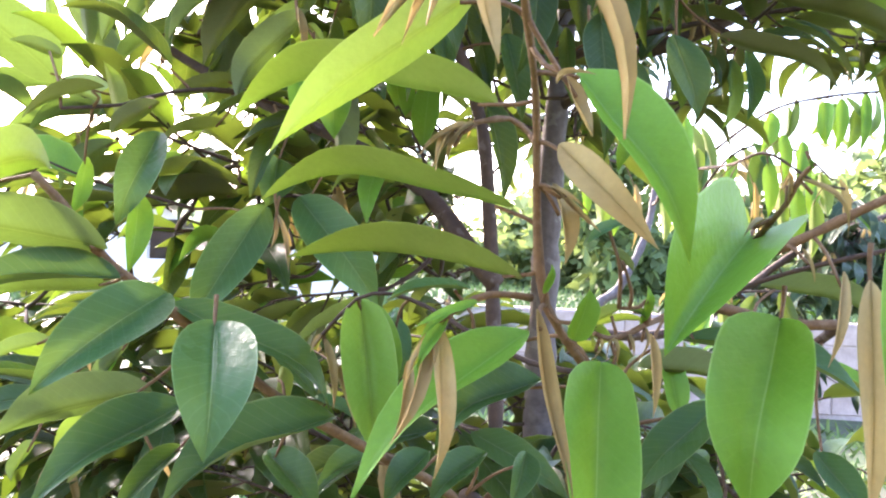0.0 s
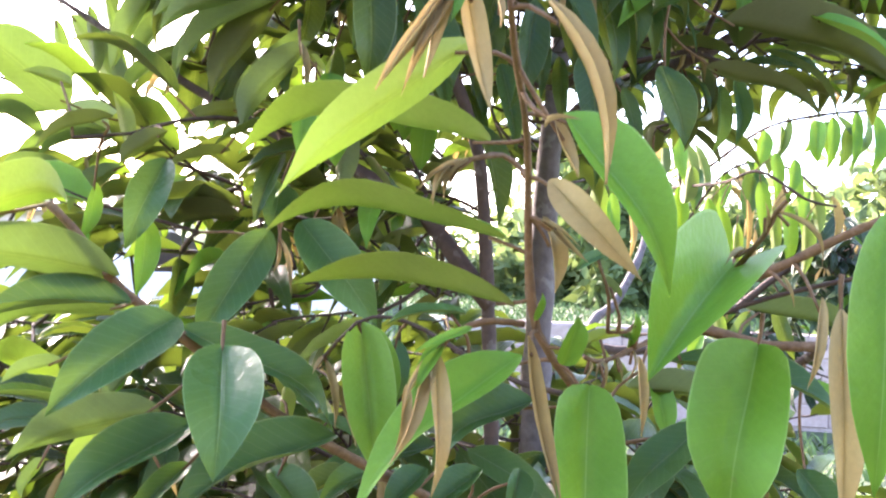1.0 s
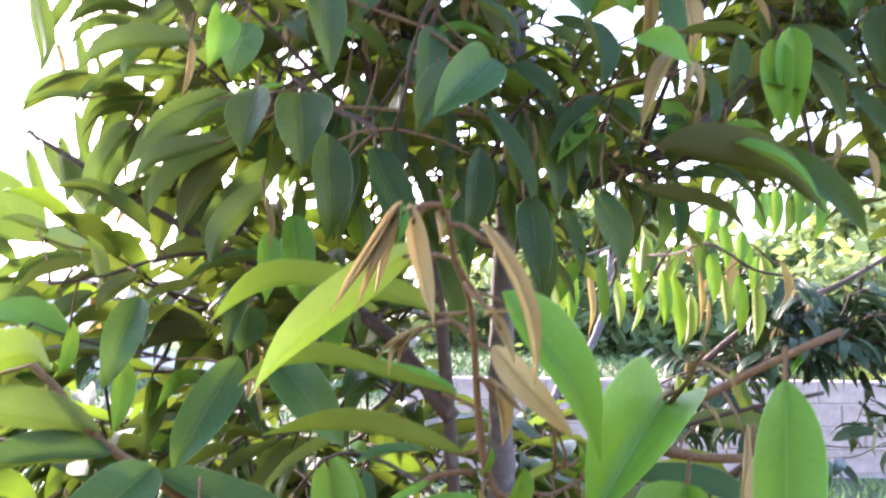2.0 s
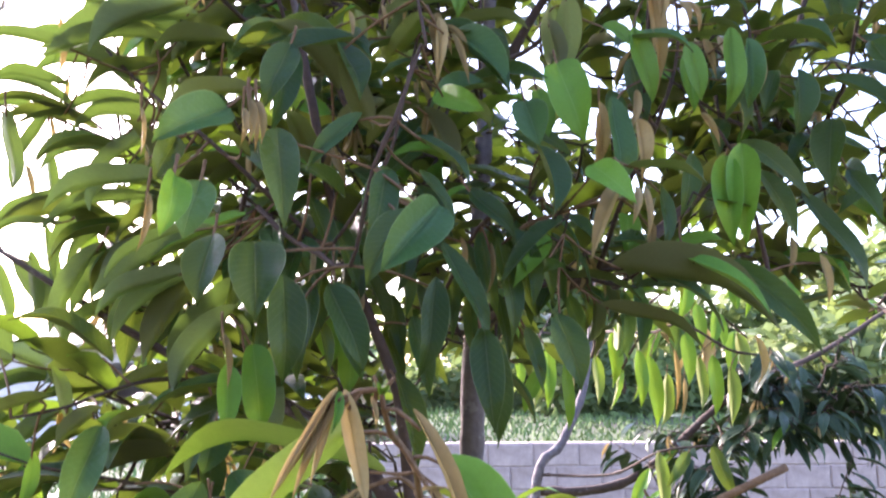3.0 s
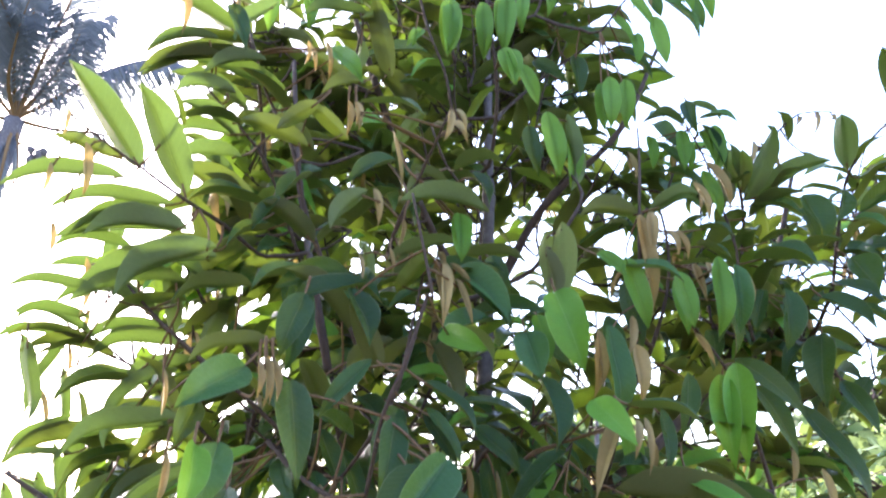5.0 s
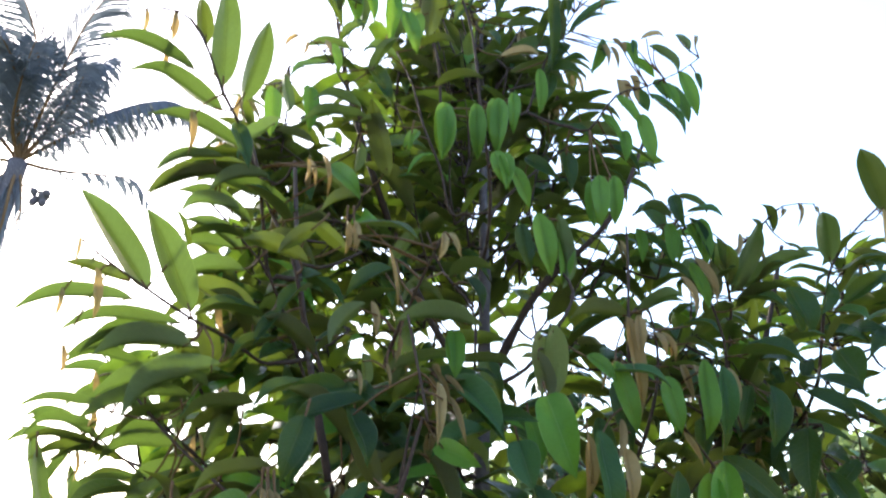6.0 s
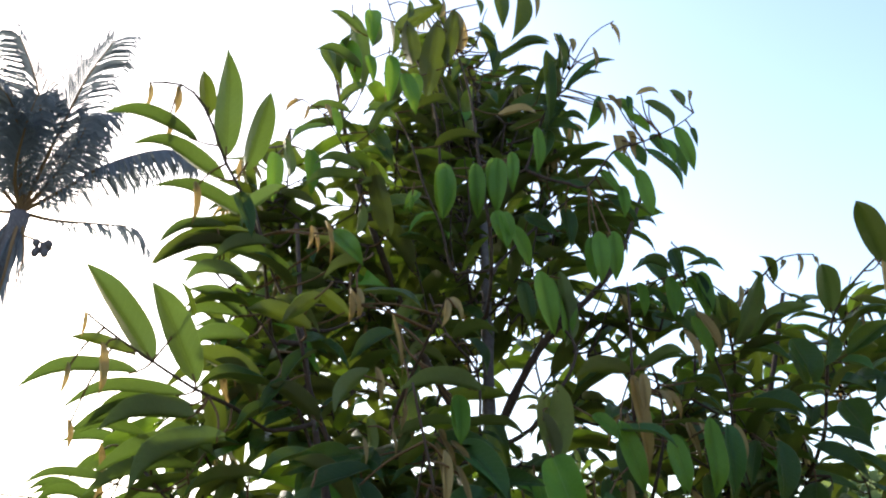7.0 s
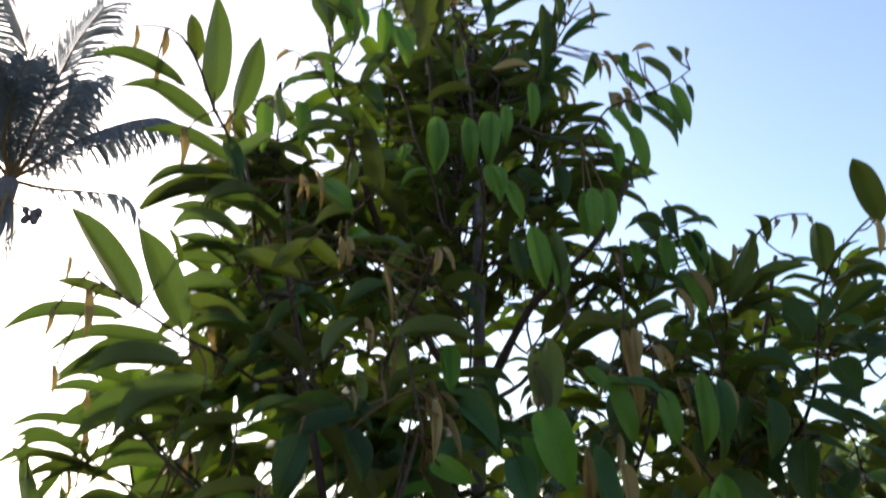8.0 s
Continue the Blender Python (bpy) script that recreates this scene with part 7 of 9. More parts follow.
leaf(shaded_twig, (0.106, 1.034, 1.688), (0.134, 1.018, 1.581), (0.161, -0.971, 0.177), 0.027, 0.05, 0.4, mature)
leaf(shaded_twig, (0.128, 1.032, 1.702), (0.165, 1.014, 1.614), (0.379, -0.862, 0.337), 0.025, 0.05, 0.4, mature)
leaf(shaded_twig, (0.129, 1.045, 1.676), (0.153, 1.029, 1.574), (0.147, -0.971, 0.188), 0.023, 0.05, 0.4, mature)
leaf(shaded_twig, (0.014, 1.044, 1.619), (0.013, 1.025, 1.533), (0.332, -0.923, 0.195), 0.019, 0.05, 0.4, mature)
leaf(shaded_twig, (-0.001, 1.078, 1.593), (-0.008, 1.059, 1.506), (0.520, -0.844, 0.130), 0.021, 0.05, 0.4, mature)
leaf(shaded_twig, (0.035, 1.058, 1.591), (0.044, 1.039, 1.506), (0.278, -0.933, 0.229), 0.019, 0.05, 0.4, mature)
leaf(shaded_twig, (0.073, 1.077, 1.593), (0.084, 1.059, 1.506), (0.236, -0.944, 0.228), 0.020, 0.05, 0.4, mature)
leaf(shaded_twig, (0.158, 1.043, 1.690), (0.195, 1.020, 1.643), (0.402, -0.649, 0.646), 0.020, 0.05, 0.4, mature)
leaf(shaded_twig, (-0.027, 0.980, 1.714), (0.013, 0.969, 1.650), (0.278, -0.900, 0.336), 0.022, 0.05, 0.4, mature)
leaf(shaded_twig, (-0.041, 0.986, 1.667), (-0.053, 0.978, 1.585), (0.415, -0.909, 0.031), 0.024, 0.05, 0.4, mature)
leaf(shaded_twig, (-0.064, 1.048, 1.591), (-0.049, 1.029, 1.506), (0.346, -0.902, 0.259), 0.021, 0.05, 0.4, mature)
leaf(shaded_twig, (-0.149, 1.002, 1.560), (-0.133, 0.991, 1.493), (0.420, -0.875, 0.242), 0.020, 0.05, 0.4, mature)
leaf(shaded_twig, (-0.095, 0.990, 1.640), (-0.113, 0.982, 1.559), (0.467, -0.884, -0.011), 0.024, 0.05, 0.4, mature)
leaf(shaded_twig, (0.023, 0.968, 1.650), (0.026, 0.966, 1.597), (0.309, -0.949, 0.062), 0.009, 0.05, 0.5, fl)
leaf(shaded_twig, (0.059, 0.969, 1.643), (0.053, 0.968, 1.583), (0.299, -0.954, -0.004), 0.008, 0.05, 0.5, fl)

sunny_twig = twig(tree, [(-0.268, 1.078, 1.736), (-0.328, 1.050, 1.797), (-0.394, 1.042, 1.856), (-0.453, 1.054, 1.914), (-0.506, 1.066, 1.974)], .0028, .0014)
leaf(sunny_twig, (-0.328, 1.050, 1.797), (-0.415, 1.017, 1.745), (-0.563, 0.210, 0.799), 0.030, 0.1, 0.58, mid)
leaf(sunny_twig, (-0.350, 1.047, 1.816), (-0.457, 1.011, 1.791), (-0.279, 0.169, 0.945), 0.030, 0.1, 0.55, mid)
leaf(sunny_twig, (-0.379, 1.044, 1.841), (-0.471, 1.008, 1.812), (-0.358, 0.155, 0.921), 0.027, 0.1, 0.54, mid)
leaf(sunny_twig, (-0.394, 1.042, 1.856), (-0.463, 0.997, 1.888), (0.114, 0.462, 0.880), 0.026, 0.1, 0.54, mid)
leaf(sunny_twig, (-0.430, 1.057, 1.892), (-0.515, 1.020, 1.871), (-0.279, 0.100, 0.955), 0.027, 0.1, 0.59, mid)
leaf(sunny_twig, (-0.364, 1.045, 1.834), (-0.372, 1.012, 1.920), (0.025, 0.935, 0.353), 0.027, 0.06, 0.25, mid)
leaf(sunny_twig, (-0.328, 1.049, 1.805), (-0.293, 1.017, 1.884), (0.102, 0.940, 0.327), 0.026, 0.06, 0.38, mid)
leaf(sunny_twig, (-0.306, 1.052, 1.783), (-0.394, 1.021, 1.717), (-0.202, -0.755, 0.624), 0.033, 0.08, 0.35, mature)
leaf(sunny_twig, (-0.292, 1.055, 1.761), (-0.387, 1.027, 1.675), (-0.684, 0.325, 0.652), 0.034, 0.08, 0.47, mid)
leaf(sunny_twig, (-0.263, 1.058, 1.739), (-0.269, 1.016, 1.817), (0.085, 0.878, 0.472), 0.026, 0.05, 0.48, mature)
leaf(sunny_twig, (-0.453, 1.054, 1.914), (-0.529, 1.013, 1.921), (-0.055, 0.260, 0.964), 0.023, 0.1, 0.53, mid)
leaf(sunny_twig, (-0.476, 1.071, 1.937), (-0.437, 1.041, 2.002), (-0.556, 0.586, 0.590), 0.023, 0.06, 0.49, mid)
leaf(sunny_twig, (-0.319, 1.070, 1.795), (-0.222, 1.025, 1.827), (-0.180, 0.268, 0.946), 0.033, 0.06, 0.34, mature)
leaf(sunny_twig, (-0.356, 1.065, 1.833), (-0.257, 1.019, 1.870), (-0.251, 0.221, 0.943), 0.033, 0.06, 0.5, mature)
leaf(sunny_twig, (-0.393, 1.060, 1.870), (-0.286, 1.014, 1.905), (-0.235, 0.191, 0.953), 0.035, 0.06, 0.5, mature)
leaf(sunny_twig, (-0.423, 1.056, 1.899), (-0.321, 1.009, 1.941), (-0.320, 0.143, 0.937), 0.035, 0.06, 0.52, mature)
leaf(sunny_twig, (-0.409, 1.084, 1.700), (-0.473, 1.053, 1.629), (-0.767, 0.291, 0.572), 0.026, 0.08, 0.49, mid)
leaf(sunny_twig, (-0.387, 1.090, 1.656), (-0.467, 1.062, 1.566), (-0.755, 0.337, 0.562), 0.030, 0.08, 0.55, mid)

brown_cluster = twig(tree, [(0.094, 0.744, 1.297), (0.074, 0.723, 1.291), (0.060, 0.712, 1.285), (0.045, 0.701, 1.282), (0.034, 0.691, 1.286)], .0026, .0016)
leaf(brown_cluster, (0.060, 0.712, 1.285), (0.063, 0.702, 1.267), (0.101, -0.859, 0.501), 0.003, 0.1, 0.6, fl)
leaf(brown_cluster, (0.054, 0.712, 1.283), (0.044, 0.701, 1.266), (-0.244, -0.749, 0.616), 0.003, 0.2, 0.6, fl)
leaf(brown_cluster, (0.047, 0.702, 1.282), (0.050, 0.692, 1.264), (0.122, -0.860, 0.495), 0.003, 0.2, 0.6, fl)
leaf(brown_cluster, (0.074, 0.723, 1.290), (0.068, 0.713, 1.266), (0.215, -0.914, 0.345), 0.003, 0.2, 0.6, fl)
leaf(brown_cluster, (0.039, 0.701, 1.283), (0.033, 0.691, 1.267), (0.331, -0.851, 0.407), 0.003, 0.2, 0.6, fl)
leaf(brown_cluster, (0.070, 0.723, 1.291), (0.074, 0.723, 1.318), (0.321, -0.946, -0.045), 0.008, 0.1, 0.5, young)

brown_cluster_stem = twig(tree, [(0.074, 0.723, 1.291), (0.077, 0.723, 1.310), (0.067, 0.713, 1.304), (0.052, 0.707, 1.303)], .0022, .0012)
leaf(brown_cluster_stem, (0.073, 0.723, 1.297), (0.059, 0.712, 1.302), (0.642, -0.701, 0.312), 0.007, 0.1, 0.5, mid)

low_stem = twig(tree, [(0.167, 0.827, 1.132), (0.163, 0.827, 1.165), (0.155, 0.827, 1.193), (0.160, 0.827, 1.217)], .0022, .0012)
leaf(low_stem, (0.159, 0.827, 1.189), (0.170, 0.827, 1.156), (0.146, -0.989, 0.037), 0.004, 0.1, 0.6, fl)
leaf(shaded_twig, (-0.150, 0.947, 1.694), (-0.121, 0.937, 1.608), (0.376, -0.898, 0.229), 0.027, 0.05, 0.4, mature)
leaf(shaded_twig, (-0.176, 0.950, 1.682), (-0.185, 0.939, 1.603), (0.530, -0.845, 0.066), 0.024, 0.05, 0.4, mature)
leaf(shaded_twig, (-0.126, 0.973, 1.671), (-0.097, 0.962, 1.590), (0.348, -0.904, 0.249), 0.025, 0.05, 0.4, mature)
leaf(shaded_twig, (-0.203, 0.953, 1.669), (-0.230, 0.937, 1.609), (-0.308, -0.874, 0.377), 0.020, 0.05, 0.4, mature)
leaf(shaded_twig, (-0.167, 0.977, 1.658), (-0.150, 0.965, 1.578), (0.435, -0.875, 0.215), 0.024, 0.05, 0.4, mature)
leaf(shaded_twig, (-0.106, 0.980, 1.644), (-0.124, 0.968, 1.565), (0.349, 0.913, -0.211), 0.024, 0.05, 0.4, mid)
leaf(crown_left_tip, (-0.123, 1.098, 2.585), (-0.197, 1.052, 2.591), (0.059, 0.042, 0.997), 0.025, 0.08, 0.4, mid)
leaf(crown_left_tip, (-0.124, 1.115, 2.672), (-0.177, 1.073, 2.693), (0.088, 0.357, 0.930), 0.020, 0.08, 0.4, mid)
leaf(crown_left_tip, (-0.169, 1.143, 2.607), (-0.137, 1.090, 2.654), (-0.461, 0.417, 0.783), 0.023, 0.08, 0.4, mid)
leaf(crown_left_tip, (-0.114, 1.110, 2.556), (-0.162, 1.092, 2.499), (-0.239, -0.848, 0.473), 0.023, 0.08, 0.4, mature)
leaf(crown_left_tip, (-0.141, 1.087, 2.484), (-0.210, 1.059, 2.474), (-0.100, -0.080, 0.992), 0.022, 0.08, 0.4, mid)

far_leaf_row = twig(sapling, [(0.636, 2.721, 1.667), (0.741, 2.525, 1.764), (0.862, 2.430, 1.793), (1.031, 2.439, 1.817), (1.171, 2.445, 1.831)], .005, .003)
leaf(far_leaf_row, (0.794, 2.477, 1.795), (0.757, 2.447, 1.673), (0.770, 0.526, -0.361), 0.036, 0.04, 0.4, young)
leaf(far_leaf_row, (0.855, 2.431, 1.778), (0.856, 2.412, 1.663), (-0.373, -0.916, 0.147), 0.043, 0.04, 0.4, young)
leaf(far_leaf_row, (0.900, 2.432, 1.790), (0.876, 2.412, 1.639), (0.091, -0.989, 0.114), 0.038, 0.04, 0.4, young)
leaf(far_leaf_row, (0.963, 2.435, 1.809), (0.944, 2.416, 1.640), (0.054, -0.993, 0.108), 0.037, 0.04, 0.4, young)
leaf(far_leaf_row, (1.012, 2.437, 1.803), (0.996, 2.418, 1.637), (0.448, -0.892, 0.059), 0.051, 0.04, 0.4, young)
leaf(far_leaf_row, (0.731, 2.474, 1.752), (0.694, 2.444, 1.625), (0.209, -0.963, 0.168), 0.046, 0.04, 0.4, young)

far_leaf_row_low = twig(sapling, [(0.559, 2.719, 1.452), (0.603, 2.520, 1.595), (0.697, 2.524, 1.664), (0.827, 2.530, 1.654), (0.928, 2.536, 1.578)], .005, .003)
leaf(far_leaf_row_low, (0.642, 2.522, 1.639), (0.602, 2.481, 1.517), (0.267, -0.936, 0.229), 0.039, 0.04, 0.4, young)
leaf(far_leaf_row_low, (0.695, 2.523, 1.675), (0.735, 2.487, 1.542), (0.433, -0.828, 0.357), 0.043, 0.04, 0.4, mid)
leaf(far_leaf_row_low, (0.726, 2.525, 1.643), (0.689, 2.485, 1.504), (-0.212, -0.923, 0.323), 0.058, 0.04, 0.4, mid)
leaf(far_leaf_row_low, (0.828, 2.530, 1.654), (0.836, 2.491, 1.558), (0.017, -0.925, 0.378), 0.039, 0.04, 0.4, young)
leaf(far_leaf_row_low, (0.892, 2.534, 1.597), (0.901, 2.495, 1.475), (0.625, 0.757, -0.192), 0.046, 0.04, 0.4, young)
leaf(far_leaf_row_low, (0.614, 2.520, 1.597), (0.576, 2.479, 1.480), (0.378, 0.829, -0.412), 0.050, 0.04, 0.4, young)
leaf(far_leaf_row_low, (0.598, 2.620, 1.524), (0.582, 2.581, 1.397), (0.604, -0.780, 0.164), 0.032, 0.04, 0.4, young)

far_leaf_stem = twig(sapling, [(0.611, 2.822, 1.420), (0.560, 2.718, 1.610), (0.515, 2.664, 1.759), (0.484, 2.612, 1.818)], .005, .003)
leaf(far_leaf_stem, (0.517, 2.614, 1.763), (0.537, 2.576, 1.604), (-0.272, -0.944, 0.187), 0.044, 0.04, 0.4, young)
leaf(far_leaf_stem, (0.478, 2.612, 1.740), (0.459, 2.572, 1.612), (0.747, 0.596, -0.295), 0.041, 0.04, 0.4, mid)
leaf(far_leaf_stem, (0.565, 2.618, 1.662), (0.539, 2.577, 1.550), (0.396, 0.830, -0.392), 0.054, 0.04, 0.4, young)

crown_tip_twig = twig(tree, [(0.012, 1.172, 2.412), (0.006, 1.166, 2.527), (-0.022, 1.162, 2.638), (-0.063, 1.164, 2.734), (-0.085, 1.169, 2.823)], .0030, .0012)
leaf(crown_tip_twig, (-0.156, 1.118, 2.664), (-0.132, 1.115, 2.546), (0.220, -0.973, 0.074), 0.036, 0.05, 0.5, young)
leaf(crown_tip_twig, (-0.073, 1.131, 2.634), (-0.077, 1.126, 2.519), (0.339, -0.940, 0.033), 0.030, 0.05, 0.5, young)
leaf(crown_tip_twig, (-0.114, 1.139, 2.641), (-0.105, 1.127, 2.568), (0.239, -0.954, 0.181), 0.021, 0.05, 0.5, young)
leaf(crown_tip_twig, (-0.109, 1.122, 2.732), (-0.104, 1.116, 2.644), (0.293, -0.953, 0.080), 0.031, 0.05, 0.5, young)
leaf(crown_tip_twig, (-0.048, 1.120, 2.584), (-0.029, 1.115, 2.494), (0.058, -0.996, 0.063), 0.031, 0.05, 0.4, fresh)
leaf(crown_tip_twig, (-0.040, 1.130, 2.712), (-0.032, 1.129, 2.613), (0.451, 0.892, 0.032), 0.038, 0.05, 0.5, mature)
leaf(crown_tip_twig, (0.018, 1.114, 2.697), (-0.009, 1.138, 2.540), (0.258, 0.960, 0.105), 0.047, 0.05, 0.5, mature)
leaf(crown_tip_twig, (0.051, 1.122, 2.728), (0.030, 1.130, 2.610), (0.254, 0.967, 0.017), 0.035, 0.05, 0.5, mature)
leaf(crown_tip_twig, (-0.072, 1.131, 2.709), (-0.072, 1.133, 2.630), (0.388, -0.922, -0.013), 0.028, 0.05, 0.5, mature)
leaf(crown_tip_twig, (0.032, 1.148, 2.771), (0.019, 1.144, 2.728), (0.264, 0.953, -0.150), 0.013, 0.05, 0.5, fl)
leaf(crown_tip_twig, (0.055, 1.140, 2.737), (0.049, 1.158, 2.645), (0.499, 0.857, 0.131), 0.028, 0.05, 0.5, fl)
leaf(crown_tip_twig, (-0.035, 1.163, 2.787), (-0.039, 1.160, 2.743), (0.225, 0.970, -0.089), 0.017, 0.05, 0.5, mid)
leaf(crown_tip_twig, (0.098, 1.164, 2.782), (0.101, 1.161, 2.738), (0.206, -0.975, 0.079), 0.017, 0.05, 0.5, mature)
leaf(crown_tip_twig, (0.138, 1.160, 2.790), (0.142, 1.154, 2.703), (0.185, -0.980, 0.079), 0.033, 0.05, 0.5, mature)
leaf(crown_tip_twig, (0.175, 1.141, 2.785), (0.156, 1.147, 2.670), (0.335, -0.936, -0.105), 0.040, 0.05, 0.5, mature)
leaf(crown_tip_twig, (0.205, 1.129, 2.760), (0.203, 1.132, 2.703), (0.213, -0.975, -0.057), 0.017, 0.05, 0.5, fl)
leaf(crown_tip_twig, (0.157, 1.172, 2.663), (0.221, 1.125, 2.644), (-0.453, -0.788, 0.417), 0.024, 0.08, 0.5, mature)
leaf(crown_tip_twig, (0.088, 1.158, 2.695), (0.127, 1.138, 2.640), (0.249, -0.847, 0.470), 0.023, 0.05, 0.5, mature)
leaf(crown_tip_twig, (0.118, 1.155, 2.652), (0.115, 1.140, 2.585), (0.283, -0.940, 0.189), 0.026, 0.05, 0.5, mature)
leaf(crown_tip_twig, (0.074, 1.160, 2.639), (0.039, 1.146, 2.573), (-0.510, -0.740, 0.439), 0.026, 0.05, 0.5, mature)
leaf(crown_tip_twig, (0.232, 1.119, 2.658), (0.237, 1.106, 2.561), (0.102, -0.986, 0.133), 0.028, 0.05, 0.5, mature)
leaf(crown_tip_twig, (0.215, 1.131, 2.630), (0.214, 1.126, 2.515), (0.493, 0.869, -0.040), 0.028, 0.05, 0.5, mature)
leaf(crown_tip_twig, (0.211, 1.168, 2.543), (0.208, 1.140, 2.483), (0.342, -0.857, 0.385), 0.023, 0.05, 0.5, mature)
leaf(crown_tip_twig, (0.243, 1.143, 2.525), (0.199, 1.131, 2.454), (-0.197, -0.937, 0.287), 0.029, 0.05, 0.5, mature)
leaf(crown_tip_twig, (0.148, 1.170, 2.617), (0.186, 1.139, 2.587), (-0.229, -0.808, 0.543), 0.017, 0.05, 0.5, mature)
leaf(crown_tip_twig, (0.135, 1.163, 2.581), (0.203, 1.133, 2.551), (-0.168, -0.857, 0.488), 0.023, 0.05, 0.5, mature)
leaf(crown_tip_twig, (0.091, 1.161, 2.563), (0.118, 1.127, 2.514), (-0.167, -0.847, 0.504), 0.025, 0.05, 0.5, mature)

crown_middle_twig = twig(tree, [(0.023, 1.152, 2.206), (0.007, 1.140, 2.285), (-0.019, 1.130, 2.357), (-0.036, 1.121, 2.430), (-0.065, 1.131, 2.508)], .0030, .0012)
leaf(crown_middle_twig, (-0.064, 1.079, 2.375), (-0.117, 1.036, 2.374), (-0.067, 0.068, 0.995), 0.021, 0.08, 0.5, young)
leaf(crown_middle_twig, (-0.075, 1.094, 2.341), (-0.154, 1.041, 2.363), (0.153, 0.186, 0.971), 0.030, 0.08, 0.5, young)
leaf(crown_middle_twig, (-0.065, 1.076, 2.331), (-0.117, 1.039, 2.318), (-0.288, 0.085, 0.954), 0.019, 0.08, 0.5, young)
leaf(crown_middle_twig, (-0.063, 1.092, 2.471), (-0.113, 1.047, 2.451), (-0.236, -0.177, 0.955), 0.022, 0.1, 0.5, mid)
leaf(crown_middle_twig, (-0.120, 1.069, 2.298), (-0.127, 1.053, 2.236), (0.302, 0.913, -0.275), 0.020, 0.05, 0.5, young)
leaf(crown_middle_twig, (-0.106, 1.072, 2.444), (-0.068, 1.065, 2.357), (0.138, -0.982, 0.130), 0.030, 0.08, 0.5, mature)
leaf(crown_middle_twig, (-0.075, 1.082, 2.318), (-0.145, 1.042, 2.311), (-0.009, -0.160, 0.987), 0.023, 0.1, 0.5, mature)
leaf(crown_middle_twig, (-0.027, 1.063, 2.312), (-0.050, 1.047, 2.274), (0.328, -0.923, 0.200), 0.018, 0.05, 0.5, fresh)
leaf(crown_middle_twig, (0.020, 1.031, 2.334), (0.010, 1.026, 2.244), (0.138, -0.990, 0.036), 0.032, 0.05, 0.5, fresh)
leaf(crown_middle_twig, (0.067, 1.063, 2.360), (0.067, 1.069, 2.270), (0.124, -0.990, -0.069), 0.028, 0.05, 0.4, fresh)
leaf(crown_middle_twig, (0.096, 1.042, 2.357), (0.097, 1.041, 2.259), (0.003, -1.000, 0.014), 0.030, 0.05, 0.4, fresh)
leaf(crown_middle_twig, (0.128, 1.058, 2.370), (0.126, 1.056, 2.301), (0.002, -0.999, 0.039), 0.017, 0.05, 0.4, fresh)
leaf(crown_middle_twig, (0.091, 1.023, 2.251), (0.109, 1.008, 2.183), (-0.179, -0.971, 0.161), 0.025, 0.05, 0.4, fresh)
leaf(crown_middle_twig, (0.117, 1.032, 2.230), (0.139, 1.020, 2.157), (0.056, -0.981, 0.185), 0.024, 0.05, 0.4, fresh)
leaf(crown_middle_twig, (0.181, 1.101, 2.448), (0.174, 1.105, 2.362), (0.250, -0.966, -0.071), 0.021, 0.05, 0.4, fresh)
leaf(crown_middle_twig, (0.003, 1.121, 2.429), (0.081, 1.081, 2.419), (0.099, -0.063, 0.993), 0.024, 0.1, 0.5, mature)
leaf(crown_middle_twig, (-0.024, 1.127, 2.515), (0.036, 1.092, 2.496), (0.151, -0.279, 0.948), 0.021, 0.1, 0.5, mature)
leaf(crown_middle_twig, (0.129, 1.133, 2.374), (0.080, 1.087, 2.405), (0.435, 0.152, 0.887), 0.023, 0.05, 0.5, mature)
leaf(crown_middle_twig, (0.197, 1.155, 2.348), (0.264, 1.122, 2.323), (-0.168, -0.791, 0.588), 0.024, 0.12, 0.5, mature)
leaf(crown_middle_twig, (0.188, 1.149, 2.362), (0.225, 1.129, 2.356), (-0.311, -0.773, 0.553), 0.012, 0.08, 0.5, mature)
leaf(crown_middle_twig, (0.192, 1.146, 2.470), (0.261, 1.114, 2.441), (-0.166, -0.833, 0.528), 0.023, 0.1, 0.5, mature)
leaf(crown_middle_twig, (0.223, 1.140, 2.482), (0.271, 1.106, 2.459), (-0.288, -0.789, 0.542), 0.018, 0.1, 0.5, mature)
leaf(crown_middle_twig, (0.152, 1.134, 2.297), (0.202, 1.113, 2.243), (0.013, -0.929, 0.371), 0.024, 0.05, 0.5, mature)
leaf(crown_middle_twig, (0.219, 1.131, 2.303), (0.220, 1.120, 2.225), (0.332, -0.935, 0.123), 0.027, 0.05, 0.5, mature)
leaf(crown_middle_twig, (0.281, 1.145, 2.318), (0.338, 1.127, 2.259), (0.132, -0.904, 0.406), 0.026, 0.08, 0.5, mature)
leaf(crown_middle_twig, (0.250, 1.095, 2.233), (0.248, 1.087, 2.151), (-0.110, -0.989, 0.101), 0.026, 0.05, 0.4, fresh)
leaf(crown_middle_twig, (0.287, 1.094, 2.236), (0.280, 1.086, 2.154), (-0.051, -0.993, 0.104), 0.026, 0.05, 0.4, fresh)

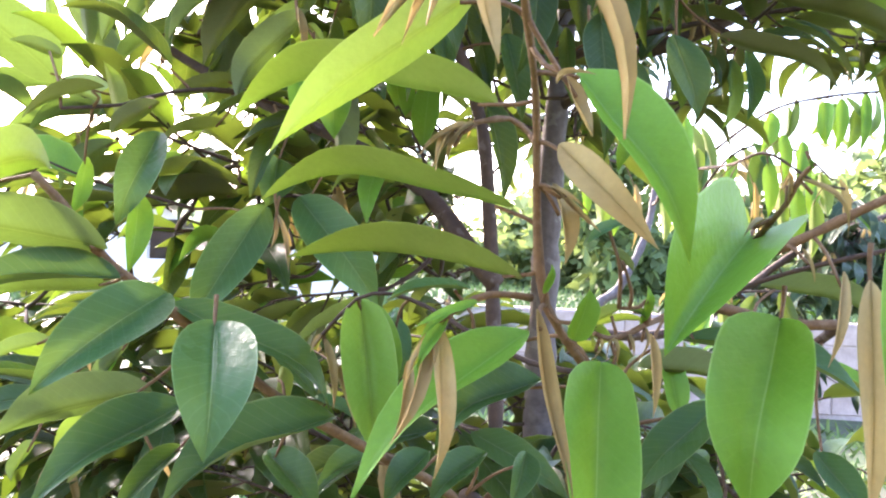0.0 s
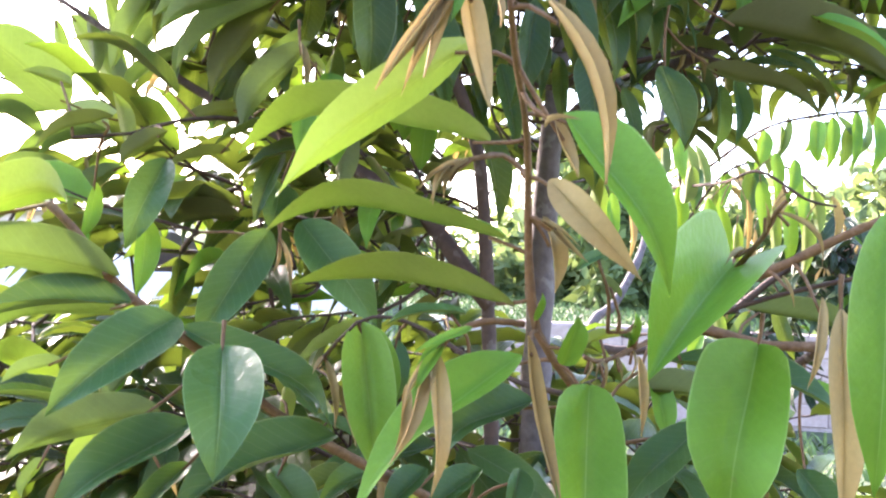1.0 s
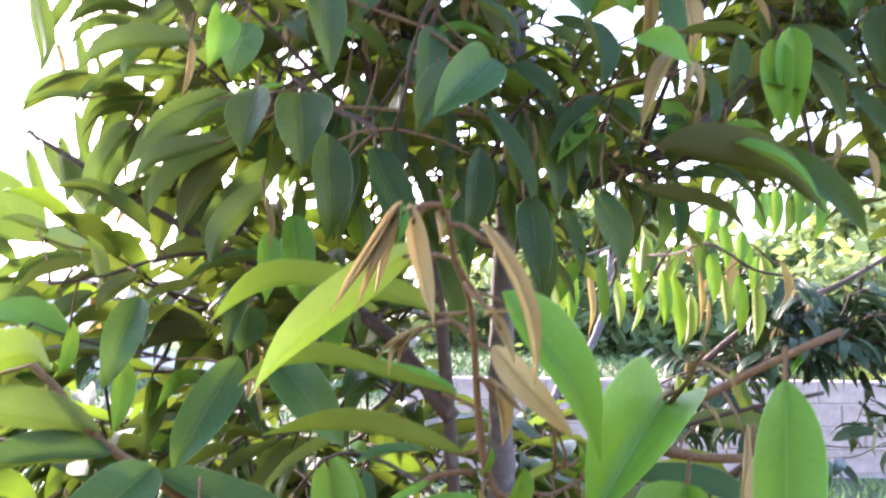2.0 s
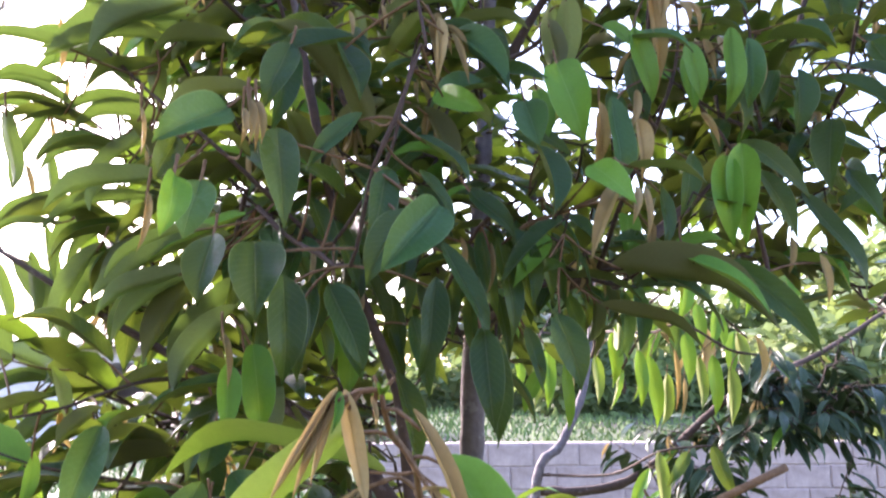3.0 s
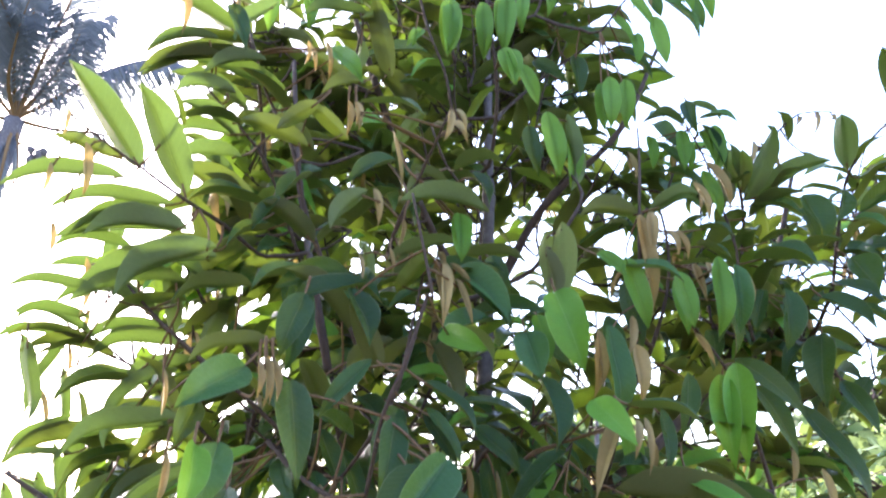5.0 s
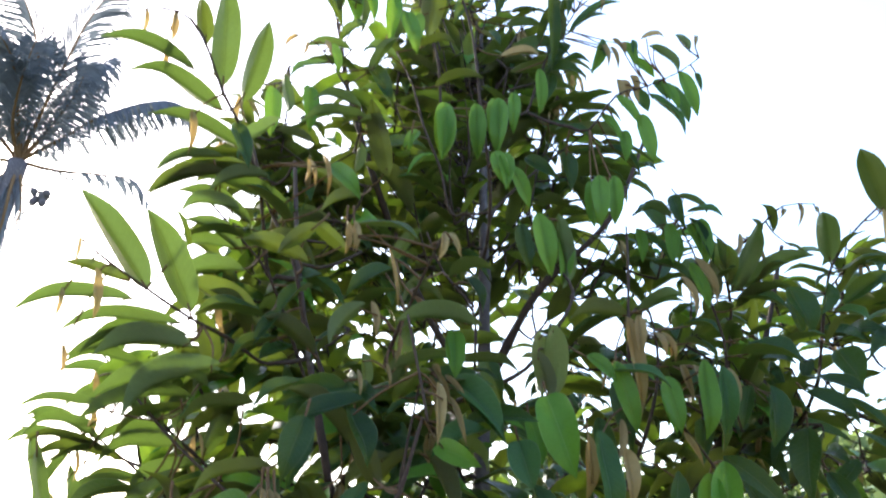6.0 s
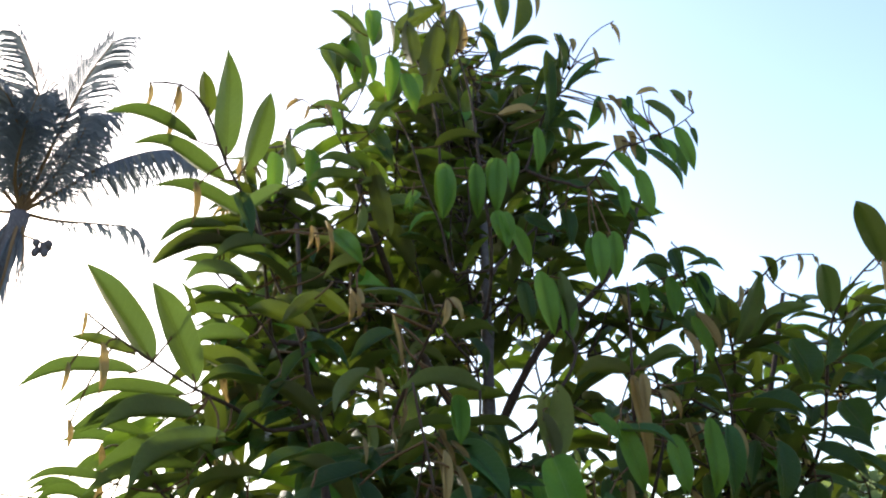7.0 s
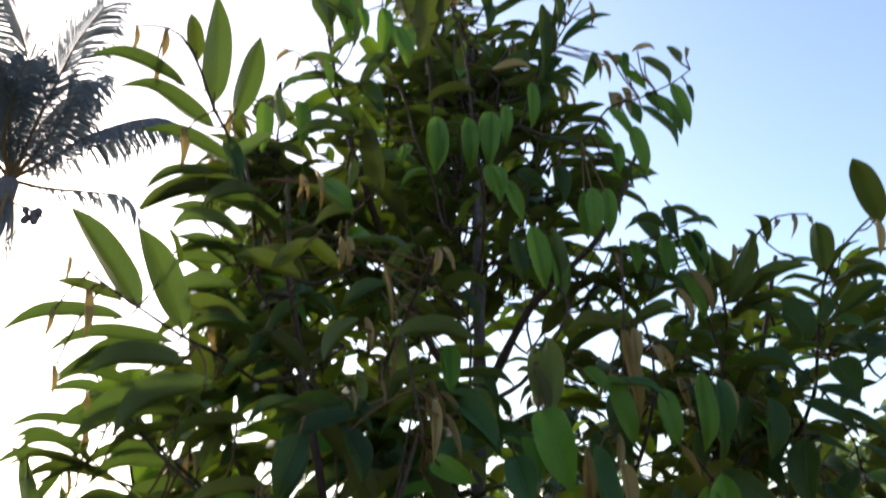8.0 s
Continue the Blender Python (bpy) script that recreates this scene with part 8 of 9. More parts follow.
right_crowd_twig = twig(tree, [(0.473, 1.196, 1.844), (0.450, 1.168, 1.910), (0.451, 1.160, 1.979), (0.440, 1.170, 2.056), (0.427, 1.179, 2.138), (0.403, 1.189, 2.215)], .0034, .0012)
leaf(right_crowd_twig, (0.399, 1.159, 2.234), (0.409, 1.145, 2.166), (0.112, -0.968, 0.222), 0.024, 0.1, 0.5, mature)
leaf(right_crowd_twig, (0.416, 1.152, 2.199), (0.463, 1.119, 2.174), (-0.148, -0.731, 0.666), 0.018, 0.1, 0.5, mid)
leaf(right_crowd_twig, (0.397, 1.174, 2.199), (0.331, 1.135, 2.191), (-0.056, -0.104, 0.993), 0.024, 0.12, 0.5, mid)
leaf(right_crowd_twig, (0.387, 1.160, 2.183), (0.382, 1.148, 2.109), (-0.100, -0.981, 0.163), 0.024, 0.05, 0.4, fresh)
leaf(right_crowd_twig, (0.420, 1.160, 2.182), (0.429, 1.145, 2.116), (-0.067, -0.974, 0.218), 0.021, 0.05, 0.4, fresh)
leaf(right_crowd_twig, (0.432, 1.149, 2.157), (0.462, 1.140, 2.075), (0.677, 0.715, 0.173), 0.025, 0.05, 0.5, young)
leaf(right_crowd_twig, (0.473, 1.163, 2.072), (0.460, 1.109, 2.121), (0.587, 0.470, 0.659), 0.021, 0.05, 0.5, young)
leaf(right_crowd_twig, (0.442, 1.147, 2.111), (0.440, 1.132, 2.045), (0.763, 0.626, -0.164), 0.023, 0.05, 0.5, mature)
leaf(right_crowd_twig, (0.409, 1.125, 2.110), (0.433, 1.119, 2.023), (0.116, -0.988, 0.103), 0.020, 0.05, 0.5, fl)
leaf(right_crowd_twig, (0.389, 1.138, 2.082), (0.401, 1.126, 2.008), (0.144, -0.973, 0.183), 0.020, 0.05, 0.5, fl)
leaf(right_crowd_twig, (0.506, 1.150, 2.154), (0.533, 1.155, 2.091), (0.090, -0.995, -0.045), 0.011, 0.1, 0.5, fl)
leaf(right_crowd_twig, (0.339, 1.181, 2.183), (0.337, 1.166, 2.118), (0.094, -0.971, 0.221), 0.020, 0.05, 0.5, fresh)
leaf(right_crowd_twig, (0.348, 1.185, 2.174), (0.388, 1.169, 2.111), (0.269, -0.876, 0.401), 0.018, 0.08, 0.5, mature)
leaf(right_crowd_twig, (0.360, 1.185, 2.123), (0.418, 1.163, 2.074), (0.206, -0.774, 0.599), 0.020, 0.1, 0.5, mature)
leaf(right_crowd_twig, (0.420, 1.156, 2.190), (0.447, 1.148, 2.107), (-0.084, -0.994, 0.065), 0.026, 0.05, 0.5, mature)
leaf(right_crowd_twig, (0.514, 1.164, 2.070), (0.549, 1.112, 2.090), (-0.129, 0.269, 0.954), 0.019, 0.06, 0.5, mature)
leaf(right_crowd_twig, (0.482, 1.161, 2.052), (0.543, 1.120, 2.019), (-0.078, -0.694, 0.716), 0.032, 0.08, 0.5, mature)
leaf(right_crowd_twig, (0.481, 1.168, 2.035), (0.544, 1.107, 2.051), (0.127, 0.370, 0.921), 0.028, 0.08, 0.5, mature)
leaf(right_crowd_twig, (0.561, 1.145, 2.062), (0.576, 1.138, 1.977), (-0.115, -0.992, 0.060), 0.039, 0.05, 0.5, mature)
leaf(right_crowd_twig, (0.479, 1.137, 1.981), (0.525, 1.095, 1.977), (0.022, -0.062, 0.998), 0.016, 0.08, 0.5, mature)
leaf(right_crowd_twig, (0.286, 1.046, 1.992), (0.345, 1.000, 1.998), (-0.027, 0.086, 0.996), 0.023, 0.08, 0.5, mid)
leaf(right_crowd_twig, (0.372, 1.090, 1.991), (0.409, 1.058, 1.965), (-0.023, -0.655, 0.756), 0.018, 0.06, 0.5, mature)
leaf(right_crowd_twig, (0.455, 1.108, 1.949), (0.531, 1.075, 1.922), (-0.029, -0.681, 0.732), 0.049, 0.05, 0.5, mature)
leaf(right_crowd_twig, (0.532, 1.121, 1.966), (0.575, 1.079, 1.963), (0.026, -0.054, 0.998), 0.020, 0.05, 0.5, mature)
leaf(right_crowd_twig, (0.455, 1.087, 1.894), (0.430, 1.072, 1.829), (0.045, -0.976, 0.213), 0.027, 0.05, 0.5, mature)
leaf(right_crowd_twig, (0.476, 1.068, 1.890), (0.465, 1.061, 1.804), (-0.083, -0.993, 0.084), 0.038, 0.05, 0.5, mature)
leaf(right_crowd_twig, (0.537, 1.092, 1.884), (0.597, 1.071, 1.830), (0.151, -0.852, 0.501), 0.039, 0.05, 0.5, mature)
leaf(right_crowd_twig, (0.586, 1.096, 1.874), (0.645, 1.078, 1.813), (0.314, -0.786, 0.533), 0.025, 0.05, 0.5, mature)
leaf(right_crowd_twig, (0.378, 1.034, 1.919), (0.365, 1.036, 1.812), (-0.109, -0.994, -0.011), 0.033, 0.05, 0.5, mature)
leaf(right_crowd_twig, (0.416, 1.057, 1.915), (0.419, 1.063, 1.852), (0.019, -0.996, -0.083), 0.019, 0.05, 0.5, fl)
leaf(right_crowd_twig, (0.365, 1.080, 1.963), (0.401, 1.051, 1.930), (0.115, -0.679, 0.725), 0.019, 0.05, 0.5, mature)
leaf(right_crowd_twig, (0.602, 1.142, 1.968), (0.638, 1.106, 2.002), (-0.131, 0.599, 0.790), 0.018, 0.05, 0.5, mature)

left_crowd_twig = twig(tree, [(-0.178, 1.022, 1.878), (-0.204, 0.975, 1.963), (-0.227, 0.925, 2.028), (-0.258, 0.887, 2.065), (-0.294, 0.869, 2.107)], .0032, .0014)
leaf(left_crowd_twig, (-0.276, 0.846, 2.161), (-0.349, 0.817, 2.129), (-0.407, 0.003, 0.914), 0.022, 0.1, 0.6, mid)
leaf(left_crowd_twig, (-0.270, 0.855, 2.140), (-0.361, 0.828, 2.103), (-0.367, -0.049, 0.929), 0.025, 0.1, 0.6, mature)
leaf(left_crowd_twig, (-0.222, 0.874, 2.146), (-0.288, 0.845, 2.113), (-0.489, 0.108, 0.865), 0.025, 0.1, 0.6, mid)
leaf(left_crowd_twig, (-0.257, 0.873, 2.099), (-0.319, 0.838, 2.080), (-0.354, 0.137, 0.925), 0.023, 0.1, 0.6, mid)
leaf(left_crowd_twig, (-0.251, 0.888, 2.064), (-0.321, 0.850, 2.051), (0.244, -0.706, 0.665), 0.026, 0.1, 0.5, mature)
leaf(left_crowd_twig, (-0.259, 0.893, 2.051), (-0.321, 0.857, 2.034), (-0.354, 0.181, 0.918), 0.018, 0.1, 0.6, mid)
leaf(left_crowd_twig, (-0.248, 0.886, 2.017), (-0.317, 0.852, 1.995), (-0.392, 0.212, 0.895), 0.025, 0.1, 0.6, mid)
leaf(left_crowd_twig, (-0.198, 0.920, 2.090), (-0.248, 0.861, 2.126), (0.106, 0.452, 0.886), 0.029, 0.06, 0.5, mature)
leaf(left_crowd_twig, (-0.158, 0.867, 2.061), (-0.188, 0.833, 2.039), (0.541, -0.738, 0.403), 0.019, 0.06, 0.5, mature)
leaf(left_crowd_twig, (-0.217, 0.890, 1.957), (-0.299, 0.852, 1.944), (0.188, -0.661, 0.726), 0.031, 0.08, 0.5, mature)
leaf(left_crowd_twig, (-0.244, 0.921, 1.937), (-0.282, 0.858, 1.981), (0.103, 0.533, 0.840), 0.029, 0.06, 0.5, mature)
leaf(left_crowd_twig, (-0.294, 0.846, 1.908), (-0.393, 0.810, 1.892), (-0.269, 0.327, 0.906), 0.031, 0.1, 0.6, mid)
leaf(left_crowd_twig, (-0.256, 0.835, 1.884), (-0.356, 0.818, 1.822), (-0.531, 0.385, 0.755), 0.033, 0.1, 0.6, mid)
leaf(left_crowd_twig, (-0.204, 0.901, 1.931), (-0.253, 0.872, 1.898), (0.028, -0.761, 0.648), 0.025, 0.06, 0.5, mature)
leaf(left_crowd_twig, (-0.164, 0.912, 2.006), (-0.203, 0.890, 1.957), (-0.091, -0.881, 0.464), 0.025, 0.06, 0.5, mature)
leaf(left_crowd_twig, (-0.214, 0.833, 1.837), (-0.287, 0.801, 1.811), (-0.003, -0.625, 0.781), 0.028, 0.06, 0.5, mature)
leaf(left_crowd_twig, (-0.154, 0.864, 1.865), (-0.214, 0.835, 1.831), (0.076, -0.829, 0.553), 0.028, 0.06, 0.5, mature)
leaf(left_crowd_twig, (-0.130, 0.893, 1.849), (-0.073, 0.860, 1.822), (-0.108, -0.740, 0.664), 0.026, 0.06, 0.5, mature)
leaf(left_crowd_twig, (-0.122, 0.936, 1.950), (-0.162, 0.913, 1.903), (-0.378, -0.666, 0.643), 0.024, 0.06, 0.5, mature)
leaf(left_crowd_twig, (-0.060, 0.924, 2.029), (-0.118, 0.899, 1.985), (-0.213, -0.702, 0.679), 0.026, 0.06, 0.5, mature)
leaf(left_crowd_twig, (-0.121, 0.921, 2.137), (-0.161, 0.871, 2.151), (0.111, 0.188, 0.976), 0.022, 0.06, 0.5, mature)
leaf(left_crowd_twig, (-0.171, 0.883, 2.174), (-0.160, 0.880, 2.130), (0.367, -0.918, 0.152), 0.012, 0.05, 0.5, fl)
leaf(left_crowd_twig, (-0.151, 0.881, 2.180), (-0.145, 0.887, 2.116), (0.438, -0.898, -0.041), 0.012, 0.1, 0.5, fl)
leaf(left_crowd_twig, (-0.138, 0.869, 2.157), (-0.098, 0.850, 2.099), (0.007, -0.952, 0.307), 0.023, 0.06, 0.4, fresh)

middle_crowd_twig = twig(tree, [(0.056, 1.088, 1.847), (0.051, 1.056, 1.922), (0.051, 1.044, 2.002), (0.008, 1.001, 2.050), (-0.014, 0.978, 2.103)], .0030, .0014)
leaf(middle_crowd_twig, (0.053, 0.856, 1.930), (-0.039, 0.819, 1.918), (-0.165, 0.086, 0.983), 0.022, 0.12, 0.5, mature)
leaf(middle_crowd_twig, (0.018, 0.839, 1.921), (0.018, 0.821, 1.861), (0.153, -0.948, 0.279), 0.024, 0.06, 0.4, fresh)
leaf(middle_crowd_twig, (0.016, 0.966, 2.031), (0.076, 0.925, 2.023), (0.114, -0.010, 0.993), 0.025, 0.08, 0.5, mature)
leaf(middle_crowd_twig, (0.040, 0.985, 2.036), (0.060, 0.966, 1.980), (0.235, -0.884, 0.403), 0.021, 0.06, 0.5, mature)
leaf(middle_crowd_twig, (-0.016, 0.966, 2.032), (-0.047, 0.942, 1.986), (-0.836, 0.417, 0.356), 0.020, 0.06, 0.5, mature)
leaf(middle_crowd_twig, (0.010, 0.888, 2.061), (0.001, 0.879, 2.031), (0.489, -0.865, 0.116), 0.010, 0.05, 0.5, fl)
leaf(middle_crowd_twig, (0.013, 0.888, 2.061), (0.032, 0.881, 2.026), (0.057, -0.972, 0.229), 0.012, 0.1, 0.5, fl)
leaf(middle_crowd_twig, (-0.053, 0.889, 1.907), (-0.057, 0.880, 1.878), (0.451, -0.867, 0.213), 0.009, 0.05, 0.5, fl)
leaf(middle_crowd_twig, (-0.043, 0.889, 1.907), (-0.041, 0.881, 1.874), (0.364, -0.903, 0.229), 0.009, 0.05, 0.5, fl)
leaf(middle_crowd_twig, (-0.008, 0.895, 1.892), (0.001, 0.885, 1.866), (0.150, -0.901, 0.407), 0.009, 0.05, 0.5, fl)
leaf(middle_crowd_twig, (-0.110, 0.824, 2.058), (-0.112, 0.823, 2.010), (0.461, -0.888, 0.001), 0.013, 0.05, 0.5, fl)
leaf(middle_crowd_twig, (-0.101, 0.824, 2.058), (-0.098, 0.821, 2.016), (0.409, -0.906, 0.110), 0.010, 0.05, 0.5, fl)
leaf(middle_crowd_twig, (-0.084, 0.883, 1.972), (-0.079, 0.883, 1.921), (0.395, -0.918, 0.034), 0.012, 0.05, 0.5, fl)
leaf(middle_crowd_twig, (-0.101, 0.948, 1.922), (-0.097, 0.946, 1.877), (0.435, 0.900, -0.015), 0.017, 0.05, 0.5, young)
leaf(middle_crowd_twig, (-0.053, 1.013, 1.872), (-0.021, 0.967, 1.878), (0.155, 0.232, 0.960), 0.019, 0.05, 0.5, young)
leaf(middle_crowd_twig, (-0.050, 0.949, 1.868), (0.065, 0.907, 1.864), (-0.190, -0.605, 0.773), 0.035, 0.1, 0.5, mature)
leaf(middle_crowd_twig, (0.028, 0.947, 1.823), (0.117, 0.904, 1.820), (-0.246, -0.552, 0.797), 0.034, 0.06, 0.5, mature)
leaf(middle_crowd_twig, (0.067, 1.030, 1.932), (0.085, 1.018, 1.859), (0.357, -0.903, 0.240), 0.029, 0.06, 0.5, mature)
leaf(middle_crowd_twig, (0.134, 0.988, 1.928), (0.138, 0.975, 1.857), (0.473, 0.870, -0.139), 0.026, 0.06, 0.5, mature)
leaf(middle_crowd_twig, (0.155, 1.042, 2.156), (0.168, 1.041, 2.056), (-0.087, -0.996, -0.006), 0.031, 0.06, 0.45, fresh)
leaf(middle_crowd_twig, (0.188, 1.061, 2.162), (0.187, 1.067, 2.046), (0.620, 0.784, 0.036), 0.028, 0.06, 0.45, fresh)
leaf(middle_crowd_twig, (0.133, 1.086, 2.156), (0.143, 1.079, 2.069), (0.186, -0.978, 0.094), 0.026, 0.06, 0.45, mature)

centre_detail_twig = twig(tree, [(-0.118, 0.910, 1.635), (-0.085, 0.885, 1.675), (-0.054, 0.877, 1.729), (-0.037, 0.886, 1.808), (-0.021, 0.905, 1.887)], .0026, .0014)
leaf(centre_detail_twig, (-0.012, 0.886, 1.876), (-0.002, 0.886, 1.807), (0.298, -0.954, 0.046), 0.012, 0.05, 0.5, fl)
leaf(centre_detail_twig, (-0.002, 0.886, 1.879), (0.013, 0.882, 1.838), (0.148, -0.976, 0.159), 0.009, 0.05, 0.5, fl)
leaf(centre_detail_twig, (0.007, 0.886, 1.876), (0.032, 0.881, 1.838), (0.177, -0.956, 0.236), 0.010, 0.05, 0.5, fl)
leaf(centre_detail_twig, (0.014, 0.907, 1.875), (0.071, 0.866, 1.800), (0.070, -0.854, 0.516), 0.033, 0.1, 0.5, mid)
leaf(centre_detail_twig, (0.058, 0.905, 1.811), (-0.009, 0.870, 1.777), (-0.012, -0.680, 0.733), 0.028, 0.1, 0.5, mid)
leaf(centre_detail_twig, (0.014, 0.945, 1.814), (0.055, 0.922, 1.766), (0.753, 0.538, 0.380), 0.024, 0.06, 0.5, young)
leaf(centre_detail_twig, (-0.083, 0.925, 1.748), (-0.024, 0.889, 1.783), (-0.212, 0.487, 0.848), 0.024, 0.08, 0.5, mature)
leaf(centre_detail_twig, (-0.111, 0.878, 1.863), (-0.190, 0.842, 1.836), (0.127, -0.754, 0.644), 0.028, 0.12, 0.5, mature)
leaf(centre_detail_twig, (-0.169, 0.860, 1.850), (-0.174, 0.835, 1.742), (0.561, -0.811, 0.166), 0.034, 0.06, 0.5, full)
leaf(centre_detail_twig, (-0.088, 0.897, 1.871), (-0.109, 0.865, 1.813), (0.122, -0.885, 0.449), 0.026, 0.06, 0.5, mature)
leaf(centre_detail_twig, (-0.018, 0.909, 1.789), (0.012, 0.880, 1.704), (0.900, 0.389, 0.197), 0.029, 0.08, 0.5, mature)
leaf(centre_detail_twig, (-0.057, 0.918, 1.866), (-0.037, 0.894, 1.896), (-0.224, 0.675, 0.703), 0.017, 0.05, 0.5, mid)
leaf(centre_detail_twig, (0.015, 0.953, 1.908), (0.098, 0.915, 1.884), (0.156, -0.243, 0.957), 0.025, 0.06, 0.5, mature)
leaf(centre_detail_twig, (-0.052, 0.840, 1.701), (-0.078, 0.809, 1.637), (-0.174, -0.856, 0.487), 0.029, 0.06, 0.5, mature)
leaf(centre_detail_twig, (-0.019, 0.785, 1.660), (-0.013, 0.780, 1.629), (0.297, -0.929, 0.223), 0.008, 0.05, 0.5, fl)
leaf(centre_detail_twig, (-0.179, 0.735, 1.734), (-0.180, 0.730, 1.696), (0.568, -0.818, 0.096), 0.009, 0.05, 0.5, fl)
leaf(centre_detail_twig, (-0.172, 0.735, 1.734), (-0.167, 0.731, 1.691), (0.513, -0.848, 0.133), 0.009, 0.05, 0.5, fl)
leaf(centre_detail_twig, (-0.140, 0.891, 1.627), (-0.142, 0.887, 1.589), (0.497, -0.863, 0.091), 0.010, 0.05, 0.5, fl)
leaf(centre_detail_twig, (-0.149, 0.909, 1.642), (-0.134, 0.898, 1.578), (0.412, -0.875, 0.255), 0.022, 0.05, 0.5, mature)
leaf(centre_detail_twig, (-0.113, 0.877, 1.588), (-0.081, 0.860, 1.488), (0.208, -0.952, 0.223), 0.033, 0.06, 0.5, full)
leaf(centre_detail_twig, (-0.140, 0.896, 1.590), (-0.154, 0.879, 1.500), (0.518, -0.851, 0.089), 0.030, 0.06, 0.5, mature)
leaf(centre_detail_twig, (-0.232, 0.952, 1.558), (-0.217, 0.944, 1.538), (0.438, 0.899, -0.003), 0.010, 0.06, 0.5, young)
leaf(centre_detail_twig, (-0.206, 0.926, 1.525), (-0.190, 0.921, 1.416), (0.308, 0.951, 0.003), 0.034, 0.06, 0.5, mid)
leaf(centre_detail_twig, (-0.033, 0.961, 1.557), (-0.014, 0.944, 1.468), (0.316, -0.915, 0.252), 0.027, 0.06, 0.5, mature)
leaf(centre_detail_twig, (0.040, 0.863, 1.539), (0.055, 0.849, 1.424), (0.105, -0.985, 0.134), 0.033, 0.06, 0.5, mature)
leaf(centre_detail_twig, (0.065, 0.990, 1.499), (0.105, 0.968, 1.438), (0.375, -0.767, 0.521), 0.018, 0.06, 0.5, mature)
leaf(centre_detail_twig, (-0.052, 0.960, 1.493), (-0.029, 0.945, 1.389), (0.356, -0.910, 0.214), 0.028, 0.06, 0.5, mature)
leaf(left_branch, (-0.118, 0.893, 1.152), (-0.182, 0.849, 1.118), (-0.064, -0.550, 0.833), 0.029, 0.06, 0.5, full)
leaf(left_branch, (-0.085, 0.875, 1.153), (-0.119, 0.833, 1.112), (-0.144, -0.624, 0.768), 0.026, 0.06, 0.5, full)
leaf(left_branch, (-0.162, 0.911, 1.139), (-0.205, 0.868, 1.101), (-0.163, -0.568, 0.807), 0.027, 0.06, 0.5, mature)
leaf(left_branch, (-0.034, 0.857, 1.160), (-0.079, 0.815, 1.121), (-0.118, -0.608, 0.785), 0.030, 0.06, 0.5, full)
leaf(left_branch, (-0.046, 0.917, 1.188), (-0.118, 0.873, 1.203), (0.337, -0.257, 0.905), 0.029, 0.06, 0.5, mature)
leaf(left_branch, (-0.243, 0.907, 1.233), (-0.192, 0.879, 1.197), (0.294, -0.503, 0.813), 0.022, 0.06, 0.5, mature)
leaf(left_branch, (-0.273, 0.925, 1.174), (-0.322, 0.903, 1.191), (0.417, -0.218, 0.882), 0.019, 0.06, 0.5, mature)
leaf(left_branch, (0.001, 0.859, 1.162), (-0.012, 0.828, 1.121), (0.376, -0.798, 0.471), 0.024, 0.06, 0.5, full)
leaf(left_branch, (-0.417, 0.898, 1.149), (-0.421, 0.877, 1.105), (0.067, 0.900, -0.430), 0.017, 0.06, 0.5, young)
leaf(left_branch, (-0.465, 0.895, 1.136), (-0.474, 0.875, 1.103), (-0.855, 0.510, -0.094), 0.016, 0.06, 0.5, young)
leaf(left_branch, (-0.353, 0.841, 1.245), (-0.371, 0.820, 1.203), (-0.794, 0.607, 0.046), 0.018, 0.06, 0.5, mid)
leaf(left_branch, (-0.412, 0.818, 1.244), (-0.453, 0.796, 1.226), (-0.580, 0.636, 0.509), 0.017, 0.06, 0.5, mid)

left_inner_twig = twig(tree, [(-0.178, 1.264, 1.929), (-0.223, 1.176, 1.987), (-0.267, 1.116, 2.028), (-0.302, 1.070, 2.061), (-0.331, 1.042, 2.079)], .0034, .0016)
leaf(left_inner_twig, (-0.262, 1.090, 2.039), (-0.341, 1.031, 2.024), (0.332, -0.616, 0.714), 0.030, 0.1, 0.5, mature)
leaf(left_inner_twig, (-0.246, 1.103, 2.006), (-0.334, 1.047, 1.986), (0.236, -0.631, 0.739), 0.032, 0.1, 0.5, mature)
leaf(left_inner_twig, (-0.251, 1.133, 1.987), (-0.332, 1.082, 1.952), (-0.408, 0.027, 0.913), 0.031, 0.1, 0.5, mature)
leaf(left_inner_twig, (-0.292, 1.064, 2.050), (-0.358, 1.000, 2.050), (-0.134, 0.134, 0.982), 0.028, 0.1, 0.5, mature)
leaf(left_inner_twig, (-0.278, 1.084, 2.028), (-0.318, 1.060, 1.955), (-0.020, -0.947, 0.321), 0.028, 0.08, 0.5, mature)
leaf(left_inner_twig, (-0.238, 1.163, 1.966), (-0.313, 1.112, 1.932), (0.068, -0.626, 0.777), 0.030, 0.1, 0.5, mature)
leaf(left_inner_twig, (-0.206, 1.190, 1.953), (-0.276, 1.149, 1.895), (0.028, -0.832, 0.554), 0.032, 0.1, 0.5, mature)
leaf(left_inner_twig, (-0.300, 1.058, 2.066), (-0.349, 0.991, 2.072), (-0.169, 0.211, 0.963), 0.024, 0.1, 0.5, mid)
leaf(left_inner_twig, (-0.308, 1.058, 2.066), (-0.339, 1.031, 1.999), (-0.137, -0.898, 0.417), 0.024, 0.1, 0.5, mature)
leaf(left_inner_twig, (-0.221, 1.169, 1.976), (-0.263, 1.103, 2.007), (0.126, 0.347, 0.929), 0.026, 0.1, 0.5, mature)
leaf(left_inner_twig, (-0.191, 1.217, 1.939), (-0.131, 1.174, 1.885), (0.242, -0.608, 0.756), 0.028, 0.1, 0.5, mature)
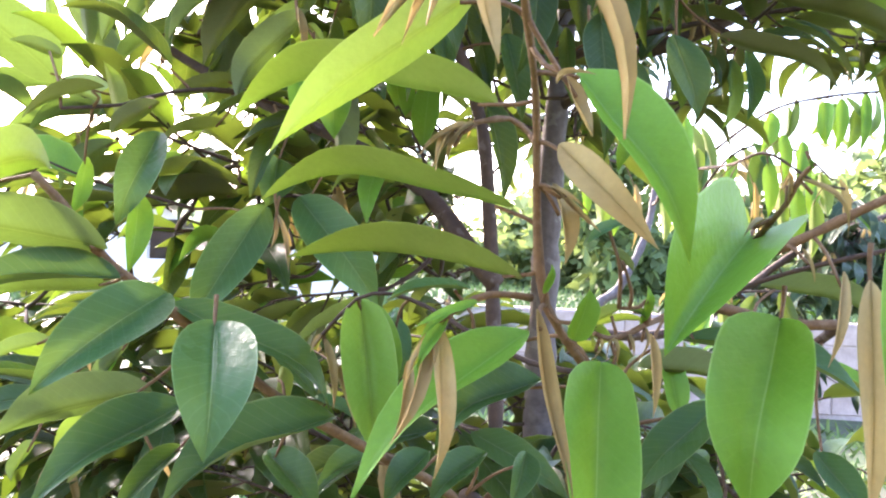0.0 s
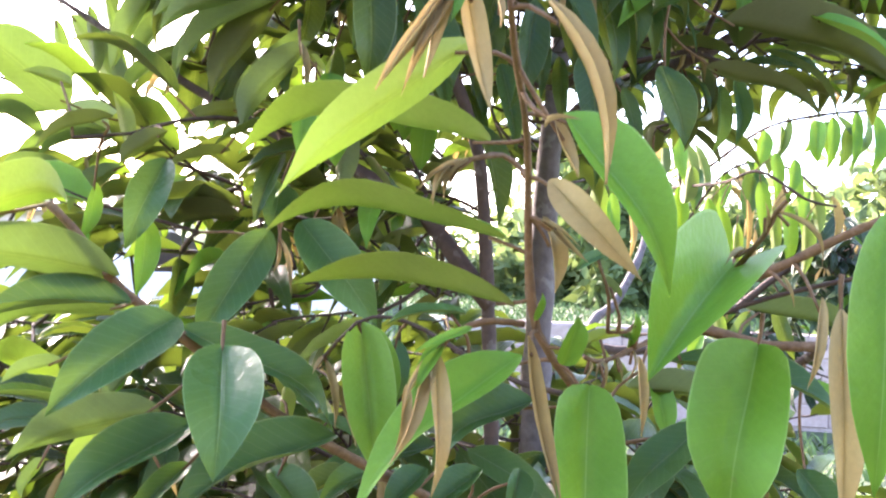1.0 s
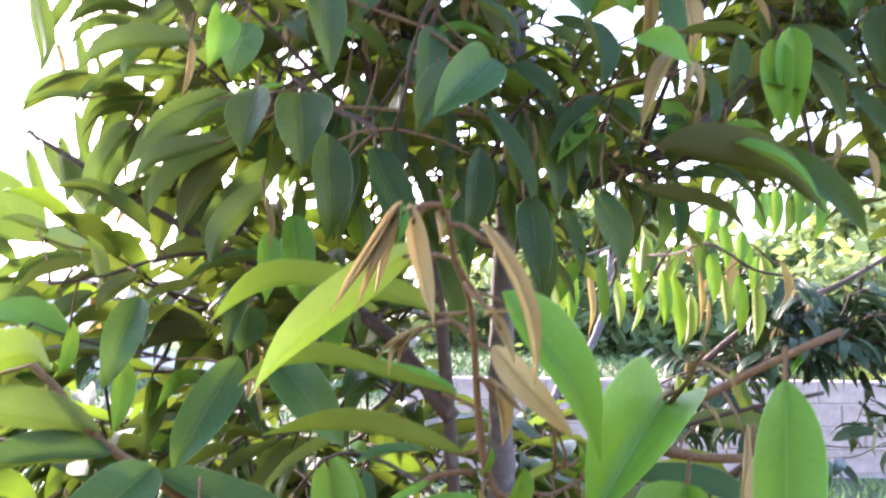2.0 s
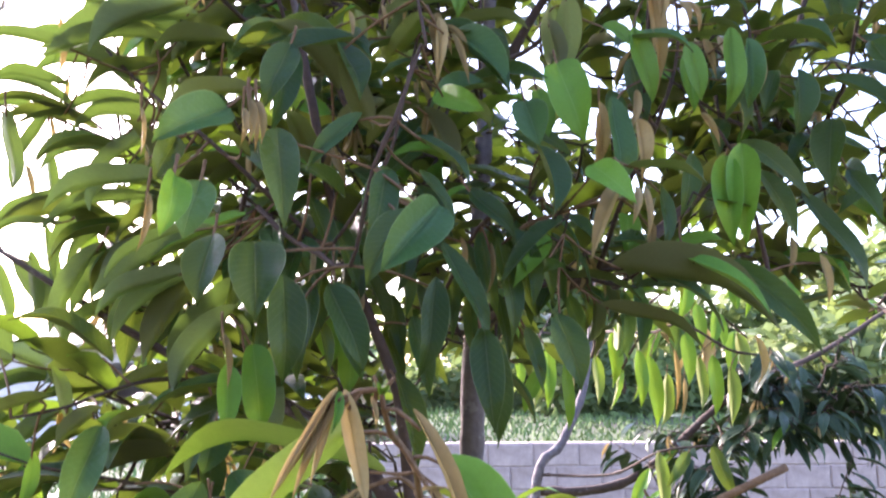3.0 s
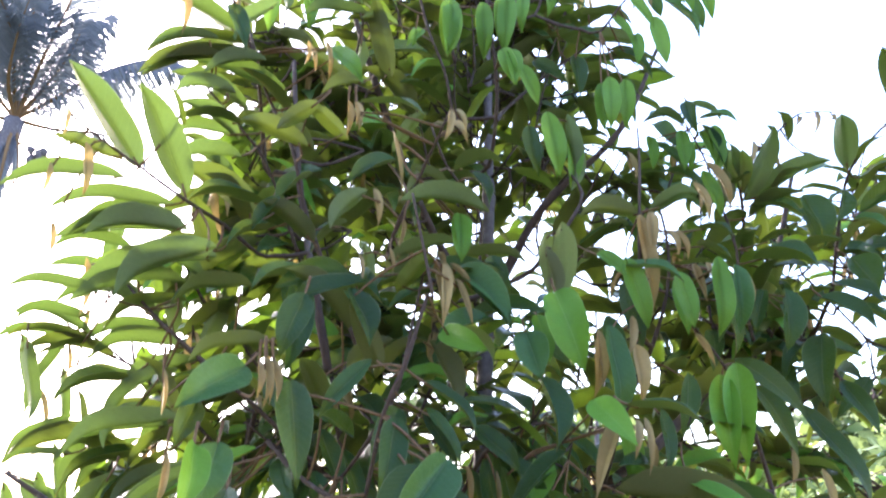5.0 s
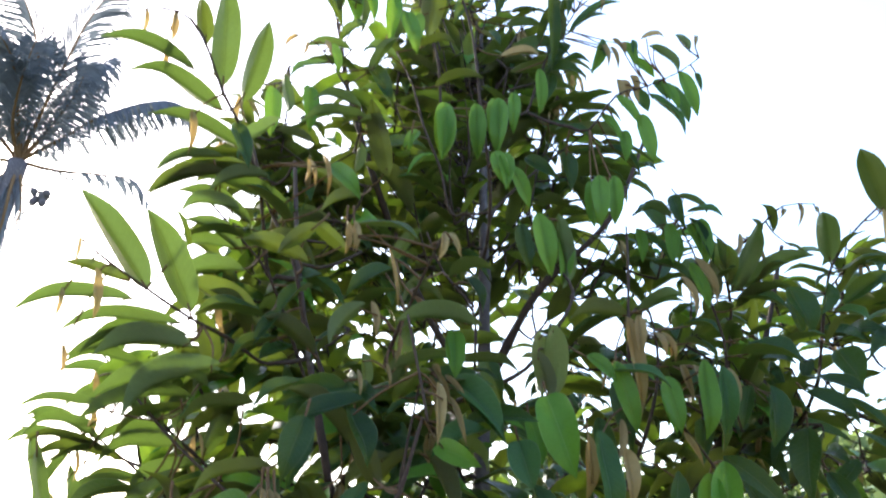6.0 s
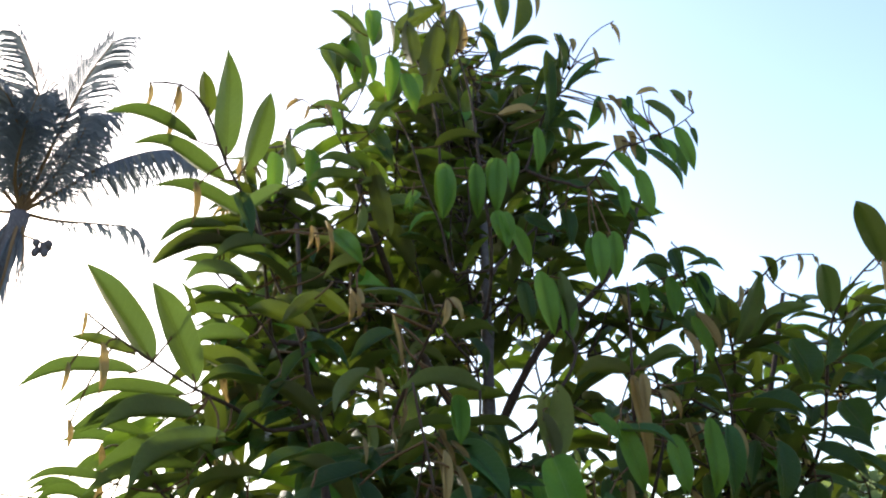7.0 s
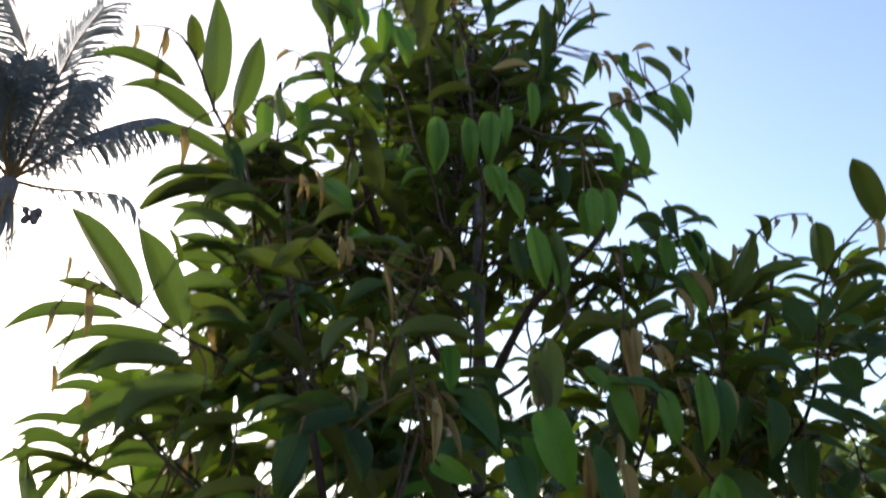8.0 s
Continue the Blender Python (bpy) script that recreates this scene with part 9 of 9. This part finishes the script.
leaf(left_inner_twig, (-0.322, 1.043, 2.075), (-0.357, 0.981, 2.095), (-0.094, 0.345, 0.934), 0.022, 0.1, 0.5, mature)
leaf(left_inner_twig, (-0.288, 1.090, 2.039), (-0.255, 1.073, 1.948), (0.380, -0.875, 0.299), 0.031, 0.1, 0.5, mature)
leaf(left_inner_twig, (-0.326, 1.032, 2.076), (-0.331, 1.041, 2.027), (0.579, -0.790, -0.203), 0.014, 0.05, 0.5, fl)

left_outer_twig = twig(tree, [(-0.273, 1.080, 1.657), (-0.325, 1.046, 1.713), (-0.376, 1.036, 1.756), (-0.426, 1.025, 1.799), (-0.485, 1.036, 1.841)], .0030, .0014)
leaf(left_outer_twig, (-0.462, 1.018, 1.828), (-0.543, 0.974, 1.843), (-0.009, 0.329, 0.944), 0.022, 0.1, 0.5, mid)
leaf(left_outer_twig, (-0.455, 1.022, 1.814), (-0.551, 0.980, 1.816), (-0.096, 0.265, 0.960), 0.023, 0.1, 0.5, mature)
leaf(left_outer_twig, (-0.433, 1.025, 1.800), (-0.537, 0.985, 1.797), (-0.124, 0.264, 0.956), 0.024, 0.1, 0.5, mature)
leaf(left_outer_twig, (-0.404, 1.030, 1.778), (-0.489, 1.000, 1.736), (-0.500, 0.245, 0.831), 0.024, 0.12, 0.5, mid)
leaf(left_outer_twig, (-0.327, 0.928, 1.774), (-0.385, 0.908, 1.688), (-0.825, 0.281, 0.491), 0.025, 0.08, 0.5, mid)
leaf(left_outer_twig, (-0.348, 1.006, 1.707), (-0.471, 0.977, 1.660), (-0.407, 0.335, 0.850), 0.030, 0.1, 0.5, mid)
leaf(left_outer_twig, (-0.428, 1.049, 1.700), (-0.553, 1.018, 1.661), (-0.352, 0.299, 0.887), 0.030, 0.1, 0.5, mature)
leaf(left_outer_twig, (-0.377, 1.035, 1.676), (-0.474, 1.006, 1.624), (-0.174, -0.688, 0.704), 0.030, 0.1, 0.5, mature)
leaf(left_outer_twig, (-0.328, 1.018, 1.659), (-0.404, 0.990, 1.606), (-0.616, 0.325, 0.718), 0.025, 0.1, 0.5, mid)
leaf(left_outer_twig, (-0.354, 1.043, 1.727), (-0.454, 1.006, 1.708), (-0.276, 0.278, 0.920), 0.026, 0.1, 0.5, mature)
leaf(left_outer_twig, (-0.405, 1.053, 1.768), (-0.469, 1.011, 1.775), (-0.095, 0.294, 0.951), 0.019, 0.1, 0.5, mature)
leaf(left_outer_twig, (-0.327, 1.028, 1.703), (-0.391, 1.000, 1.651), (-0.236, -0.699, 0.675), 0.024, 0.1, 0.5, mature)
leaf(left_outer_twig, (-0.500, 1.038, 1.834), (-0.544, 1.042, 1.730), (-0.776, 0.524, 0.350), 0.020, 0.05, 0.5, mid)
leaf(left_outer_twig, (-0.318, 1.053, 1.684), (-0.380, 1.016, 1.709), (0.006, 0.551, 0.835), 0.020, 0.1, 0.5, mature)
leaf(left_outer_twig, (-0.291, 1.040, 1.653), (-0.337, 1.014, 1.589), (-0.302, -0.791, 0.531), 0.024, 0.1, 0.5, mature)
leaf(left_outer_twig, (-0.348, 1.033, 1.682), (-0.420, 1.019, 1.571), (-0.506, -0.754, 0.419), 0.029, 0.1, 0.5, mature)
leaf(left_outer_twig, (-0.537, 1.055, 1.763), (-0.527, 1.059, 1.703), (0.695, -0.716, 0.065), 0.012, 0.05, 0.5, fl)
leaf(left_outer_twig, (-0.501, 1.041, 1.820), (-0.500, 1.042, 1.774), (0.704, -0.710, 0.002), 0.009, 0.05, 0.5, fl)
leaf(flower_twig, (-0.056, 0.617, 1.414), (-0.083, 0.600, 1.397), (0.286, -0.870, 0.401), 0.004, 0.08, 0.7, fl)
leaf(flower_twig, (-0.053, 0.617, 1.415), (-0.068, 0.601, 1.398), (0.214, -0.808, 0.548), 0.003, 0.08, 0.7, fl)
leaf(flower_twig, (-0.062, 0.616, 1.411), (-0.076, 0.601, 1.386), (0.018, -0.856, 0.517), 0.004, 0.06, 0.7, fl)
leaf(bud_twig, (-0.061, 0.616, 1.303), (-0.078, 0.600, 1.286), (0.110, -0.775, 0.622), 0.005, 0.06, 0.7, young)
leaf(bud_twig, (-0.070, 0.616, 1.292), (-0.086, 0.590, 1.255), (-0.105, -0.792, 0.601), 0.005, 0.06, 0.7, fl)
leaf(bud_twig, (-0.070, 0.616, 1.292), (-0.076, 0.595, 1.258), (0.452, -0.800, 0.394), 0.004, 0.06, 0.7, fl)
leaf(near_twig, (-0.008, 0.624, 1.380), (0.007, 0.615, 1.366), (-0.131, -0.886, 0.446), 0.003, 0.06, 0.7, fl)
leaf(near_twig, (-0.007, 0.624, 1.379), (0.018, 0.610, 1.363), (-0.209, -0.883, 0.420), 0.003, 0.1, 0.7, fl)
leaf(near_twig, (0.048, 0.682, 1.362), (0.024, 0.671, 1.347), (-0.022, -0.771, 0.636), 0.010, 0.06, 0.5, mid)
leaf(near_twig, (0.060, 0.702, 1.330), (0.040, 0.691, 1.344), (0.088, 0.740, 0.667), 0.009, 0.06, 0.5, mid)
leaf(near_twig, (0.184, 0.729, 1.351), (0.190, 0.719, 1.328), (-0.099, -0.927, 0.363), 0.003, 0.05, 0.6, fl)
leaf(shaded_twig, (-0.241, 0.980, 1.646), (-0.252, 0.969, 1.563), (0.572, -0.819, 0.034), 0.024, 0.06, 0.5, mature)
leaf(shaded_twig, (-0.194, 0.984, 1.629), (-0.173, 0.974, 1.543), (0.529, -0.819, 0.224), 0.026, 0.06, 0.5, mature)
leaf(shaded_twig, (-0.143, 1.008, 1.613), (-0.157, 0.999, 1.523), (0.407, -0.913, 0.028), 0.026, 0.06, 0.5, mature)
leaf(shaded_twig, (-0.096, 1.017, 1.620), (-0.064, 1.005, 1.538), (0.472, -0.830, 0.297), 0.025, 0.06, 0.5, mature)
leaf(shaded_twig, (-0.060, 1.010, 1.646), (-0.043, 1.000, 1.561), (0.346, -0.921, 0.179), 0.025, 0.06, 0.5, mature)
leaf(shaded_twig, (-0.215, 0.996, 1.580), (-0.233, 0.985, 1.496), (0.675, -0.736, -0.052), 0.025, 0.06, 0.5, mature)
leaf(shaded_twig, (-0.118, 1.030, 1.566), (-0.099, 1.018, 1.486), (0.395, -0.891, 0.222), 0.023, 0.06, 0.5, mature)
leaf(shaded_twig, (-0.034, 1.030, 1.606), (-0.019, 1.022, 1.511), (0.345, -0.930, 0.129), 0.025, 0.06, 0.5, mature)
leaf(shaded_twig, (-0.164, 0.960, 1.643), (-0.186, 0.948, 1.565), (0.053, -0.989, 0.137), 0.024, 0.06, 0.5, full)
leaf(shaded_twig, (-0.070, 1.043, 1.552), (-0.048, 1.030, 1.478), (0.338, -0.905, 0.257), 0.020, 0.06, 0.5, mature)
leaf(shaded_twig, (-0.100, 0.989, 1.604), (-0.096, 0.990, 1.558), (0.426, -0.905, 0.015), 0.009, 0.05, 0.5, fl)
leaf(front_limb_twig, (-0.103, 0.807, 1.825), (-0.080, 0.789, 1.758), (0.076, -0.957, 0.279), 0.033, 0.06, 0.35, mature)
leaf(right_sprig, (0.096, 0.923, 1.800), (0.108, 0.894, 1.741), (-0.122, -0.900, 0.419), 0.040, 0.06, 0.35, mid)
leaf(left_hanging_twig, (-0.615, 1.192, 1.658), (-0.529, 1.177, 1.529), (0.248, 0.968, 0.050), 0.047, 0.06, 0.3, mid)
leaf(left_hanging_twig, (-0.587, 1.213, 1.647), (-0.546, 1.196, 1.571), (0.113, 0.979, -0.168), 0.032, 0.06, 0.3, mid)
leaf(left_outer_twig, (-0.410, 1.102, 1.597), (-0.484, 1.079, 1.525), (-0.714, 0.271, 0.646), 0.031, 0.1, 0.3, mid)
leaf(left_outer_twig, (-0.434, 1.131, 1.661), (-0.472, 1.099, 1.585), (-0.907, 0.192, 0.376), 0.032, 0.1, 0.3, mid)
leaf(left_outer_twig, (-0.425, 1.161, 1.602), (-0.425, 1.132, 1.498), (0.532, -0.814, 0.232), 0.040, 0.06, 0.4, mature)
leaf(left_outer_twig, (-0.365, 1.164, 1.627), (-0.395, 1.133, 1.503), (0.076, -0.971, 0.225), 0.043, 0.06, 0.4, mature)
leaf(left_outer_twig, (-0.360, 1.124, 1.648), (-0.381, 1.104, 1.529), (0.128, 0.973, -0.190), 0.040, 0.08, 0.3, mid)
leaf(left_outer_twig, (-0.251, 1.070, 1.619), (-0.326, 1.037, 1.482), (-0.803, 0.502, 0.321), 0.040, 0.1, 0.3, mid)
leaf(mid_right_sprig, (0.162, 1.012, 1.973), (0.153, 1.002, 1.865), (0.371, 0.921, -0.117), 0.038, 0.06, 0.3, young)
leaf(mid_right_sprig, (0.143, 1.034, 1.968), (0.139, 1.021, 1.873), (0.375, 0.915, -0.149), 0.031, 0.06, 0.4, young)
leaf(right_sprig, (0.202, 0.954, 1.815), (0.203, 0.955, 1.704), (0.393, -0.919, -0.007), 0.033, 0.05, 0.4, mid)
leaf(right_sprig, (0.239, 0.981, 1.796), (0.239, 0.972, 1.718), (0.107, -0.988, 0.107), 0.028, 0.05, 0.4, fl)
leaf(right_sprig, (0.195, 0.988, 1.806), (0.181, 0.970, 1.726), (0.221, -0.959, 0.178), 0.031, 0.05, 0.3, fl)
leaf(right_sprig, (0.269, 1.046, 1.680), (0.259, 1.040, 1.630), (-0.024, -0.992, 0.125), 0.014, 0.05, 0.4, fl)
leaf(right_tree_sprig, (0.275, 0.981, 1.974), (0.273, 0.978, 1.910), (-0.081, -0.996, 0.036), 0.021, 0.05, 0.4, fl)
leaf(right_tree_sprig, (0.340, 1.029, 1.916), (0.349, 1.015, 1.856), (-0.241, -0.954, 0.180), 0.014, 0.05, 0.4, fl)
leaf(right_tree_sprig, (0.358, 1.028, 1.919), (0.366, 1.012, 1.867), (-0.273, -0.932, 0.239), 0.012, 0.05, 0.4, fl)
leaf(far_right_sprig, (0.650, 1.155, 2.034), (0.720, 1.135, 2.082), (-0.468, -0.816, 0.339), 0.033, 0.06, 0.35, mature)
leaf(top_right_sprig, (0.291, 1.077, 2.594), (0.290, 1.086, 2.546), (0.231, -0.957, -0.178), 0.014, 0.05, 0.4, fl)
leaf(top_right_sprig, (0.227, 1.067, 2.619), (0.232, 1.088, 2.542), (0.247, -0.940, -0.236), 0.020, 0.05, 0.4, mature)
leaf(top_right_sprig, (0.251, 1.071, 2.609), (0.252, 1.073, 2.578), (0.233, -0.971, -0.059), 0.014, 0.05, 0.4, fl)
leaf(top_right_sprig, (0.208, 1.078, 2.592), (0.205, 1.121, 2.462), (0.297, -0.905, -0.303), 0.026, 0.05, 0.4, mature)
leaf(right_top_sprig, (0.310, 1.116, 2.501), (0.321, 1.122, 2.458), (0.119, -0.985, -0.125), 0.016, 0.05, 0.4, fl)
leaf(right_top_sprig, (0.325, 1.114, 2.505), (0.335, 1.113, 2.481), (-0.034, -0.999, 0.020), 0.016, 0.05, 0.4, fl)
leaf(right_top_sprig, (0.348, 1.111, 2.511), (0.350, 1.113, 2.480), (0.146, -0.988, -0.048), 0.012, 0.05, 0.4, mid)
leaf(right_top_sprig, (0.296, 1.112, 2.511), (0.298, 1.114, 2.479), (0.180, -0.982, -0.054), 0.010, 0.05, 0.4, mid)
leaf(right_top_sprig, (0.350, 1.124, 2.479), (0.383, 1.128, 2.444), (-0.038, -0.990, -0.134), 0.020, 0.05, 0.4, young)
leaf(right_top_sprig, (0.343, 1.135, 2.453), (0.357, 1.140, 2.416), (0.059, -0.993, -0.101), 0.020, 0.05, 0.4, fl)
leaf(right_top_sprig, (0.329, 1.138, 2.447), (0.334, 1.144, 2.404), (0.157, -0.979, -0.131), 0.020, 0.05, 0.4, fl)
leaf(right_top_sprig, (0.350, 1.144, 2.430), (0.372, 1.150, 2.390), (0.034, -0.992, -0.118), 0.024, 0.05, 0.4, mid)
leaf(right_top_sprig, (0.386, 1.138, 2.445), (0.405, 1.142, 2.409), (-0.003, -0.995, -0.104), 0.024, 0.05, 0.4, mid)
leaf(right_top_sprig, (0.410, 1.141, 2.437), (0.442, 1.157, 2.371), (0.061, -0.976, -0.210), 0.024, 0.05, 0.4, mid)
leaf(upper_left_twig, (-0.590, 1.140, 1.519), (-0.718, 1.115, 1.481), (-0.324, 0.241, 0.915), 0.043, 0.06, 0.35, mid)
leaf(upper_left_twig, (-0.527, 1.144, 1.486), (-0.638, 1.119, 1.456), (-0.308, 0.290, 0.906), 0.036, 0.06, 0.35, mid)
leaf(upper_left_twig, (-0.561, 1.143, 1.444), (-0.673, 1.117, 1.436), (-0.118, 0.230, 0.966), 0.040, 0.06, 0.35, mature)
leaf(upper_left_twig, (-0.438, 1.148, 1.475), (-0.566, 1.122, 1.441), (-0.283, 0.148, 0.948), 0.033, 0.06, 0.35, mature)
leaf(far_leaf_row, (0.780, 2.490, 1.774), (0.748, 2.474, 1.666), (0.691, -0.716, -0.099), 0.046, 0.04, 0.3, mid)
leaf(far_leaf_row, (0.878, 2.545, 1.810), (0.847, 2.507, 1.700), (0.685, -0.726, 0.057), 0.047, 0.09, 0.5, young)
leaf(far_leaf_row, (0.902, 2.485, 1.787), (0.892, 2.424, 1.664), (-0.391, -0.815, 0.428), 0.032, 0.04, 0.5, young)
leaf(far_leaf_row, (0.965, 2.488, 1.781), (0.938, 2.482, 1.660), (0.170, -0.985, 0.010), 0.040, 0.04, 0.3, mid)
leaf(far_leaf_row, (0.922, 2.468, 1.801), (0.980, 2.495, 1.721), (0.592, -0.789, 0.161), 0.033, 0.09, 0.3, mid)
leaf(far_leaf_row, (1.019, 2.506, 1.826), (0.970, 2.454, 1.685), (0.658, -0.751, 0.052), 0.035, 0.09, 0.3, mid)
leaf(far_leaf_row, (0.699, 2.488, 1.733), (0.760, 2.516, 1.636), (0.751, 0.336, 0.569), 0.043, 0.09, 0.3, young)
leaf(far_leaf_row, (0.725, 2.504, 1.740), (0.739, 2.561, 1.664), (0.898, 0.256, 0.358), 0.045, 0.04, 0.3, young)
leaf(far_leaf_row_low, (0.725, 2.641, 1.664), (0.718, 2.581, 1.564), (-0.312, -0.806, 0.502), 0.047, 0.09, 0.3, fl)
leaf(far_leaf_row_low, (0.693, 2.620, 1.672), (0.703, 2.539, 1.562), (0.963, 0.252, -0.096), 0.036, 0.09, 0.3, young)
leaf(far_leaf_row_low, (0.661, 2.602, 1.641), (0.681, 2.502, 1.540), (0.979, 0.202, -0.002), 0.030, 0.09, 0.5, fl)
leaf(far_leaf_row_low, (0.805, 2.610, 1.651), (0.761, 2.542, 1.481), (0.869, 0.336, -0.363), 0.047, 0.04, 0.3, fl)
leaf(far_leaf_row_low, (0.791, 2.571, 1.628), (0.758, 2.509, 1.459), (0.894, 0.334, -0.298), 0.048, 0.04, 0.5, fl)
leaf(far_leaf_row_low, (0.978, 2.614, 1.590), (0.986, 2.632, 1.442), (0.948, 0.304, 0.093), 0.042, 0.04, 0.3, fl)
leaf(far_leaf_row_low, (0.921, 2.638, 1.604), (0.873, 2.538, 1.449), (-0.246, -0.777, 0.580), 0.049, 0.04, 0.5, young)
leaf(far_leaf_row_low, (0.669, 2.598, 1.604), (0.719, 2.585, 1.452), (0.631, -0.726, 0.273), 0.041, 0.09, 0.5, fl)
leaf(far_leaf_row_low, (0.571, 2.727, 1.535), (0.524, 2.637, 1.367), (0.779, -0.616, 0.117), 0.042, 0.04, 0.5, young)
leaf(far_leaf_stem, (0.599, 2.732, 1.744), (0.607, 2.611, 1.569), (0.939, 0.301, -0.165), 0.042, 0.04, 0.3, young)
leaf(far_leaf_stem, (0.561, 2.716, 1.750), (0.560, 2.627, 1.582), (0.909, 0.364, -0.202), 0.050, 0.09, 0.3, young)
leaf(far_leaf_stem, (0.464, 2.676, 1.756), (0.434, 2.671, 1.666), (0.761, -0.613, -0.214), 0.043, 0.09, 0.3, fl)
leaf(far_leaf_stem, (0.597, 2.692, 1.672), (0.578, 2.599, 1.517), (-0.219, -0.823, 0.524), 0.049, 0.04, 0.3, mid)
leaf(right_limb_twig, (0.182, 1.225, 1.607), (0.208, 1.252, 1.541), (0.365, -0.904, -0.223), 0.023, 0.06, 0.4, mid)
leaf(right_limb_twig, (0.209, 1.247, 1.624), (0.213, 1.237, 1.552), (0.281, -0.950, 0.138), 0.027, 0.06, 0.4, mature)
leaf(right_limb_twig, (0.227, 1.221, 1.600), (0.215, 1.226, 1.536), (0.771, 0.631, -0.092), 0.026, 0.06, 0.4, mid)
leaf(right_limb_twig, (0.260, 1.281, 1.634), (0.231, 1.215, 1.553), (0.656, 0.456, -0.601), 0.028, 0.06, 0.4, mature)
leaf(right_limb_twig, (0.276, 1.264, 1.611), (0.263, 1.243, 1.516), (0.294, -0.940, 0.171), 0.029, 0.06, 0.4, mid)
leaf(right_limb_twig, (0.292, 1.255, 1.625), (0.286, 1.216, 1.523), (0.232, -0.913, 0.336), 0.029, 0.06, 0.4, mid)
leaf(right_limb_twig, (0.222, 1.247, 1.598), (0.225, 1.244, 1.516), (0.802, 0.598, 0.015), 0.031, 0.06, 0.4, mature)
leaf(right_limb_twig, (0.244, 1.252, 1.639), (0.243, 1.230, 1.565), (0.817, 0.546, -0.186), 0.025, 0.06, 0.4, mid)

tagged(part("foliage", mesh_of("foliage", mass.v, mass.f, crown_mats, mass.s, mass.u), tree), "", "", "", "stuff")

block_wall()
